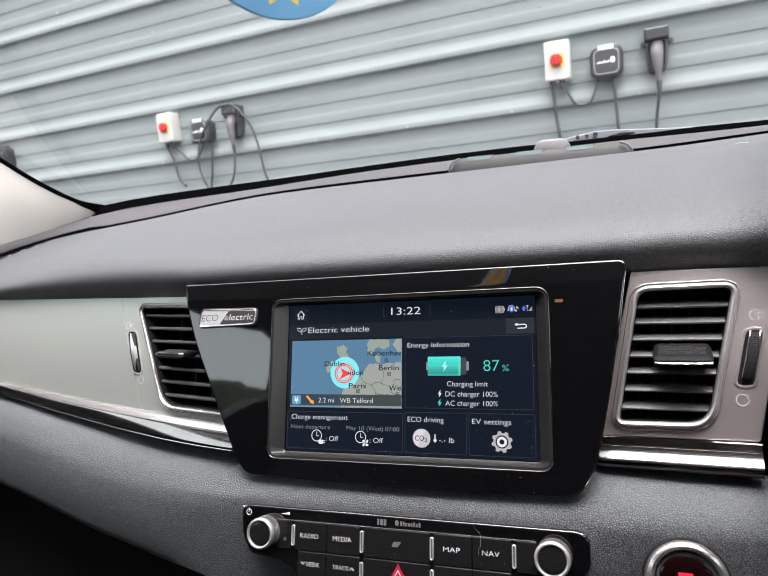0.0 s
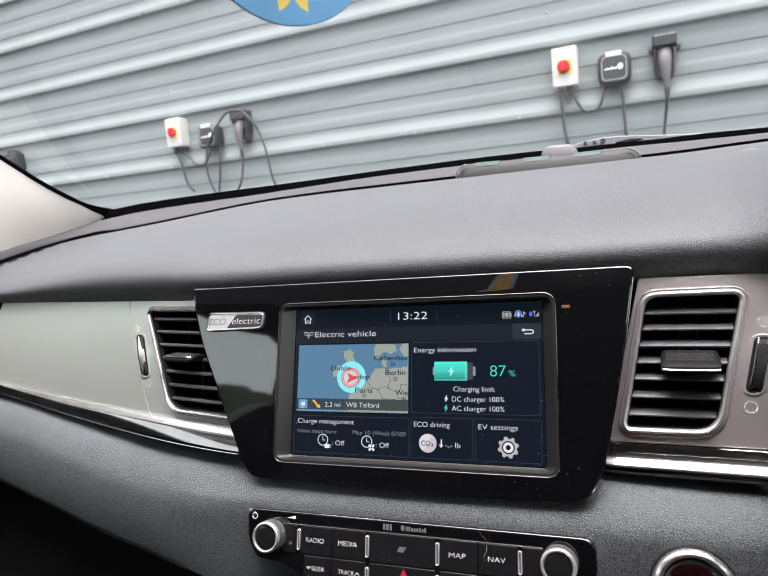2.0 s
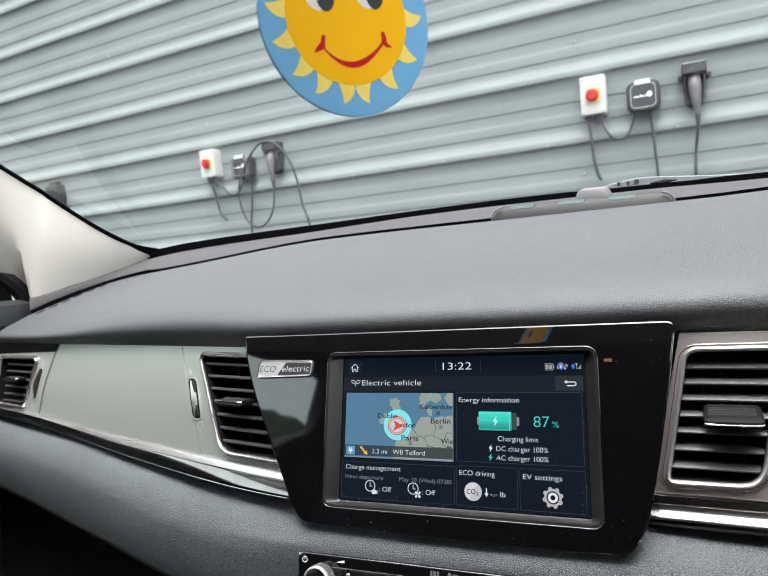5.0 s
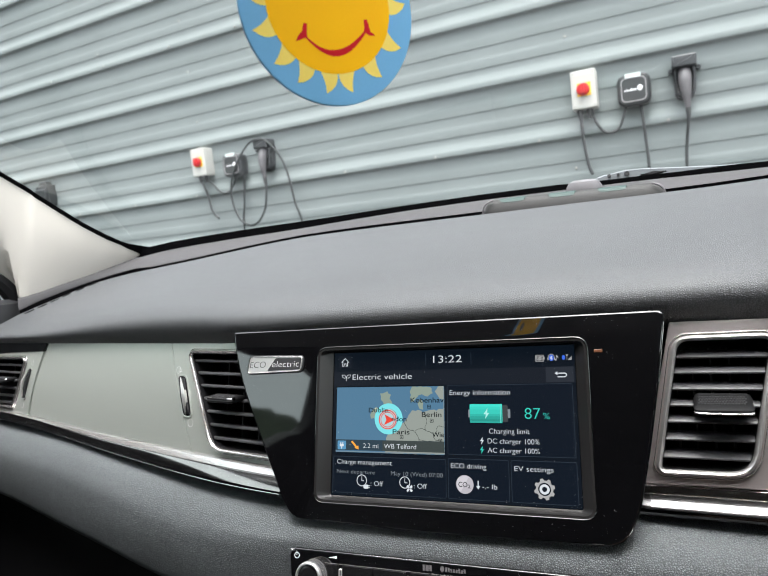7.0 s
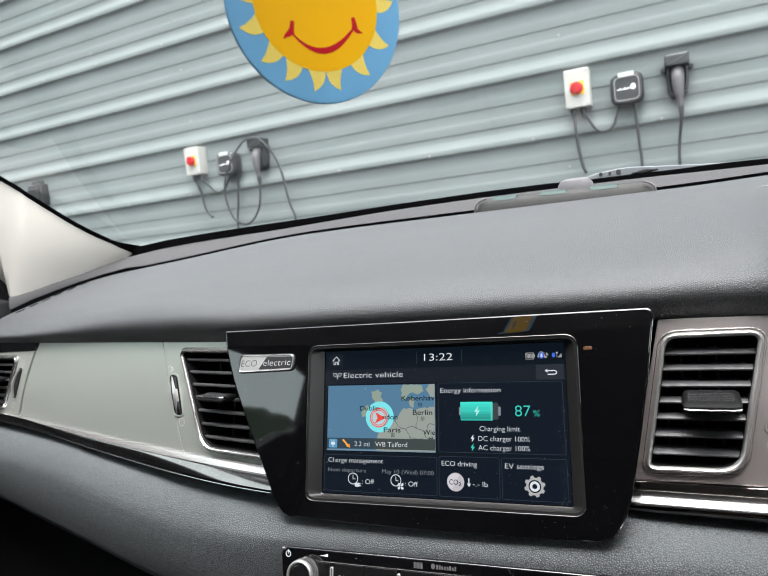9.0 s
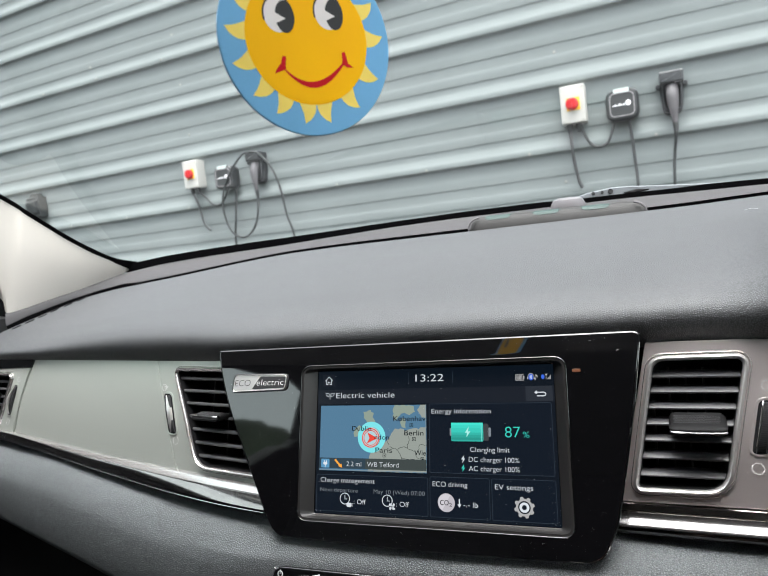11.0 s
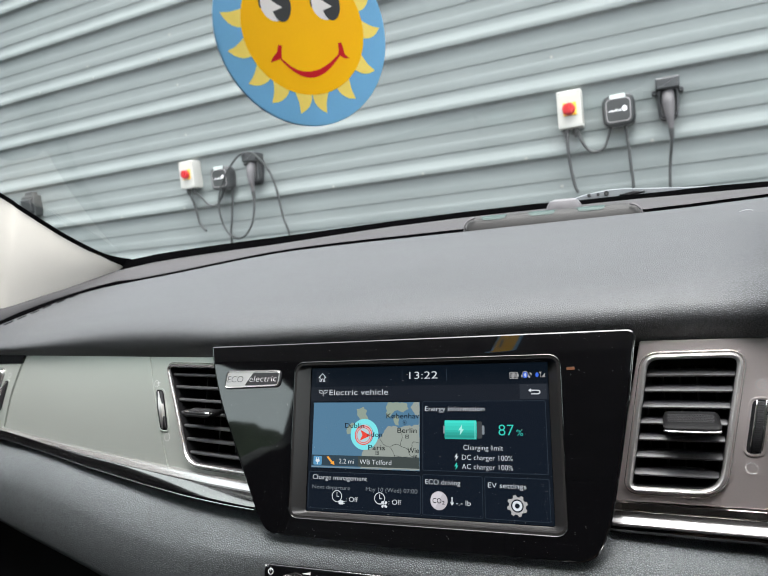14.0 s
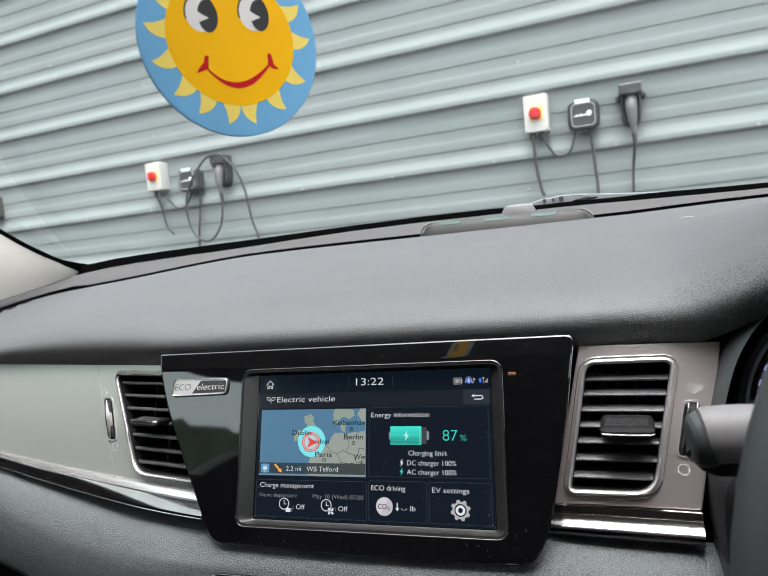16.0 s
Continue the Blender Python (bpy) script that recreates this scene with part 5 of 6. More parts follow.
    land("map_land", [(-0.046, 0.0405), (-0.041, 0.042), (-0.0385, 0.040), (-0.0395, 0.0375), (-0.0375, 0.035), (-0.0365, 0.031), (-0.034, 0.028), (-0.0335, 0.0255), (-0.035, 0.0235), (-0.040, 0.0225), (-0.0445, 0.022), (-0.043, 0.0245), (-0.0425, 0.0275), (-0.0438, 0.030), (-0.043, 0.0335), (-0.0455, 0.0365)], 1, LAND2, 3, 0.0004)
    land("map_land", [(-0.0525, 0.029), (-0.0495, 0.0315), (-0.047, 0.0305), (-0.0465, 0.0275), (-0.048, 0.0245), (-0.0525, 0.024), (-0.0535, 0.0265)], 2, LAND2, 3, 0.0004)
    land("map_land", [(-0.0405, 0.0125), (-0.0375, 0.0175), (-0.032, 0.0195), (-0.028, 0.0225), (-0.0255, 0.026), (-0.0225, 0.029), (-0.0185, 0.030), (-0.0155, 0.0285), (-0.012, 0.029), (-0.006, 0.0295), (-0.0004, 0.031), (-0.0004, 0.0012), (-0.042, 0.0012), (-0.0425, 0.0075)], 3, LAND, 3)
    land("map_land", [(-0.0235, 0.0350), (-0.0245, 0.042), (-0.0225, 0.0451), (-0.010, 0.0451), (-0.0085, 0.0405), (-0.0125, 0.0385), (-0.016, 0.0405), (-0.019, 0.038)], 4, LAND2, 3)
    land("map_land", [(-0.0045, 0.0451), (-0.0004, 0.0451), (-0.0004, 0.036), (-0.0035, 0.037), (-0.0062, 0.0415)], 5, LAND, 3)
    land("map_land", [(-0.0175, 0.030), (-0.0188, 0.0345), (-0.0165, 0.0368), (-0.0148, 0.034), (-0.0152, 0.030)], 6, LAND2, 4, 0.0004)
    bm = bmesh.new()
    rng = random.Random(8)
    for pts in ([(-0.0285, 0.0220), (-0.026, 0.0175), (-0.021, 0.0155), (-0.018, 0.0105), (-0.0195, 0.0055)], [(-0.014, 0.0285), (-0.0125, 0.022), (-0.0135, 0.017), (-0.0085, 0.0145), (-0.0065, 0.0105), (-0.001, 0.010)], [(-0.006, 0.0150), (-0.0045, 0.0195), (-0.0005, 0.0185)], [(-0.018, 0.0105), (-0.012, 0.0095), (-0.0085, 0.0100)], [(-0.0135, 0.017), (-0.0175, 0.0175), (-0.021, 0.0155)]):
        path = [p + Vector((rng.uniform(-0.0003, 0.0003), rng.uniform(-0.0003, 0.0003), 0)) for p in smooth_path([(*p, layer(5)) for p in pts], 5)]
        for a, b in zip(path, path[1:]):
            d = (b - a).normalized()
            q = Vector((-d.y, d.x, 0)) * 0.00013
            bm.faces.new([bm.verts.new(p) for p in (a - q, b - q, b + q, a + q)])
    put("map_borders", bm, INK)
    for u, v in ((-0.0108, 0.0318), (-0.0090, 0.0227), (-0.0302, 0.0118), (-0.0032, 0.0099), (-0.0478, 0.0258)):
        bm = bar(u - 0.0004, v - 0.0004, u + 0.0004, v + 0.0004, layer(6))
        frame_ring(rrect(u - 0.0009, v - 0.0009, u + 0.0009, v + 0.0009, 0.0002, 2), rrect(u - 0.0012, v - 0.0012, u + 0.0012, v + 0.0012, 0.0002, 2), layer(5), layer(5) + 0.00002, bm)
        put("town_dot", bm, INK)
    put("position_halo", frame_ring(disc((-0.0398, 0.0237), 0.0068, 40), disc((-0.0398, 0.0237), 0.0103, 40), layer(6), layer(6) + 0.00002), CYAN)
    put("position_disc", flat(disc((-0.0404, 0.0236), 0.0069, 36), layer(5) + 0.00004), lit("map_halo_pale", (0.42, 0.62, 0.66), 0.9))
    for r0, r1 in ((0.0047, 0.0052), (0.0058, 0.0065)):
        put("position_ring", frame_ring(disc((-0.0404, 0.0232), r0, 36), disc((-0.0404, 0.0232), r1, 36), layer(8), layer(8) + 0.00002), REDL)
    bm = bmesh.new()
    bm.faces.new([bm.verts.new((*p, layer(9))) for p in ((-0.0353, 0.0230), (-0.0428, 0.0269), (-0.0412, 0.0231))])
    bm.faces.new([bm.verts.new((*p, layer(9))) for p in ((-0.0353, 0.0230), (-0.0412, 0.0231), (-0.0432, 0.0194))])
    put("position_arrow", bm, REDL)
    put("route_bar", bar(U0, 0.0024, U1, 0.0095, layer(8)), BARC)
    put("route_bar_land", bar(-0.0440, 0.0024, U1, 0.0094, layer(8) + 0.00004), lit("map_bar_land", (0.050, 0.064, 0.062), 0.9))
    put("map_edge", bar(U0, 0.0013, U1, 0.0018, layer(8)), lit("map_edge_pale", (0.22, 0.28, 0.32), 0.85))
    put("map_side_edge", bar(U1 - 0.0004, 0.0013, U1, V1, layer(8)), lit("map_side_pale", (0.22, 0.28, 0.32), 0.85))
    put("plug_icon", flat(rrect(-0.0779, 0.0028, -0.0714, 0.0087, 0.0008, 3), layer(9)), lit("plug_blue", (0.1, 0.3, 0.5), 0.9))
    bm = bmesh.new()
    flat(rrect(-0.0762, 0.0048, -0.0731, 0.0066, 0.0007, 3), layer(10), bm)
    for u in (-0.0757, -0.0741):
        bar(u, 0.0066, u + 0.0005, 0.0078, layer(10), bm)
    bar(-0.0749, 0.0032, -0.0744, 0.0049, layer(10), bm)
    put("plug_symbol", bm, WHITE)
    bm = bmesh.new()
    for tri in (((-0.0677, 0.0081), (-0.0665, 0.0088), (-0.0628, 0.0050), (-0.0640, 0.0043)), ((-0.0648, 0.0040), (-0.0620, 0.0058), (-0.0616, 0.0030))):
        bm.faces.new([bm.verts.new((*p, layer(10))) for p in tri])
    put("turn_arrow", bm, ORANGE)

    # battery
    put("battery_end", flat(rrect(0.0378, 0.0222, 0.0415, 0.0328, 0.0012, 4), layer(2)), lit("battery_end", (0.05, 0.055, 0.06), 0.9))
    put("battery_end", flat(rrect(0.0413, 0.0247, 0.0430, 0.0303, 0.0006, 4), layer(2)), DIM)
    put("battery_end", flat(rrect(0.0158, 0.0250, 0.0170, 0.0300, 0.0005, 4), layer(2)), DIM)
    put("battery_fill", flat(rrect(0.0168, 0.0216, 0.0380, 0.0334, 0.0012, 4), layer(3)), TEAL)
    for k, (v0, v1, g) in enumerate(((0.0216, 0.0226, 0.70), (0.0226, 0.0240, 0.52), (0.0240, 0.0258, 0.64), (0.0258, 0.0272, 0.80), (0.0300, 0.0318, 1.12), (0.0318, 0.0334, 1.28))):
        put("battery_shade", flat(rrect(0.0169, v0, 0.0379, v1, 0.0003, 3), layer(4)), lit("battery_teal", (0.04 * g, 0.55 * g, 0.46 * g), 0.95))
    put("battery_side", bar(0.0366, 0.0218, 0.0372, 0.0332, layer(5)), lit("battery_rim", (0.15, 0.66, 0.58), 0.9))

    def bolt(u, v, s, mat, lay):
        bm = bmesh.new()
        for q in (((0.25, 1.0), (-0.55, -0.12), (0.02, -0.12), (0.12, 0.2)), ((-0.25, -1.0), (0.55, 0.12), (-0.02, 0.12), (-0.12, -0.2))):
            bm.faces.new([bm.verts.new((u + a * s, v + b * s, layer(lay))) for a, b in q])
        put("bolt_symbol", bm, mat)
    bolt(0.0278, 0.0275, 0.0034, lit("bolt_pale", (0.4, 0.85, 0.78), 0.9), 5)
    bolt(0.0245, 0.0106, 0.0024, WHITE, 4)
    bolt(0.0244, 0.0050, 0.0024, TEAL, 4)

    # gear, carbon disc, clocks
    gear = []
    for i in range(48):
        a = 2 * math.pi * i / 48
        r = 0.0063 if (i % 6) in (0, 1, 5) else 0.0051
        gear.append((0.0622 + r * math.cos(a + 0.26), -0.0172 + r * math.sin(a + 0.26)))
    put("gear_icon", flat(gear, layer(3)), SILV)
    put("gear_hub", flat(disc((0.0622, -0.0172), 0.0038, 28), layer(4)), TILE)
    put("gear_ring", frame_ring(disc((0.0622, -0.0172), 0.0015, 24), disc((0.0622, -0.0172), 0.0030, 24), layer(5), layer(5) + 0.00002), WHITE)
    put("carbon_disc", flat(disc((0.0127, -0.0166), 0.0057, 32), layer(3)), lit("carbon_disc", (0.50, 0.48, 0.52), 0.9))
    put("disc_sheen", flat([(0.0127 + 0.0052 * math.cos(radians(q)), -0.0166 + 0.0052 * math.sin(radians(q))) for q in range(60, 241, 12)], layer(3) + 0.00004), lit("carbon_sheen", (0.62, 0.60, 0.64), 0.9))
    for u, v in ((-0.0592, -0.0172), (-0.0280, -0.0172)):
        bm = frame_ring(disc((u, v), 0.0033, 28), disc((u, v), 0.0038, 28), layer(3), layer(3) + 0.00002)
        bar(u - 0.0002, v - 0.0003, u + 0.0002, v + 0.0025, layer(3), bm)
        bar(u - 0.0002, v - 0.0004, u + 0.0018, v, layer(3), bm)
        if u > -0.04:
            for q in range(4):
                a = radians(45 + 90 * q)
                flat([(u + 0.0034 + x * math.cos(a) - y * math.sin(a), v - 0.0036 + x * math.sin(a) + y * math.cos(a)) for x, y in ((0.0002, -0.0003), (0.0014, -0.0010), (0.0026, -0.0003), (0.0024, 0.0008), (0.0010, 0.0006))], layer(4), bm)
            put("clock_icon", bm, WHITE)
            continue
        flat(rrect(u + 0.0014, v - 0.0052, u + 0.0050, v - 0.0026, 0.0009, 4), layer(4), bm)
        bar(u + 0.0050, v - 0.0034, u + 0.0062, v - 0.0030, layer(4), bm)
        bar(u + 0.0050, v - 0.0047, u + 0.0062, v - 0.0043, layer(4), bm)
        put("clock_icon", bm, WHITE)
    bm = bmesh.new()
    bar(0.0210, -0.0175, 0.0217, -0.0140, layer(3), bm)
    bm.faces.new([bm.verts.new((*p, layer(3))) for p in ((0.0200, -0.0172), (0.02135, -0.0192), (0.0227, -0.0172))])
    put("down_arrow", bm, WHITE)

    # header icons
    bm = bmesh.new()
    for a, b in (((-0.0764, 0.0628), (-0.0736, 0.0656)), ((-0.0736, 0.0656), (-0.0708, 0.0628)), ((-0.0755, 0.0632), (-0.0755, 0.0602)), ((-0.0717, 0.0632), (-0.0717, 0.0602)), ((-0.0756, 0.0602), (-0.0744, 0.0602)), ((-0.0728, 0.0602), (-0.0716, 0.0602)), ((-0.0744, 0.0602), (-0.0744, 0.0618)), ((-0.0728, 0.0602), (-0.0728, 0.0618)), ((-0.0744, 0.0618), (-0.0728, 0.0618))):
        d = (Vector(b) - Vector(a)).normalized() * 0.00022
        q = Vector((-d.y, d.x))
        bm.faces.new([bm.verts.new((*p, layer(3))) for p in (Vector(a) - q - d, Vector(b) - q + d, Vector(b) + q + d, Vector(a) + q - d)])
    put("home_icon", bm, WHITE)
    bm = bmesh.new()
    for s in (-1, 1):
        o = [(-0.0725 + s * x, 0.0522 + y) for x, y in ((0.0002, 0.0), (0.0012, 0.0014), (0.0034, 0.0016), (0.0028, 0.0002), (0.0012, -0.0004))]
        g = grown(o if s > 0 else o[::-1], -0.00035)
        oo = o if s > 0 else o[::-1]
        vs, ws = [bm.verts.new((*p, layer(3))) for p in oo], [bm.verts.new((*p, layer(3))) for p in g]
        for i in range(5):
            bm.faces.new((vs[i], vs[(i + 1) % 5], ws[(i + 1) % 5], ws[i]))
    bar(-0.0727, 0.0496, -0.0723, 0.0524, layer(3), bm)
    put("leaf_icon", bm, WHITE)
    bm = bmesh.new()
    arc = [(0.0778 + 0.0022 * math.cos(radians(a)), 0.0508 + 0.0016 * math.sin(radians(a)), layer(4)) for a in range(90, -91, -15)]
    path = [Vector((0.0715, 0.0524, layer(4)))] + [Vector(p) for p in arc] + [Vector((0.0722, 0.0492, layer(4)))]
    for a, b in zip(path, path[1:]):
        d = (b - a).normalized()
        q = Vector((-d.y, d.x, 0)) * 0.00045
        bm.faces.new([bm.verts.new(p) for p in (a - q, b - q, b + q, a + q)])
    bm.faces.new([bm.verts.new((*p, layer(4))) for p in ((0.0697, 0.0524), (0.0722, 0.0507), (0.0722, 0.0541))])
    put("back_arrow", shrunk(bm, 0.70), WHITE)
    bm = bmesh.new()
    for i in range(5):
        bar(0.0607 + 0.0008 * i, 0.0602, 0.0612 + 0.0008 * i, 0.0630, layer(3), bm)
    o, g = rrect(0.0603, 0.0598, 0.0649, 0.0634, 0.0004, 3), rrect(0.0600, 0.0595, 0.0652, 0.0637, 0.0005, 3)
    vs, ws = [bm.verts.new((*p, layer(3))) for p in o], [bm.verts.new((*p, layer(3))) for p in g]
    for i in range(len(o)):
        bm.faces.new((vs[i], vs[(i + 1) % len(o)], ws[(i + 1) % len(o)], ws[i]))
    bar(0.0652, 0.0608, 0.0657, 0.0624, layer(3), bm)
    put("battery_icon", bm, SILV)
    put("phone_icon", flat(disc((0.0698, 0.0617), 0.0015, 20, 0.0020), layer(3)), BLUE)
    bm = bmesh.new()
    bar(0.06965, 0.0605, 0.06995, 0.0629, layer(4), bm)
    for a, b in (((0.0690, 0.0611), (0.0705, 0.0623)), ((0.0690, 0.0623), (0.0705, 0.0611)), ((0.0698, 0.0629), (0.0705, 0.0623)), ((0.0698, 0.0605), (0.0705, 0.0611))):
        d = (Vector(b) - Vector(a)).normalized() * 0.00013
        q = Vector((-d.y, d.x))
        bm.faces.new([bm.verts.new((*p, layer(4))) for p in (Vector(a) - q, Vector(b) - q, Vector(b) + q, Vector(a) + q)])
    put("phone_icon_mark", bm, WHITE)
    arc = [radians(q) for q in range(200, -21, -20)]
    bm = bmesh.new()
    rim = [(0.0698 + r * math.cos(q), 0.0617 + r * 1.2 * math.sin(q)) for r, span in ((0.0018, arc), (0.0021, arc[::-1])) for q in span]
    flat(rim, layer(3), bm)
    for c in (0.0678, 0.0718):
        flat(disc((c, 0.0611), 0.0004, 10, 0.0008), layer(3), bm)
    put("headset_icon", bm, SILV)
    bm = flat(disc((0.0724, 0.0604), 0.0005, 12), layer(3))
    bar(0.0727, 0.0604, 0.07295, 0.0634, layer(4), bm)
    bm.faces.new([bm.verts.new((*p, layer(4))) for p in ((0.07295, 0.0634), (0.0740, 0.0624), (0.0740, 0.0612), (0.0736, 0.0618), (0.07295, 0.0624))])
    put("note_icon", bm, SILV)
    put("link_icon", flat(disc((0.0772, 0.0617), 0.0010, 16, 0.0015), layer(3)), BLUE)
    bm = bmesh.new()
    for i in range(4):
        bar(0.0800 + 0.00055 * i, 0.0601, 0.08035 + 0.00055 * i, 0.0608 + 0.0006 * i, layer(3), bm)
    bar(0.0791, 0.0601, 0.07935, 0.0634, layer(4), bm)
    bm.faces.new([bm.verts.new((*p, layer(3))) for p in ((0.0784, 0.0635), (0.0801, 0.0635), (0.0793, 0.0622))])
    put("signal_icon", bm, SILV)

    words = [("13:22", -0.0075, 0.0123, 0.0606, 0.0050, WHITE), ("Electric vehicle", -0.0672, -0.0228, 0.0503, 0.0040, WHITE), ("Energy information", 0.0037, 0.0434, 0.0393, 0.0032, WHITE),
             ("Charging limit", 0.0293, 0.0547, 0.0151, 0.0032, WHITE), ("DC charger 100%", 0.0283, 0.0604, 0.0090, 0.0032, WHITE), ("AC charger 100%", 0.0282, 0.0604, 0.0034, 0.0032, WHITE),
             ("87", 0.0521, 0.0617, 0.0243, 0.0070, TEAL), ("%", 0.0633, 0.0673, 0.0243, 0.0038, TEAL), ("Charge management", -0.0778, -0.0369, -0.0067, 0.0032, WHITE),
             ("Next departure", -0.0778, -0.0493, -0.0129, 0.0026, DIM), ("May 10 (Wed) 07:00", -0.0376, -0.0016, -0.0130, 0.0028, DIM), (": Off", -0.0522, -0.0433, -0.0203, 0.0032, WHITE),
             (": Off", -0.0214, -0.0124, -0.0205, 0.0032, WHITE), ("ECO driving", 0.0039, 0.0269, -0.0068, 0.0032, WHITE), ("EV settings", 0.0446, 0.0681, -0.0072, 0.0032, WHITE),
             ("CO", 0.0087, 0.0145, -0.0181, 0.0032, INK), ("2", 0.0148, 0.0166, -0.0187, 0.0022, INK), ("-.- lb", 0.0241, 0.0335, -0.0187, 0.0032, WHITE),
             ("Københav", -0.0237, -0.0004, 0.0345, 0.0034, INK), ("Berlin", -0.0157, -0.0021, 0.0251, 0.0034, INK), ("Wie", -0.0085, -0.0005, 0.0123, 0.0034, INK),
             ("Dublin", -0.0544, -0.0399, 0.0280, 0.0032, INK), ("ndon", -0.0373, -0.0266, 0.0222, 0.0032, INK), ("Paris", -0.0366, -0.0244, 0.0136, 0.0034, INK),
             ("2.2 mi", -0.0582, -0.0470, 0.0042, 0.0032, WHITE), ("WB Telford", -0.0427, -0.0198, 0.0042, 0.0032, WHITE)]
    for s, u0, u1, v, h, mat in words:
        lettering(s, u0, u1, v, h, layer(11), mat, bg, weight=0.006 if mat is INK else -0.010)


screen_content()


# ---- control panel under the display ----
BUTTON_INK = surf("button_lettering", (0.7, 0.7, 0.7), 0.5, vary=0.03)
BUTTON = surf("button_black", (0.008, 0.008, 0.0085), 0.22, spec=0.35, vary=0.06)


DIVIDER = surf("divider_silver", (0.55, 0.55, 0.54), 0.4, metal=0.5)


def control_panel():
    t = thing("control_panel", ST @ pose(0, 0, 0.0085), "glossy black audio control panel with chrome ringed knobs", "control panel")
    o = rpoly([(-0.1084, -0.0655), (-0.1070, -0.0815), (-0.1005, -0.0925), (-0.0765, -0.0945), (-0.067, -0.101), (-0.05, -0.125), (0.053, -0.125), (0.070, -0.101), (0.0795, -0.0945), (0.102, -0.0925), (0.1095, -0.0815), (0.1095, -0.0665), (0.1045, -0.0625), (-0.1050, -0.0622)], 0.004, 4)
    part("fascia", slab(o, -0.034, 0.0, 0.0012), PIANO, t, "glossy black fascia")
    part("rim", tube([(*p, -0.0006) for p in [(-0.1072, -0.0690), (-0.1074, -0.0666), (-0.1063, -0.0641), (-0.1030, -0.0630), (-0.05, -0.0627), (0.05, -0.0630), (0.1020, -0.0634), (0.1066, -0.0656), (0.1086, -0.0690), (0.1086, -0.0740)]], 0.00020, 8), SATIN, t, "thin bright upper edge")
    rows = [(-0.0700, -0.0871), (-0.0876, -0.1045)]
    cols = [(-0.0815, -0.0710, " "), (-0.0684, -0.0467, "RADIO"), (-0.0462, -0.0240, "MEDIA"), (-0.0214, 0.0201, ""), (0.0227, 0.0449, "MAP"), (0.0454, 0.0676, "NAV"), (0.0704, 0.0815, " ")]
    for u0, u1, s in cols:
        b = part("button", block(u0, rows[0][1], -0.001, u1, rows[0][0], 0.0006, 0.0005), BUTTON, t)
        if s == " ":
            continue
        if s:
            c, w = (u0 + u1) / 2 - 0.0005, 0.0062 if len(s) == 5 else 0.0049
            lettering(s, c - w, c + w, -0.0795, 0.0029, 0.0008, BUTTON_INK, b)
        else:
            bm = bmesh.new()
            flat(rpoly([(-0.0035, -0.0797), (0.0008, -0.0797), (0.0014, -0.0782), (0.0030, -0.0766), (-0.002, -0.0766)], 0.0006, 3), 0.0008, bm)
            part("card_mark", bm, GREY_GUN, b, "grey printed mark")
    cols2 = [(-0.0655, -0.0469, "SEEK"), (-0.0463, -0.0242, "TRACK"), (-0.0212, 0.0199, ""), (0.0229, 0.0448, ""), (0.0454, 0.0674, "")]
    for u0, u1, s in cols2:
        b = part("button", block(u0, rows[1][1], -0.001, u1, rows[1][0], 0.0006, 0.0005), BUTTON, t)
        if s:
            off = 0.001 if s == "SEEK" else -0.001
            c, w = (u0 + u1) / 2 + off, 0.0046 if s == "SEEK" else 0.0054
            lettering(s, c - w, c + w, -0.0960, 0.0027, 0.0008, BUTTON_INK, b)
            bm = bmesh.new()
            u, k = (c - w - 0.0022, 1) if s == "SEEK" else (c + w + 0.0020, -1)
            for sx in (-1, 1):
                bm.faces.new([bm.verts.new((u + sx * a, -0.0946 + k * h, 0.0008)) for a, h in ((0.0, -0.0008), (0.0013, 0.0006), (0.0013, 0.0012), (0.0, -0.0002))])
            part("chevron", bm, BUTTON_INK, b)
        elif u0 < 0:
            bm = frame_ring([(0.0008 + x * 0.55, -0.0990 + y * 0.55) for x, y in ((-0.0075, -0.0055), (0.0075, -0.0055), (0.0, 0.0075))], [(0.0008 + x, -0.0990 + y) for x, y in ((-0.0098, -0.0068), (0.0098, -0.0068), (0.0, 0.0102))], 0.0004, 0.0009)
            part("hazard_triangle", bm, surf("crimson_plastic", (0.32, 0.006, 0.025), 0.35), b, "red hazard warning triangle")
            bm = frame_ring([(0.0008 + x * 0.80, -0.0990 + y * 0.80) for x, y in ((-0.0075, -0.0055), (0.0075, -0.0055), (0.0, 0.0075))], [(0.0008 + x * 0.92, -0.0990 + y * 0.92) for x, y in ((-0.0075, -0.0055), (0.0075, -0.0055), (0.0, 0.0075))], 0.0005, 0.0010)
            part("hazard_line", bm, BUTTON_INK, b)
        elif u0 < 0.04:
            star = [(0.034 + (0.0024 if i % 2 == 0 else 0.001) * math.sin(math.pi * i / 5), -0.0972 + (0.0024 if i % 2 == 0 else 0.001) * math.cos(math.pi * i / 5)) for i in range(10)][::-1]
            part("star_mark", flat(star, 0.0008), BUTTON_INK, b)
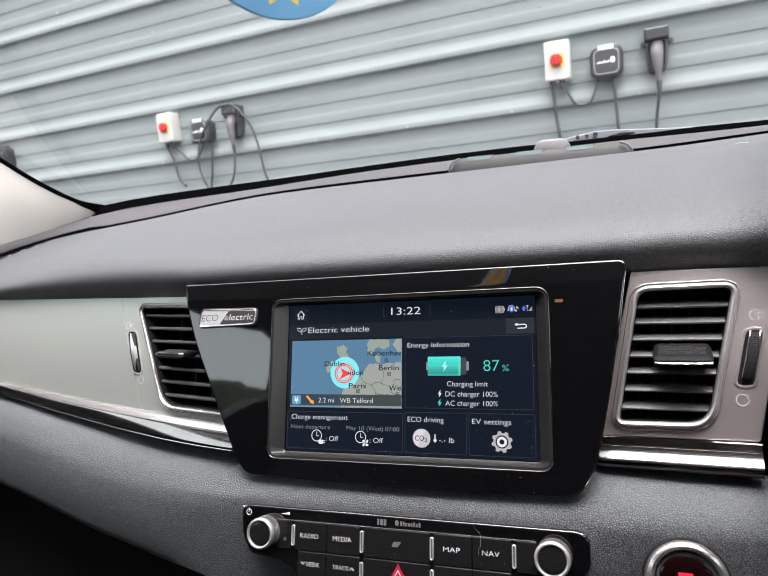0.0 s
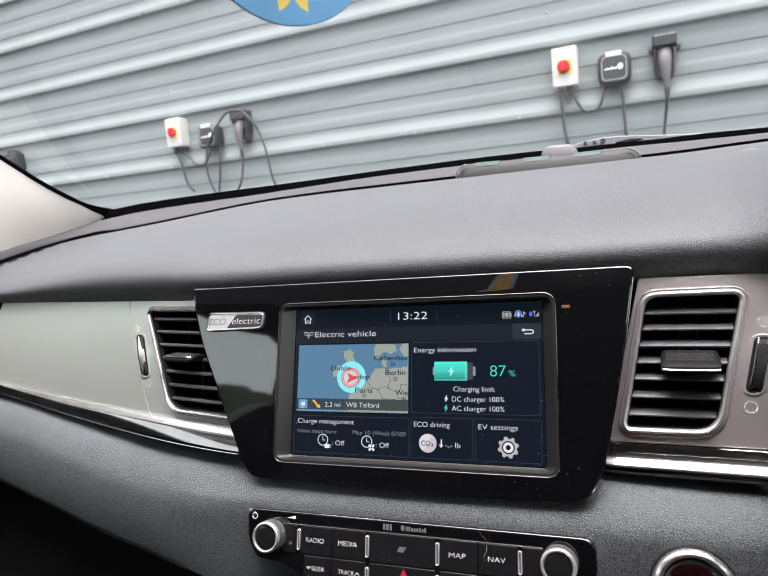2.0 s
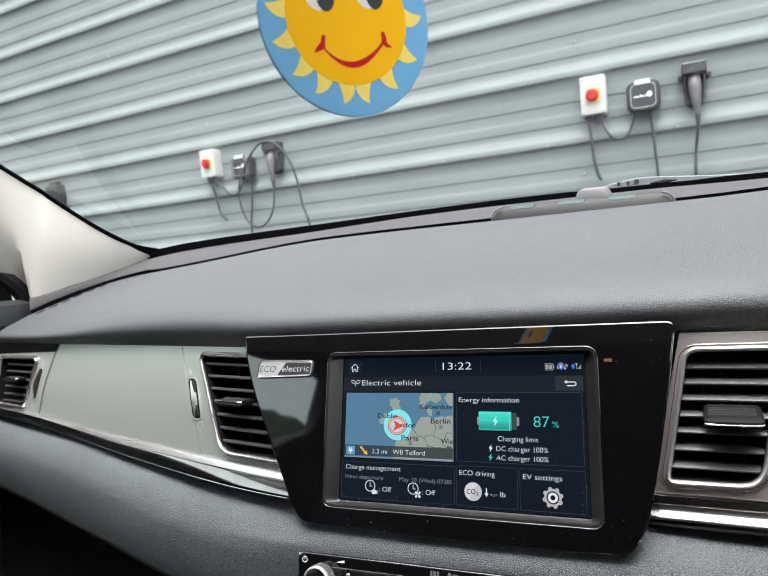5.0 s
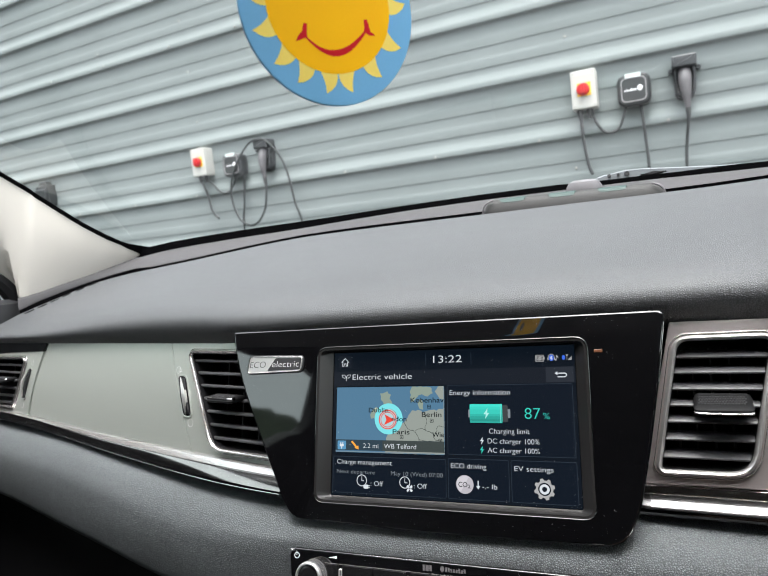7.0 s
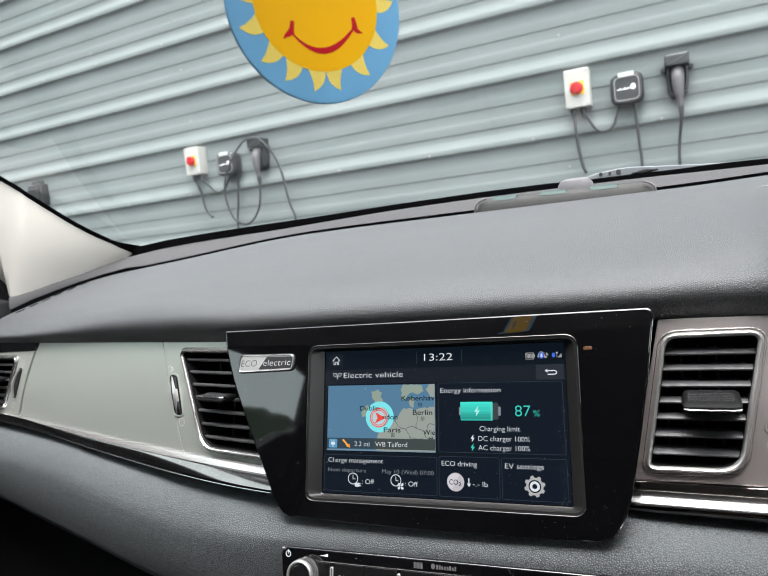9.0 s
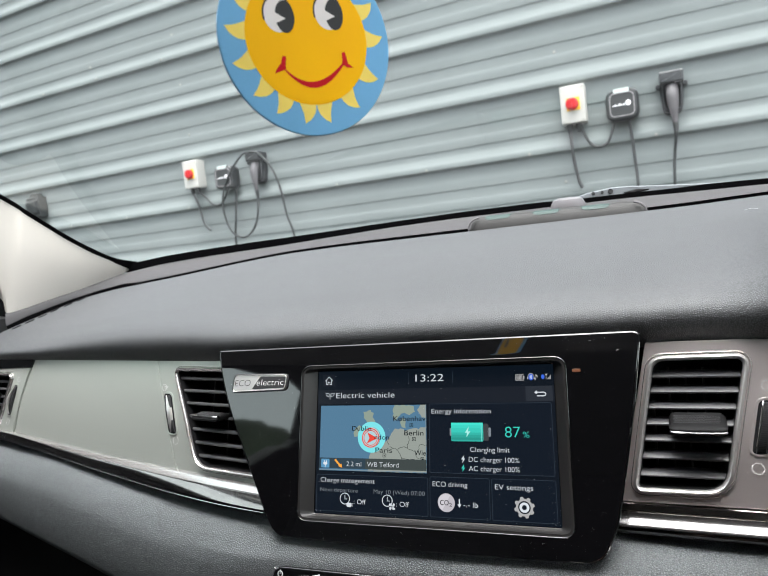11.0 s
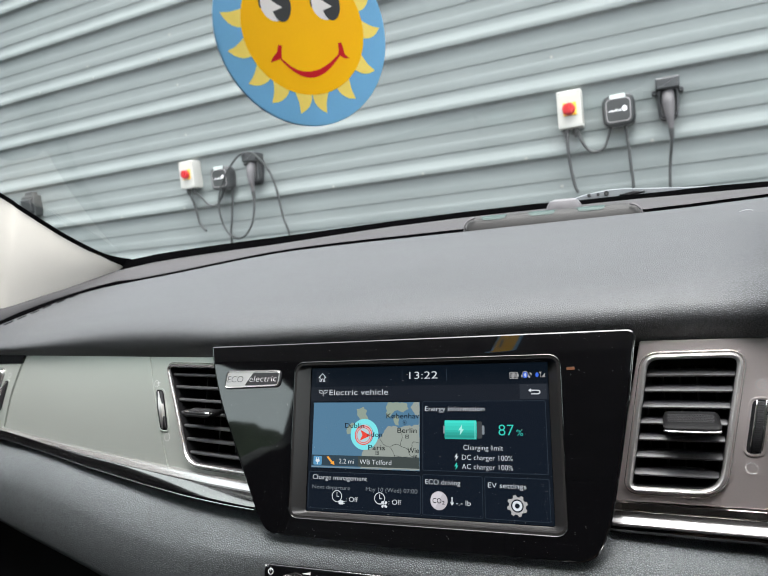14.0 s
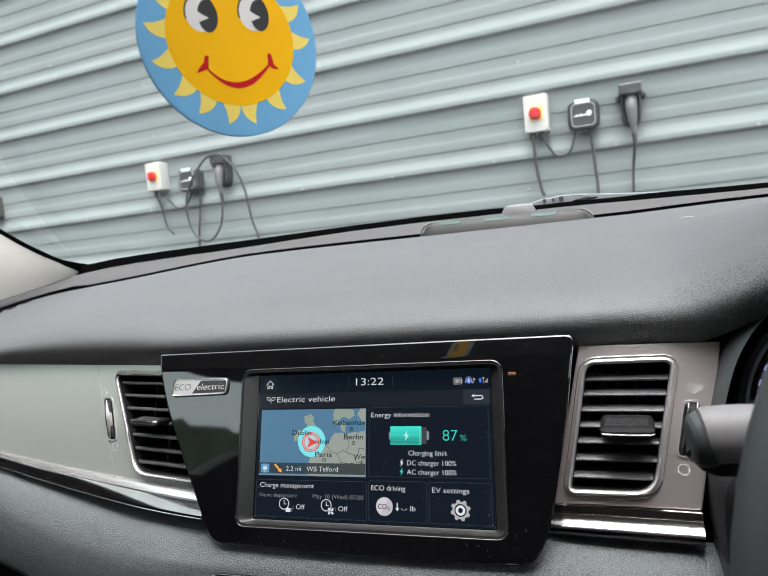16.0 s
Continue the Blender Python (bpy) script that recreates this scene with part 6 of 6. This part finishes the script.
    def divider(u, v0, v1):
        d = part("divider", frame_ring(rrect(u - 0.0005, v0 + 0.0007, u + 0.0005, v1 - 0.0007, 0.0005, 4), rrect(u - 0.0011, v0, u + 0.0011, v1, 0.0011, 4), -0.0005, 0.0009, crown=0.0004), DIVIDER, t, "silver rimmed divider")
        part("divider_core", slab(rrect(u - 0.0005, v0 + 0.0007, u + 0.0005, v1 - 0.0007, 0.0005, 4), -0.0005, 0.0006, 0.0002), GREY_PLASTIC, d)

    for u in (-0.0695, -0.0227, 0.0214, 0.0690):
        divider(u, -0.0848, -0.0722)
        if abs(u) < 0.05:
            divider(u, -0.1035, -0.0902)
    part("seam_line", tube([(-0.0812, -0.0696, 0.0004), (0.0812, -0.0696, 0.0004)], 0.00022, 6, steps=1), SATIN, t, "thin bright seam over the buttons")
    # printed marks along the top
    bm = bmesh.new()
    for i, (a, b) in enumerate(((-0.0128, -0.0114), (-0.0110, -0.0088), (-0.0084, -0.0070))):
        bar(a, -0.0680, b, -0.0645, 0.0003, bm)
    flat(disc((-0.0002, -0.0660), 0.0013, 16, 0.0017), 0.0003, bm)
    for i in range(8):
        bar(0.0018 + 0.00165 * i, -0.0675, 0.0030 + 0.00165 * i, -0.0655 + (0.0006 if i in (0, 1, 5, 7) else 0), 0.0003, bm)
    part("printed_marks", bm, GREY_GUN, t, "grey printed marks")
    bm = frame_ring(disc((-0.1026, -0.0668), 0.0016, 20), disc((-0.1026, -0.0668), 0.0020, 20), 0.0001, 0.0003)
    bar(-0.1028, -0.0668, -0.1024, -0.0640, 0.0004, bm)
    part("power_mark", bm, BUTTON_INK, t)
    bm = bmesh.new()
    bm.faces.new([bm.verts.new((*p, 0.0003)) for p in ((-0.0790, -0.0663), (-0.0725, -0.0665), (-0.0725, -0.0647))])
    part("volume_mark", bm, BUTTON_INK, t)
    part("socket_hole", frame_ring(disc((-0.0752, -0.0812), 0.0006, 16), disc((-0.0752, -0.0812), 0.0010, 16), 0.0005, 0.0008), GREY_PLASTIC, t, "tiny round hole beside the knob")
    for u, v in ((-0.0885, -0.0775), (0.0904, -0.0764)):
        k = part("knob", turned((u, v), [(0.0096, -0.002), (0.0096, 0.001), (0.0093, 0.0082), (0.0088, 0.0086), (0.0085, 0.0086)], 48), GREY_PLASTIC, t, "knurled grey knob")
        bm = bmesh.new()
        for i in range(60):
            a = 2 * math.pi * i / 60
            c, s = math.cos(a), math.sin(a)
            for m in range(3):
                h = 0.0008 + 0.0024 * m
                a2 = a + (m % 2) * math.pi / 60
                c, s = math.cos(a2), math.sin(a2)
                r = 0.0096 - 0.00005 * m
                loft(bm, [[(u + r * c - q * s, v + r * s + q * c, h + g) for q, g in ((-0.0005, 0), (0, -0.0011), (0.0005, 0), (0, 0.0011))], [(u + (r + 0.0003) * c - q * s, v + (r + 0.0003) * s + q * c, h + g) for q, g in ((-0.0001, 0), (0, -0.0003), (0.0001, 0), (0, 0.0003))]], True, False, True)
        part("knurling", bm, SATIN, k)
        bm = bmesh.new()
        prof = [(0.0095, 0.0078), (0.0095, 0.0090), (0.0092, 0.0099), (0.0088, 0.0104), (0.0083, 0.0105), (0.0078, 0.0102), (0.0074, 0.0092)]
        loft(bm, [[(*p, h) for p in disc((u, v), r, 48)] for r, h in prof])
        part("chrome_ring", bm, VENT_SATIN, k, "bright chrome ring")
        part("cap", turned((u, v), [(0.0076, 0.0085), (0.0075, 0.0094), (0.0072, 0.0096), (0.0050, 0.0097)], 40), BUTTON, k, "glossy black cap")


control_panel()


def start_button():
    t = thing("start_button", ST @ pose(0.1562, -0.0835, 0.004), "round start button with satin ring and red light", "start button")
    bm = bmesh.new()
    prof = [(0.0203, -0.03), (0.0203, 0.0005), (0.0200, 0.0022), (0.0190, 0.0036), (0.0176, 0.0042), (0.0162, 0.0036), (0.0152, 0.0018), (0.0148, -0.004)]
    loft(bm, [[(*p, h) for p in disc((0, 0), r, 56)] for r, h in prof])
    part("ring", bm, SATIN, t, "satin chrome ring")
    part("seat", frame_ring(disc((0, 0), 0.0203, 56), disc((0, 0), 0.0213, 56), -0.03, 0.0002, crown=0.0004), SHADOW_PLASTIC, t, "black gap round the ring")
    bm = bmesh.new()
    loft(bm, [[(*p, h) for p in disc((0, 0), r, 48)] for r, h in ((0.0148, 0.0), (0.0140, 0.0024), (0.0132, 0.0014))])
    part("inner_ring", bm, GREY_PLASTIC, t)
    part("cap", turned((0, 0), [(0.0134, -0.002), (0.0132, 0.0022), (0.012, 0.0029), (0.004, 0.0030)], 44), surf("dark_red_gloss", (0.005, 0.001, 0.0013), 0.15, coat=0.2), t, "dark red glossy cap")
    part("light", flat(rrect(-0.0042, 0.0030, 0.0028, 0.0048, 0.0006, 3), 0.0032), lit("start_light", (0.9, 0.03, 0.06), 0.9), t, "lit red lettering bar")


start_button()


def indicator():
    """Charging lamp housing on top of the dashboard."""
    m = axes(W(0.06, 0.333, 0.1525), (1, -0.02, -0.02), (0, 1, 0.05))
    t = thing("charging_indicator", m, "low grey charging lamp housing on the dashboard top", "indicator lamp")
    bm = bmesh.new()
    rings = []
    for z, g, back in ((-0.004, 0.0, 0.075), (0.001, 0.0, 0.075), (0.009, -0.0025, 0.072), (0.0128, -0.005, 0.068), (0.0146, -0.009, 0.062)):
        rings.append([(x, y, z) for x, y in rpoly([(-0.097 - g, -g * 1.3), (0.097 + g, -g * 1.3), (0.085 + g, back), (-0.085 - g, back)], 0.01, 5)])
    loft(bm, rings, True, True, True)
    part("housing", bm, HOUSING, t, "warm grey plastic housing")
    for s in (-1, 1):
        part("side_bead", tube([(s * 0.0955, -0.0008, 0.0), (s * 0.0935, -0.0006, 0.008), (s * 0.089, 0.001, 0.0125), (s * 0.083, 0.004, 0.0145)], 0.0011, 8), GREY_GUN, t)
    teal = surf("pale_teal_lens", (0.030, 0.055, 0.050), 0.5, spec=0.25, vary=0.05)
    for x in (-0.062, -0.008, 0.044):
        bm = bmesh.new()
        rows = [(0.0108, 0.0070, 0.008), (0.0110, 0.0043, 0.0096), (0.0113, 0.0046, 0.0118), (0.0118, 0.0050, 0.0132), (0.0123, 0.0055, 0.0138), (0.0132, 0.0062, 0.0143), (0.0148, 0.0085, 0.0146), (0.0154, 0.012, 0.0146), (0.0148, 0.018, 0.0144)]
        loft(bm, [[(x + h * q, y + (0.0012 if abs(q) == 1 else 0.0), z) for q in (-1, -0.96, -0.5, 0, 0.5, 0.96, 1)] for z, y, h in rows], closed=False)
        part("lens", bm, teal, t, "pale teal lens")
    bm = bmesh.new()
    loft(bm, [[(0.012 + a * r, 0.05 + b * r * 0.7, 0.012 + h) for a, b in disc((0, 0), 1.0, 28)] for r, h in ((0.020, 0.0), (0.0195, 0.006), (0.016, 0.0115), (0.010, 0.0136))], True, False, True)
    part("sensor_dome", bm, surf("pale_grey_dome", (0.12, 0.115, 0.12), 0.5), t, "rounded pale grey light sensor")


indicator()


# ---- hanging ornament ----
def ornament():
    u, v = Vector((0.66, 0.751, 0.0)), Vector((0.036, -0.032, 0.999))
    m = axes(W(0.0185, -0.1351, 0.2407), u, v)
    t = thing("hanging_ornament", m, "round blue hanging disc with a printed yellow sun", "ornament")
    R = 0.0372
    part("disc", slab(disc((0, -0.0009), 0.0373, 80, 0.0383), -0.0008, 0.0, 0.0003), SKY_BLUE, t, "blue plastic disc")
    n = 0.00004
    rr = 0.70
    for q in (-79, -53.5, -27, 4, 28, 52, 76, 101, 126, 150, 174, 198, 221.5, 240.5, 261.5):
        rays = bmesh.new()
        a = radians(q)
        bend = 1 if math.cos(a) > 0 else -1
        pts = []
        for k in range(7):
            f = k / 6
            w = 0.155 * (1 - f) ** 0.8
            r = rr * 0.97 + (0.93 - rr * 0.97) * f
            pts.append((r, a - w - bend * 0.20 * f * (1 - f)))
        back = []
        for k in range(5, -1, -1):
            f = k / 6
            w = 0.155 * (1 - f) ** 0.8
            r = rr * 0.97 + (0.93 - rr * 0.97) * f
            back.append((r, a + w - bend * 0.20 * f * (1 - f)))
        flat([(R * r * math.cos(q), R * r * math.sin(q)) for r, q in pts + back], n, rays)
        part("sun_ray", rays, RAY_YELLOW, t, "pale yellow printed ray")
    part("sun_face", flat(disc((0, 0), R * 0.715, 64), n * 2), SUN_YELLOW, t, "deep yellow printed circle")
    part("sun_face", flat([(-x, y) for x, y in disc((0, 0), R * 0.80, 64)], -0.00086), SUN_YELLOW, t, "deep yellow printed circle on the back")
    for cx in (-0.28, 0.28):
        part("eye_dark", flat(disc((R * cx, R * 0.26), R * 0.12, 24, R * 0.17), -0.0009), PRINT_BLACK, t, "black printed oval")
    # smile: an arc that thickens to one side, with short end strokes
    top, low = [], []
    for k in range(21):
        f = k / 20
        x = -0.33 + 0.75 * f
        y = -0.318 + 0.09 * f - 0.22 * 4 * f * (1 - f) * (1 - 0.15 * (f - 0.5))
        w = 0.012 + 0.027 * math.sin(math.pi * min(1, f * 0.95)) ** 1.2 * (0.5 + f * 0.7)
        top.append((R * x, R * (y + w)))
        low.append((R * x, R * (y - w)))
    bm = flat(low + top[::-1], n * 3)
    for pts in (((-0.43, -0.385), (-0.40, -0.33), (-0.35, -0.275), (-0.325, -0.195), (-0.285, -0.20), (-0.295, -0.27), (-0.30, -0.335), (-0.36, -0.36)), ((0.515, -0.30), (0.455, -0.255), (0.44, -0.18), (0.425, -0.13), (0.385, -0.135), (0.385, -0.22), (0.375, -0.26), (0.44, -0.30))):
        flat([(R * x, R * y) for x, y in pts], n * 3.4, bm)
    part("smile_line", bm, MOUTH_RED, t, "red printed curve")
    for cx, cy in ((-0.325, 0.238), (0.262, 0.295)):
        o = [(R * (cx + p[0]), R * (cy + p[1])) for p in disc((0, 0), 0.165, 32, 0.19)]
        part("eye_white", flat(o, n * 3), PRINT_WHITE, t, "pale printed oval")
        o = [(R * (cx + 0.075 + p[0]), R * (cy - 0.02 + p[1])) for p in disc((0, 0), 0.11, 28, 0.17)]
        part("eye_dark", flat(o, n * 4), PRINT_BLACK, t, "black printed oval")
        bm = flat([(R * (cx + x), R * (cy + y)) for x, y in ((-0.05, -0.10), (0.01, -0.075), (0.085, -0.04), (0.02, -0.01), (-0.05, 0.03))], n * 5)
        part("eye_glint", bm, PRINT_WHITE, t)
        for q in (112, 96, 80) if cx > 0 else (118, 104, 128):
            a = radians(q)
            c, d = math.cos(a), math.sin(a)
            part("lash", flat([(R * (cx + k * c + e * d), R * (cy + (k + 0.03 + 0.4 * (k - 0.18)) * d - e * c)) for k, e in ((0.18, -0.013), (0.27, -0.006), (0.27, 0.006), (0.18, 0.013))], n * 3), PRINT_BLACK, t)
        arc = [radians(q) for q in range(200, 15, -15)]
        bm = flat([(R * (cx + 0.160 * math.cos(q)), R * (cy + 0.185 * math.sin(q))) for q in arc] + [(R * (cx + 0.178 * math.cos(q)), R * (cy + 0.203 * math.sin(q))) for q in arc[::-1]], n * 4)
        part("eye_line", bm, PRINT_BLACK, t)
    part("cord", tube([(0, R * 0.96, -0.001), (0.0, R + 0.03, -0.001), (0.004, R + 0.12, -0.004), (0.006, R + 0.22, -0.008)], 0.0007, 6), CABLE, t, "thin dark hanging cord")


ornament()


# ---- driver's side: wheel, stalk, cluster ----
def steering_wheel():
    c = W(0.362, -0.195, 0.03)
    m = axes(c, (1, 0, 0), (0, 0.40, 0.92))
    t = thing("steering_wheel", m, "dark leather wrapped steering wheel", "steering wheel")
    bm = bmesh.new()
    rings = []
    for i in range(72):
        a = 2 * math.pi * i / 72
        rings.append([((0.170 + 0.015 * math.cos(b)) * math.cos(a), (0.170 + 0.015 * math.cos(b)) * math.sin(a), 0.0165 * math.sin(b)) for b in [2 * math.pi * j / 12 for j in range(12)]])
    loft(bm, rings + [rings[0]])
    bmesh.ops.remove_doubles(bm, verts=bm.verts, dist=1e-6)
    part("rim", bm, WHEEL, t, "smooth dark leather rim")
    part("hub", slab(rpoly([(-0.06, -0.07), (0.06, -0.07), (0.075, 0.03), (-0.075, 0.03)], 0.03), -0.04, -0.012, 0.01), WHEEL, t)
    for s in (-1, 1):
        part("spoke", slab(rpoly([(s * 0.05, -0.03), (s * 0.16, -0.015), (s * 0.162, 0.02), (s * 0.05, 0.02)][::s], 0.006), -0.035, -0.016, 0.004), WHEEL, t)


steering_wheel()


def stalk():
    t = thing("column_stalk", FLAT, "grey and black column stalk behind the wheel", "stalk")
    part("arm", tube([(0.1848, -0.119, 0.0686), (0.1858, -0.119, 0.0688), (0.20, -0.118, 0.0688), (0.24, -0.115, 0.066), (0.30, -0.11, 0.055)], [0.0096, 0.0106, 0.0108, 0.0106, 0.0105], 20), surf("light_grey_plastic", (0.125, 0.118, 0.122), 0.55), t, "light grey stalk body")
    # second tube in near-black holds the shade on the lower half
    part("underside", tube([(0.1852, -0.116, 0.0628), (0.187, -0.116, 0.0626), (0.20, -0.115, 0.0624), (0.24, -0.112, 0.060), (0.30, -0.107, 0.049)], [0.0070, 0.0096, 0.0102, 0.0102, 0.0100], 16), SHADOW_PLASTIC, t, "stalk underside with its shade put into near-black colour")
    part("tip", tube([(0.1787, -0.1195, 0.0664), (0.1796, -0.1194, 0.0665), (0.1815, -0.1192, 0.0668), (0.1838, -0.119, 0.0674), (0.1851, -0.119, 0.0678)], [0.0055, 0.0084, 0.0098, 0.0103, 0.0104], 24, steps=3), WHEEL, t, "black rotary tip")
    bm = flat(disc((0, 0), 0.0012, 14), 0)
    bmesh.ops.translate(bm, verts=bm.verts, vec=(0, 0, 0))
    k = part("lamp_mark", bm, LABEL_WHITE, t)
    k.matrix_local = axes((0.1975, -0.1296, 0.0722), (1, 0, 0), (0, 0.1, 1))


stalk()


def cluster():
    t = thing("instrument_cluster", FLAT, "dark instrument cluster with a round dial under its hood", "instrument cluster")
    bm = bmesh.new()
    rings = []
    for y, g in ((0.016, 0.006), (0.004, 0.005), (-0.008, 0.003), (-0.014, 0.001), (-0.016, 0.0), (-0.013, -0.002), (0.0, -0.004), (0.06, -0.012)):
        rings.append([(x, y + 0.26 * z, z) for x, z in rpoly([(0.2050 - 0.4 * g, -0.11), (0.52 + g, -0.11), (0.52 + g, 0.12), (0.27, 0.125 + g), (0.2210 - 0.6 * g, 0.078), (0.2075 - 0.4 * g, 0.036), (0.2050 - 0.4 * g, 0.010)], [0.01, 0.03, 0.05, 0.05, 0.03, 0.012, 0.01], 7)])
    loft(bm, rings)
    part("shroud", bm, surf("green_grey_plastic", (0.034, 0.040, 0.039), 0.5), t, "dark grey shroud")
    bm = bmesh.new()
    o = [(x, 0.055 + 0.26 * z, z) for x, z in rpoly([(0.214, -0.03), (0.52, -0.03), (0.52, 0.12), (0.27, 0.125), (0.222, 0.078)], 0.02, 4)]
    bm.faces.new([bm.verts.new(p) for p in o])
    part("face", bm, SHADOW_PLASTIC, t)
    m = axes((0.295, 0.025, 0.030), (1, 0, 0), (0, 0.26, 1))
    k = part("dial_ring", loft(bmesh.new(), [[(*p, h) for p in disc((0, 0), r, 64)] for r, h in ((0.072, -0.02), (0.072, -0.002), (0.069, 0.001), (0.066, -0.005), (0.064, -0.018))]), GREY_PLASTIC, t, "dark dial ring")
    k.matrix_local = m
    glow = lit("dial_light", (0.30, 0.31, 0.52), 0.8)
    bm = bmesh.new()
    dim = bmesh.new()
    for i in range(25):
        a0, a1 = radians(100 + 4.5 * i), radians(103.7 + 4.5 * i)
        into = bm if i % 2 else dim
        into.faces.new([into.verts.new((r * math.cos(a), r * math.sin(a), -0.012)) for r, a in ((0.0572, a0), (0.0612, a0), (0.0612, a1), (0.0572, a1))])
    k = part("dial_scale", dim, lit("dial_dim_light", (0.06, 0.065, 0.11), 0.8), t, "dim lit dial segments")
    k.matrix_local = m
    k = part("dial_scale", bm, glow, t, "pale blue lit dial segments")
    k.matrix_local = m
    bm = flat(disc((0, 0), 0.064, 48), -0.0135)
    k = part("dial_face", bm, PIANO, t)
    k.matrix_local = m


cluster()


def shroud_foot_shade():
    # near-black block added where the foot of the shroud lies in shade
    t = thing("shroud_foot_shade", FLAT, "near-black block added for the shade at the shroud foot", "column cover")
    rings = []
    for y, g in ((-0.036, -0.004), (-0.034, -0.001), (-0.030, 0.0), (-0.008, 0.0), (0.012, 0.0)):
        rings.append([(x, y, z) for x, z in rpoly([(0.2018 - g, -0.032), (0.40, -0.032), (0.40, 0.026 + g), (0.212, 0.026 + g), (0.2018 - g, 0.012)], [0.01, 0.02, 0.02, 0.02, 0.012], 4)])
    part("shell", loft(bmesh.new(), rings, True, True, True), SHADOW_PLASTIC, t)


shroud_foot_shade()


# ---- dust ----
def dust():
    rng = random.Random(11)
    bm = bmesh.new()
    def fleck(u, v, n, r):
        a, e = rng.uniform(0, 6.28), rng.uniform(0.4, 1.0)
        bm.faces.new([bm.verts.new((u + r * math.cos(a + q) * (e if j % 2 else 1), v + r * math.sin(a + q), n)) for j, q in enumerate((0, 1.6, 3.1, 4.7))])

    def thread(u, v, n, long):
        """A short curled fibre."""
        a, turn = rng.uniform(0, 6.28), rng.uniform(-1.6, 1.6)
        p = Vector((u, v, n))
        for k in range(5):
            d = Vector((math.cos(a), math.sin(a), 0)) * long / 5
            q = Vector((-d.y, d.x, 0)).normalized() * 0.00003
            bm.faces.new([bm.verts.new(c) for c in (p - q, p + d - q, p + d + q, p + q)])
            p, a = p + d, a + turn / 4

    for i in range(1900):
        u, v = rng.uniform(-0.16, 0.134), rng.uniform(-0.044, 0.087)
        inside = -0.0926 < u < 0.0925 and -0.0325 < v < 0.0735
        if inside and (rng.random() < 0.80 or u < LIT_U0 or u > LIT_U1 or v < LIT_V0 or v > LIT_V1):
            continue
        if u < -0.165 + (0.0885 - v) * 0.42 or u > 0.1065 + (v + 0.045) * 0.22:
            continue
        if not inside and -0.0955 < u < 0.0955 and -0.0355 < v < 0.0765:
            continue
        n = 0.0012 if inside else 0.0077 - lean_back(v)
        fleck(u, v, n, rng.uniform(0.00005, 0.00011) * (2.0 if rng.random() < 0.05 else 1.0))
        if rng.random() < 0.05:
            thread(u, v, n, rng.uniform(0.0004, 0.0014))
    for i in range(60):  # gathered along the foot and side of the glass
        u = rng.uniform(LIT_U0 + 0.001, LIT_U1 - 0.001)
        fleck(u, LIT_V0 + 0.0005 + abs(rng.gauss(0, 0.0012)), 0.0012, rng.uniform(0.00005, 0.00012))
        fleck(LIT_U1 - abs(rng.gauss(0, 0.004)), rng.uniform(LIT_V0, 0.03), 0.0012, rng.uniform(0.00005, 0.00012))
    for i in range(120):
        fleck(rng.uniform(-0.09, 0.106), rng.uniform(-0.105, -0.065), 0.0099, rng.uniform(0.00006, 0.00015))
    ob = struct("dust_on_display", bm, DUST, "tiny pale dust specks on the display surround", "dust", kind="stuff")
    ob.matrix_world = ST
    bm = bmesh.new()
    for i in range(170):
        x, s = rng.uniform(-0.5, 0.3), rng.uniform(0.03, 0.28)
        y = front_y(x) + s
        z = top_z(x, s) + 0.0012
        r = rng.uniform(0.00014, 0.0004)
        a = rng.uniform(0, 6.28)
        bm.faces.new([bm.verts.new((x + r * math.cos(a + q), y + r * 1.5 * math.sin(a + q), z)) for q in (0, 1.6, 3.1, 4.7)])
    ob = struct("dust_on_dashboard", bm, DUST, "tiny pale dust specks on the dashboard pad", "dust", kind="stuff")
    ob.matrix_world = FLAT
    t = thing("stray_hair", ST, "thin pale hair lying over the control panel buttons", "fibre")
    part("fibre", tube([(u, v, 0.0098) for u, v in [(0.0465, -0.0635), (0.0476, -0.0656), (0.0498, -0.0675), (0.0506, -0.0706), (0.0503, -0.0743), (0.0491, -0.0765), (0.0494, -0.0791)]], 0.00006, 5), surf("pale_hair", (0.28, 0.28, 0.26), 0.6), t)
    t = thing("stray_hair", FLAT, "short pale fibre lying on the dashboard", "fibre")
    x, y = 0.2258, 0.1872
    part("fibre", tube([(x - 0.005, y + 0.002, top_z(x, y - front_y(x)) + 0.001), (x - 0.002, y - 0.001, top_z(x, y - front_y(x)) + 0.0018), (x + 0.001, y + 0.004, top_z(x, y - front_y(x)) + 0.0018), (x + 0.004, y - 0.001, top_z(x, y - front_y(x)) + 0.001)], 0.00013, 5), DUST, t)


dust()
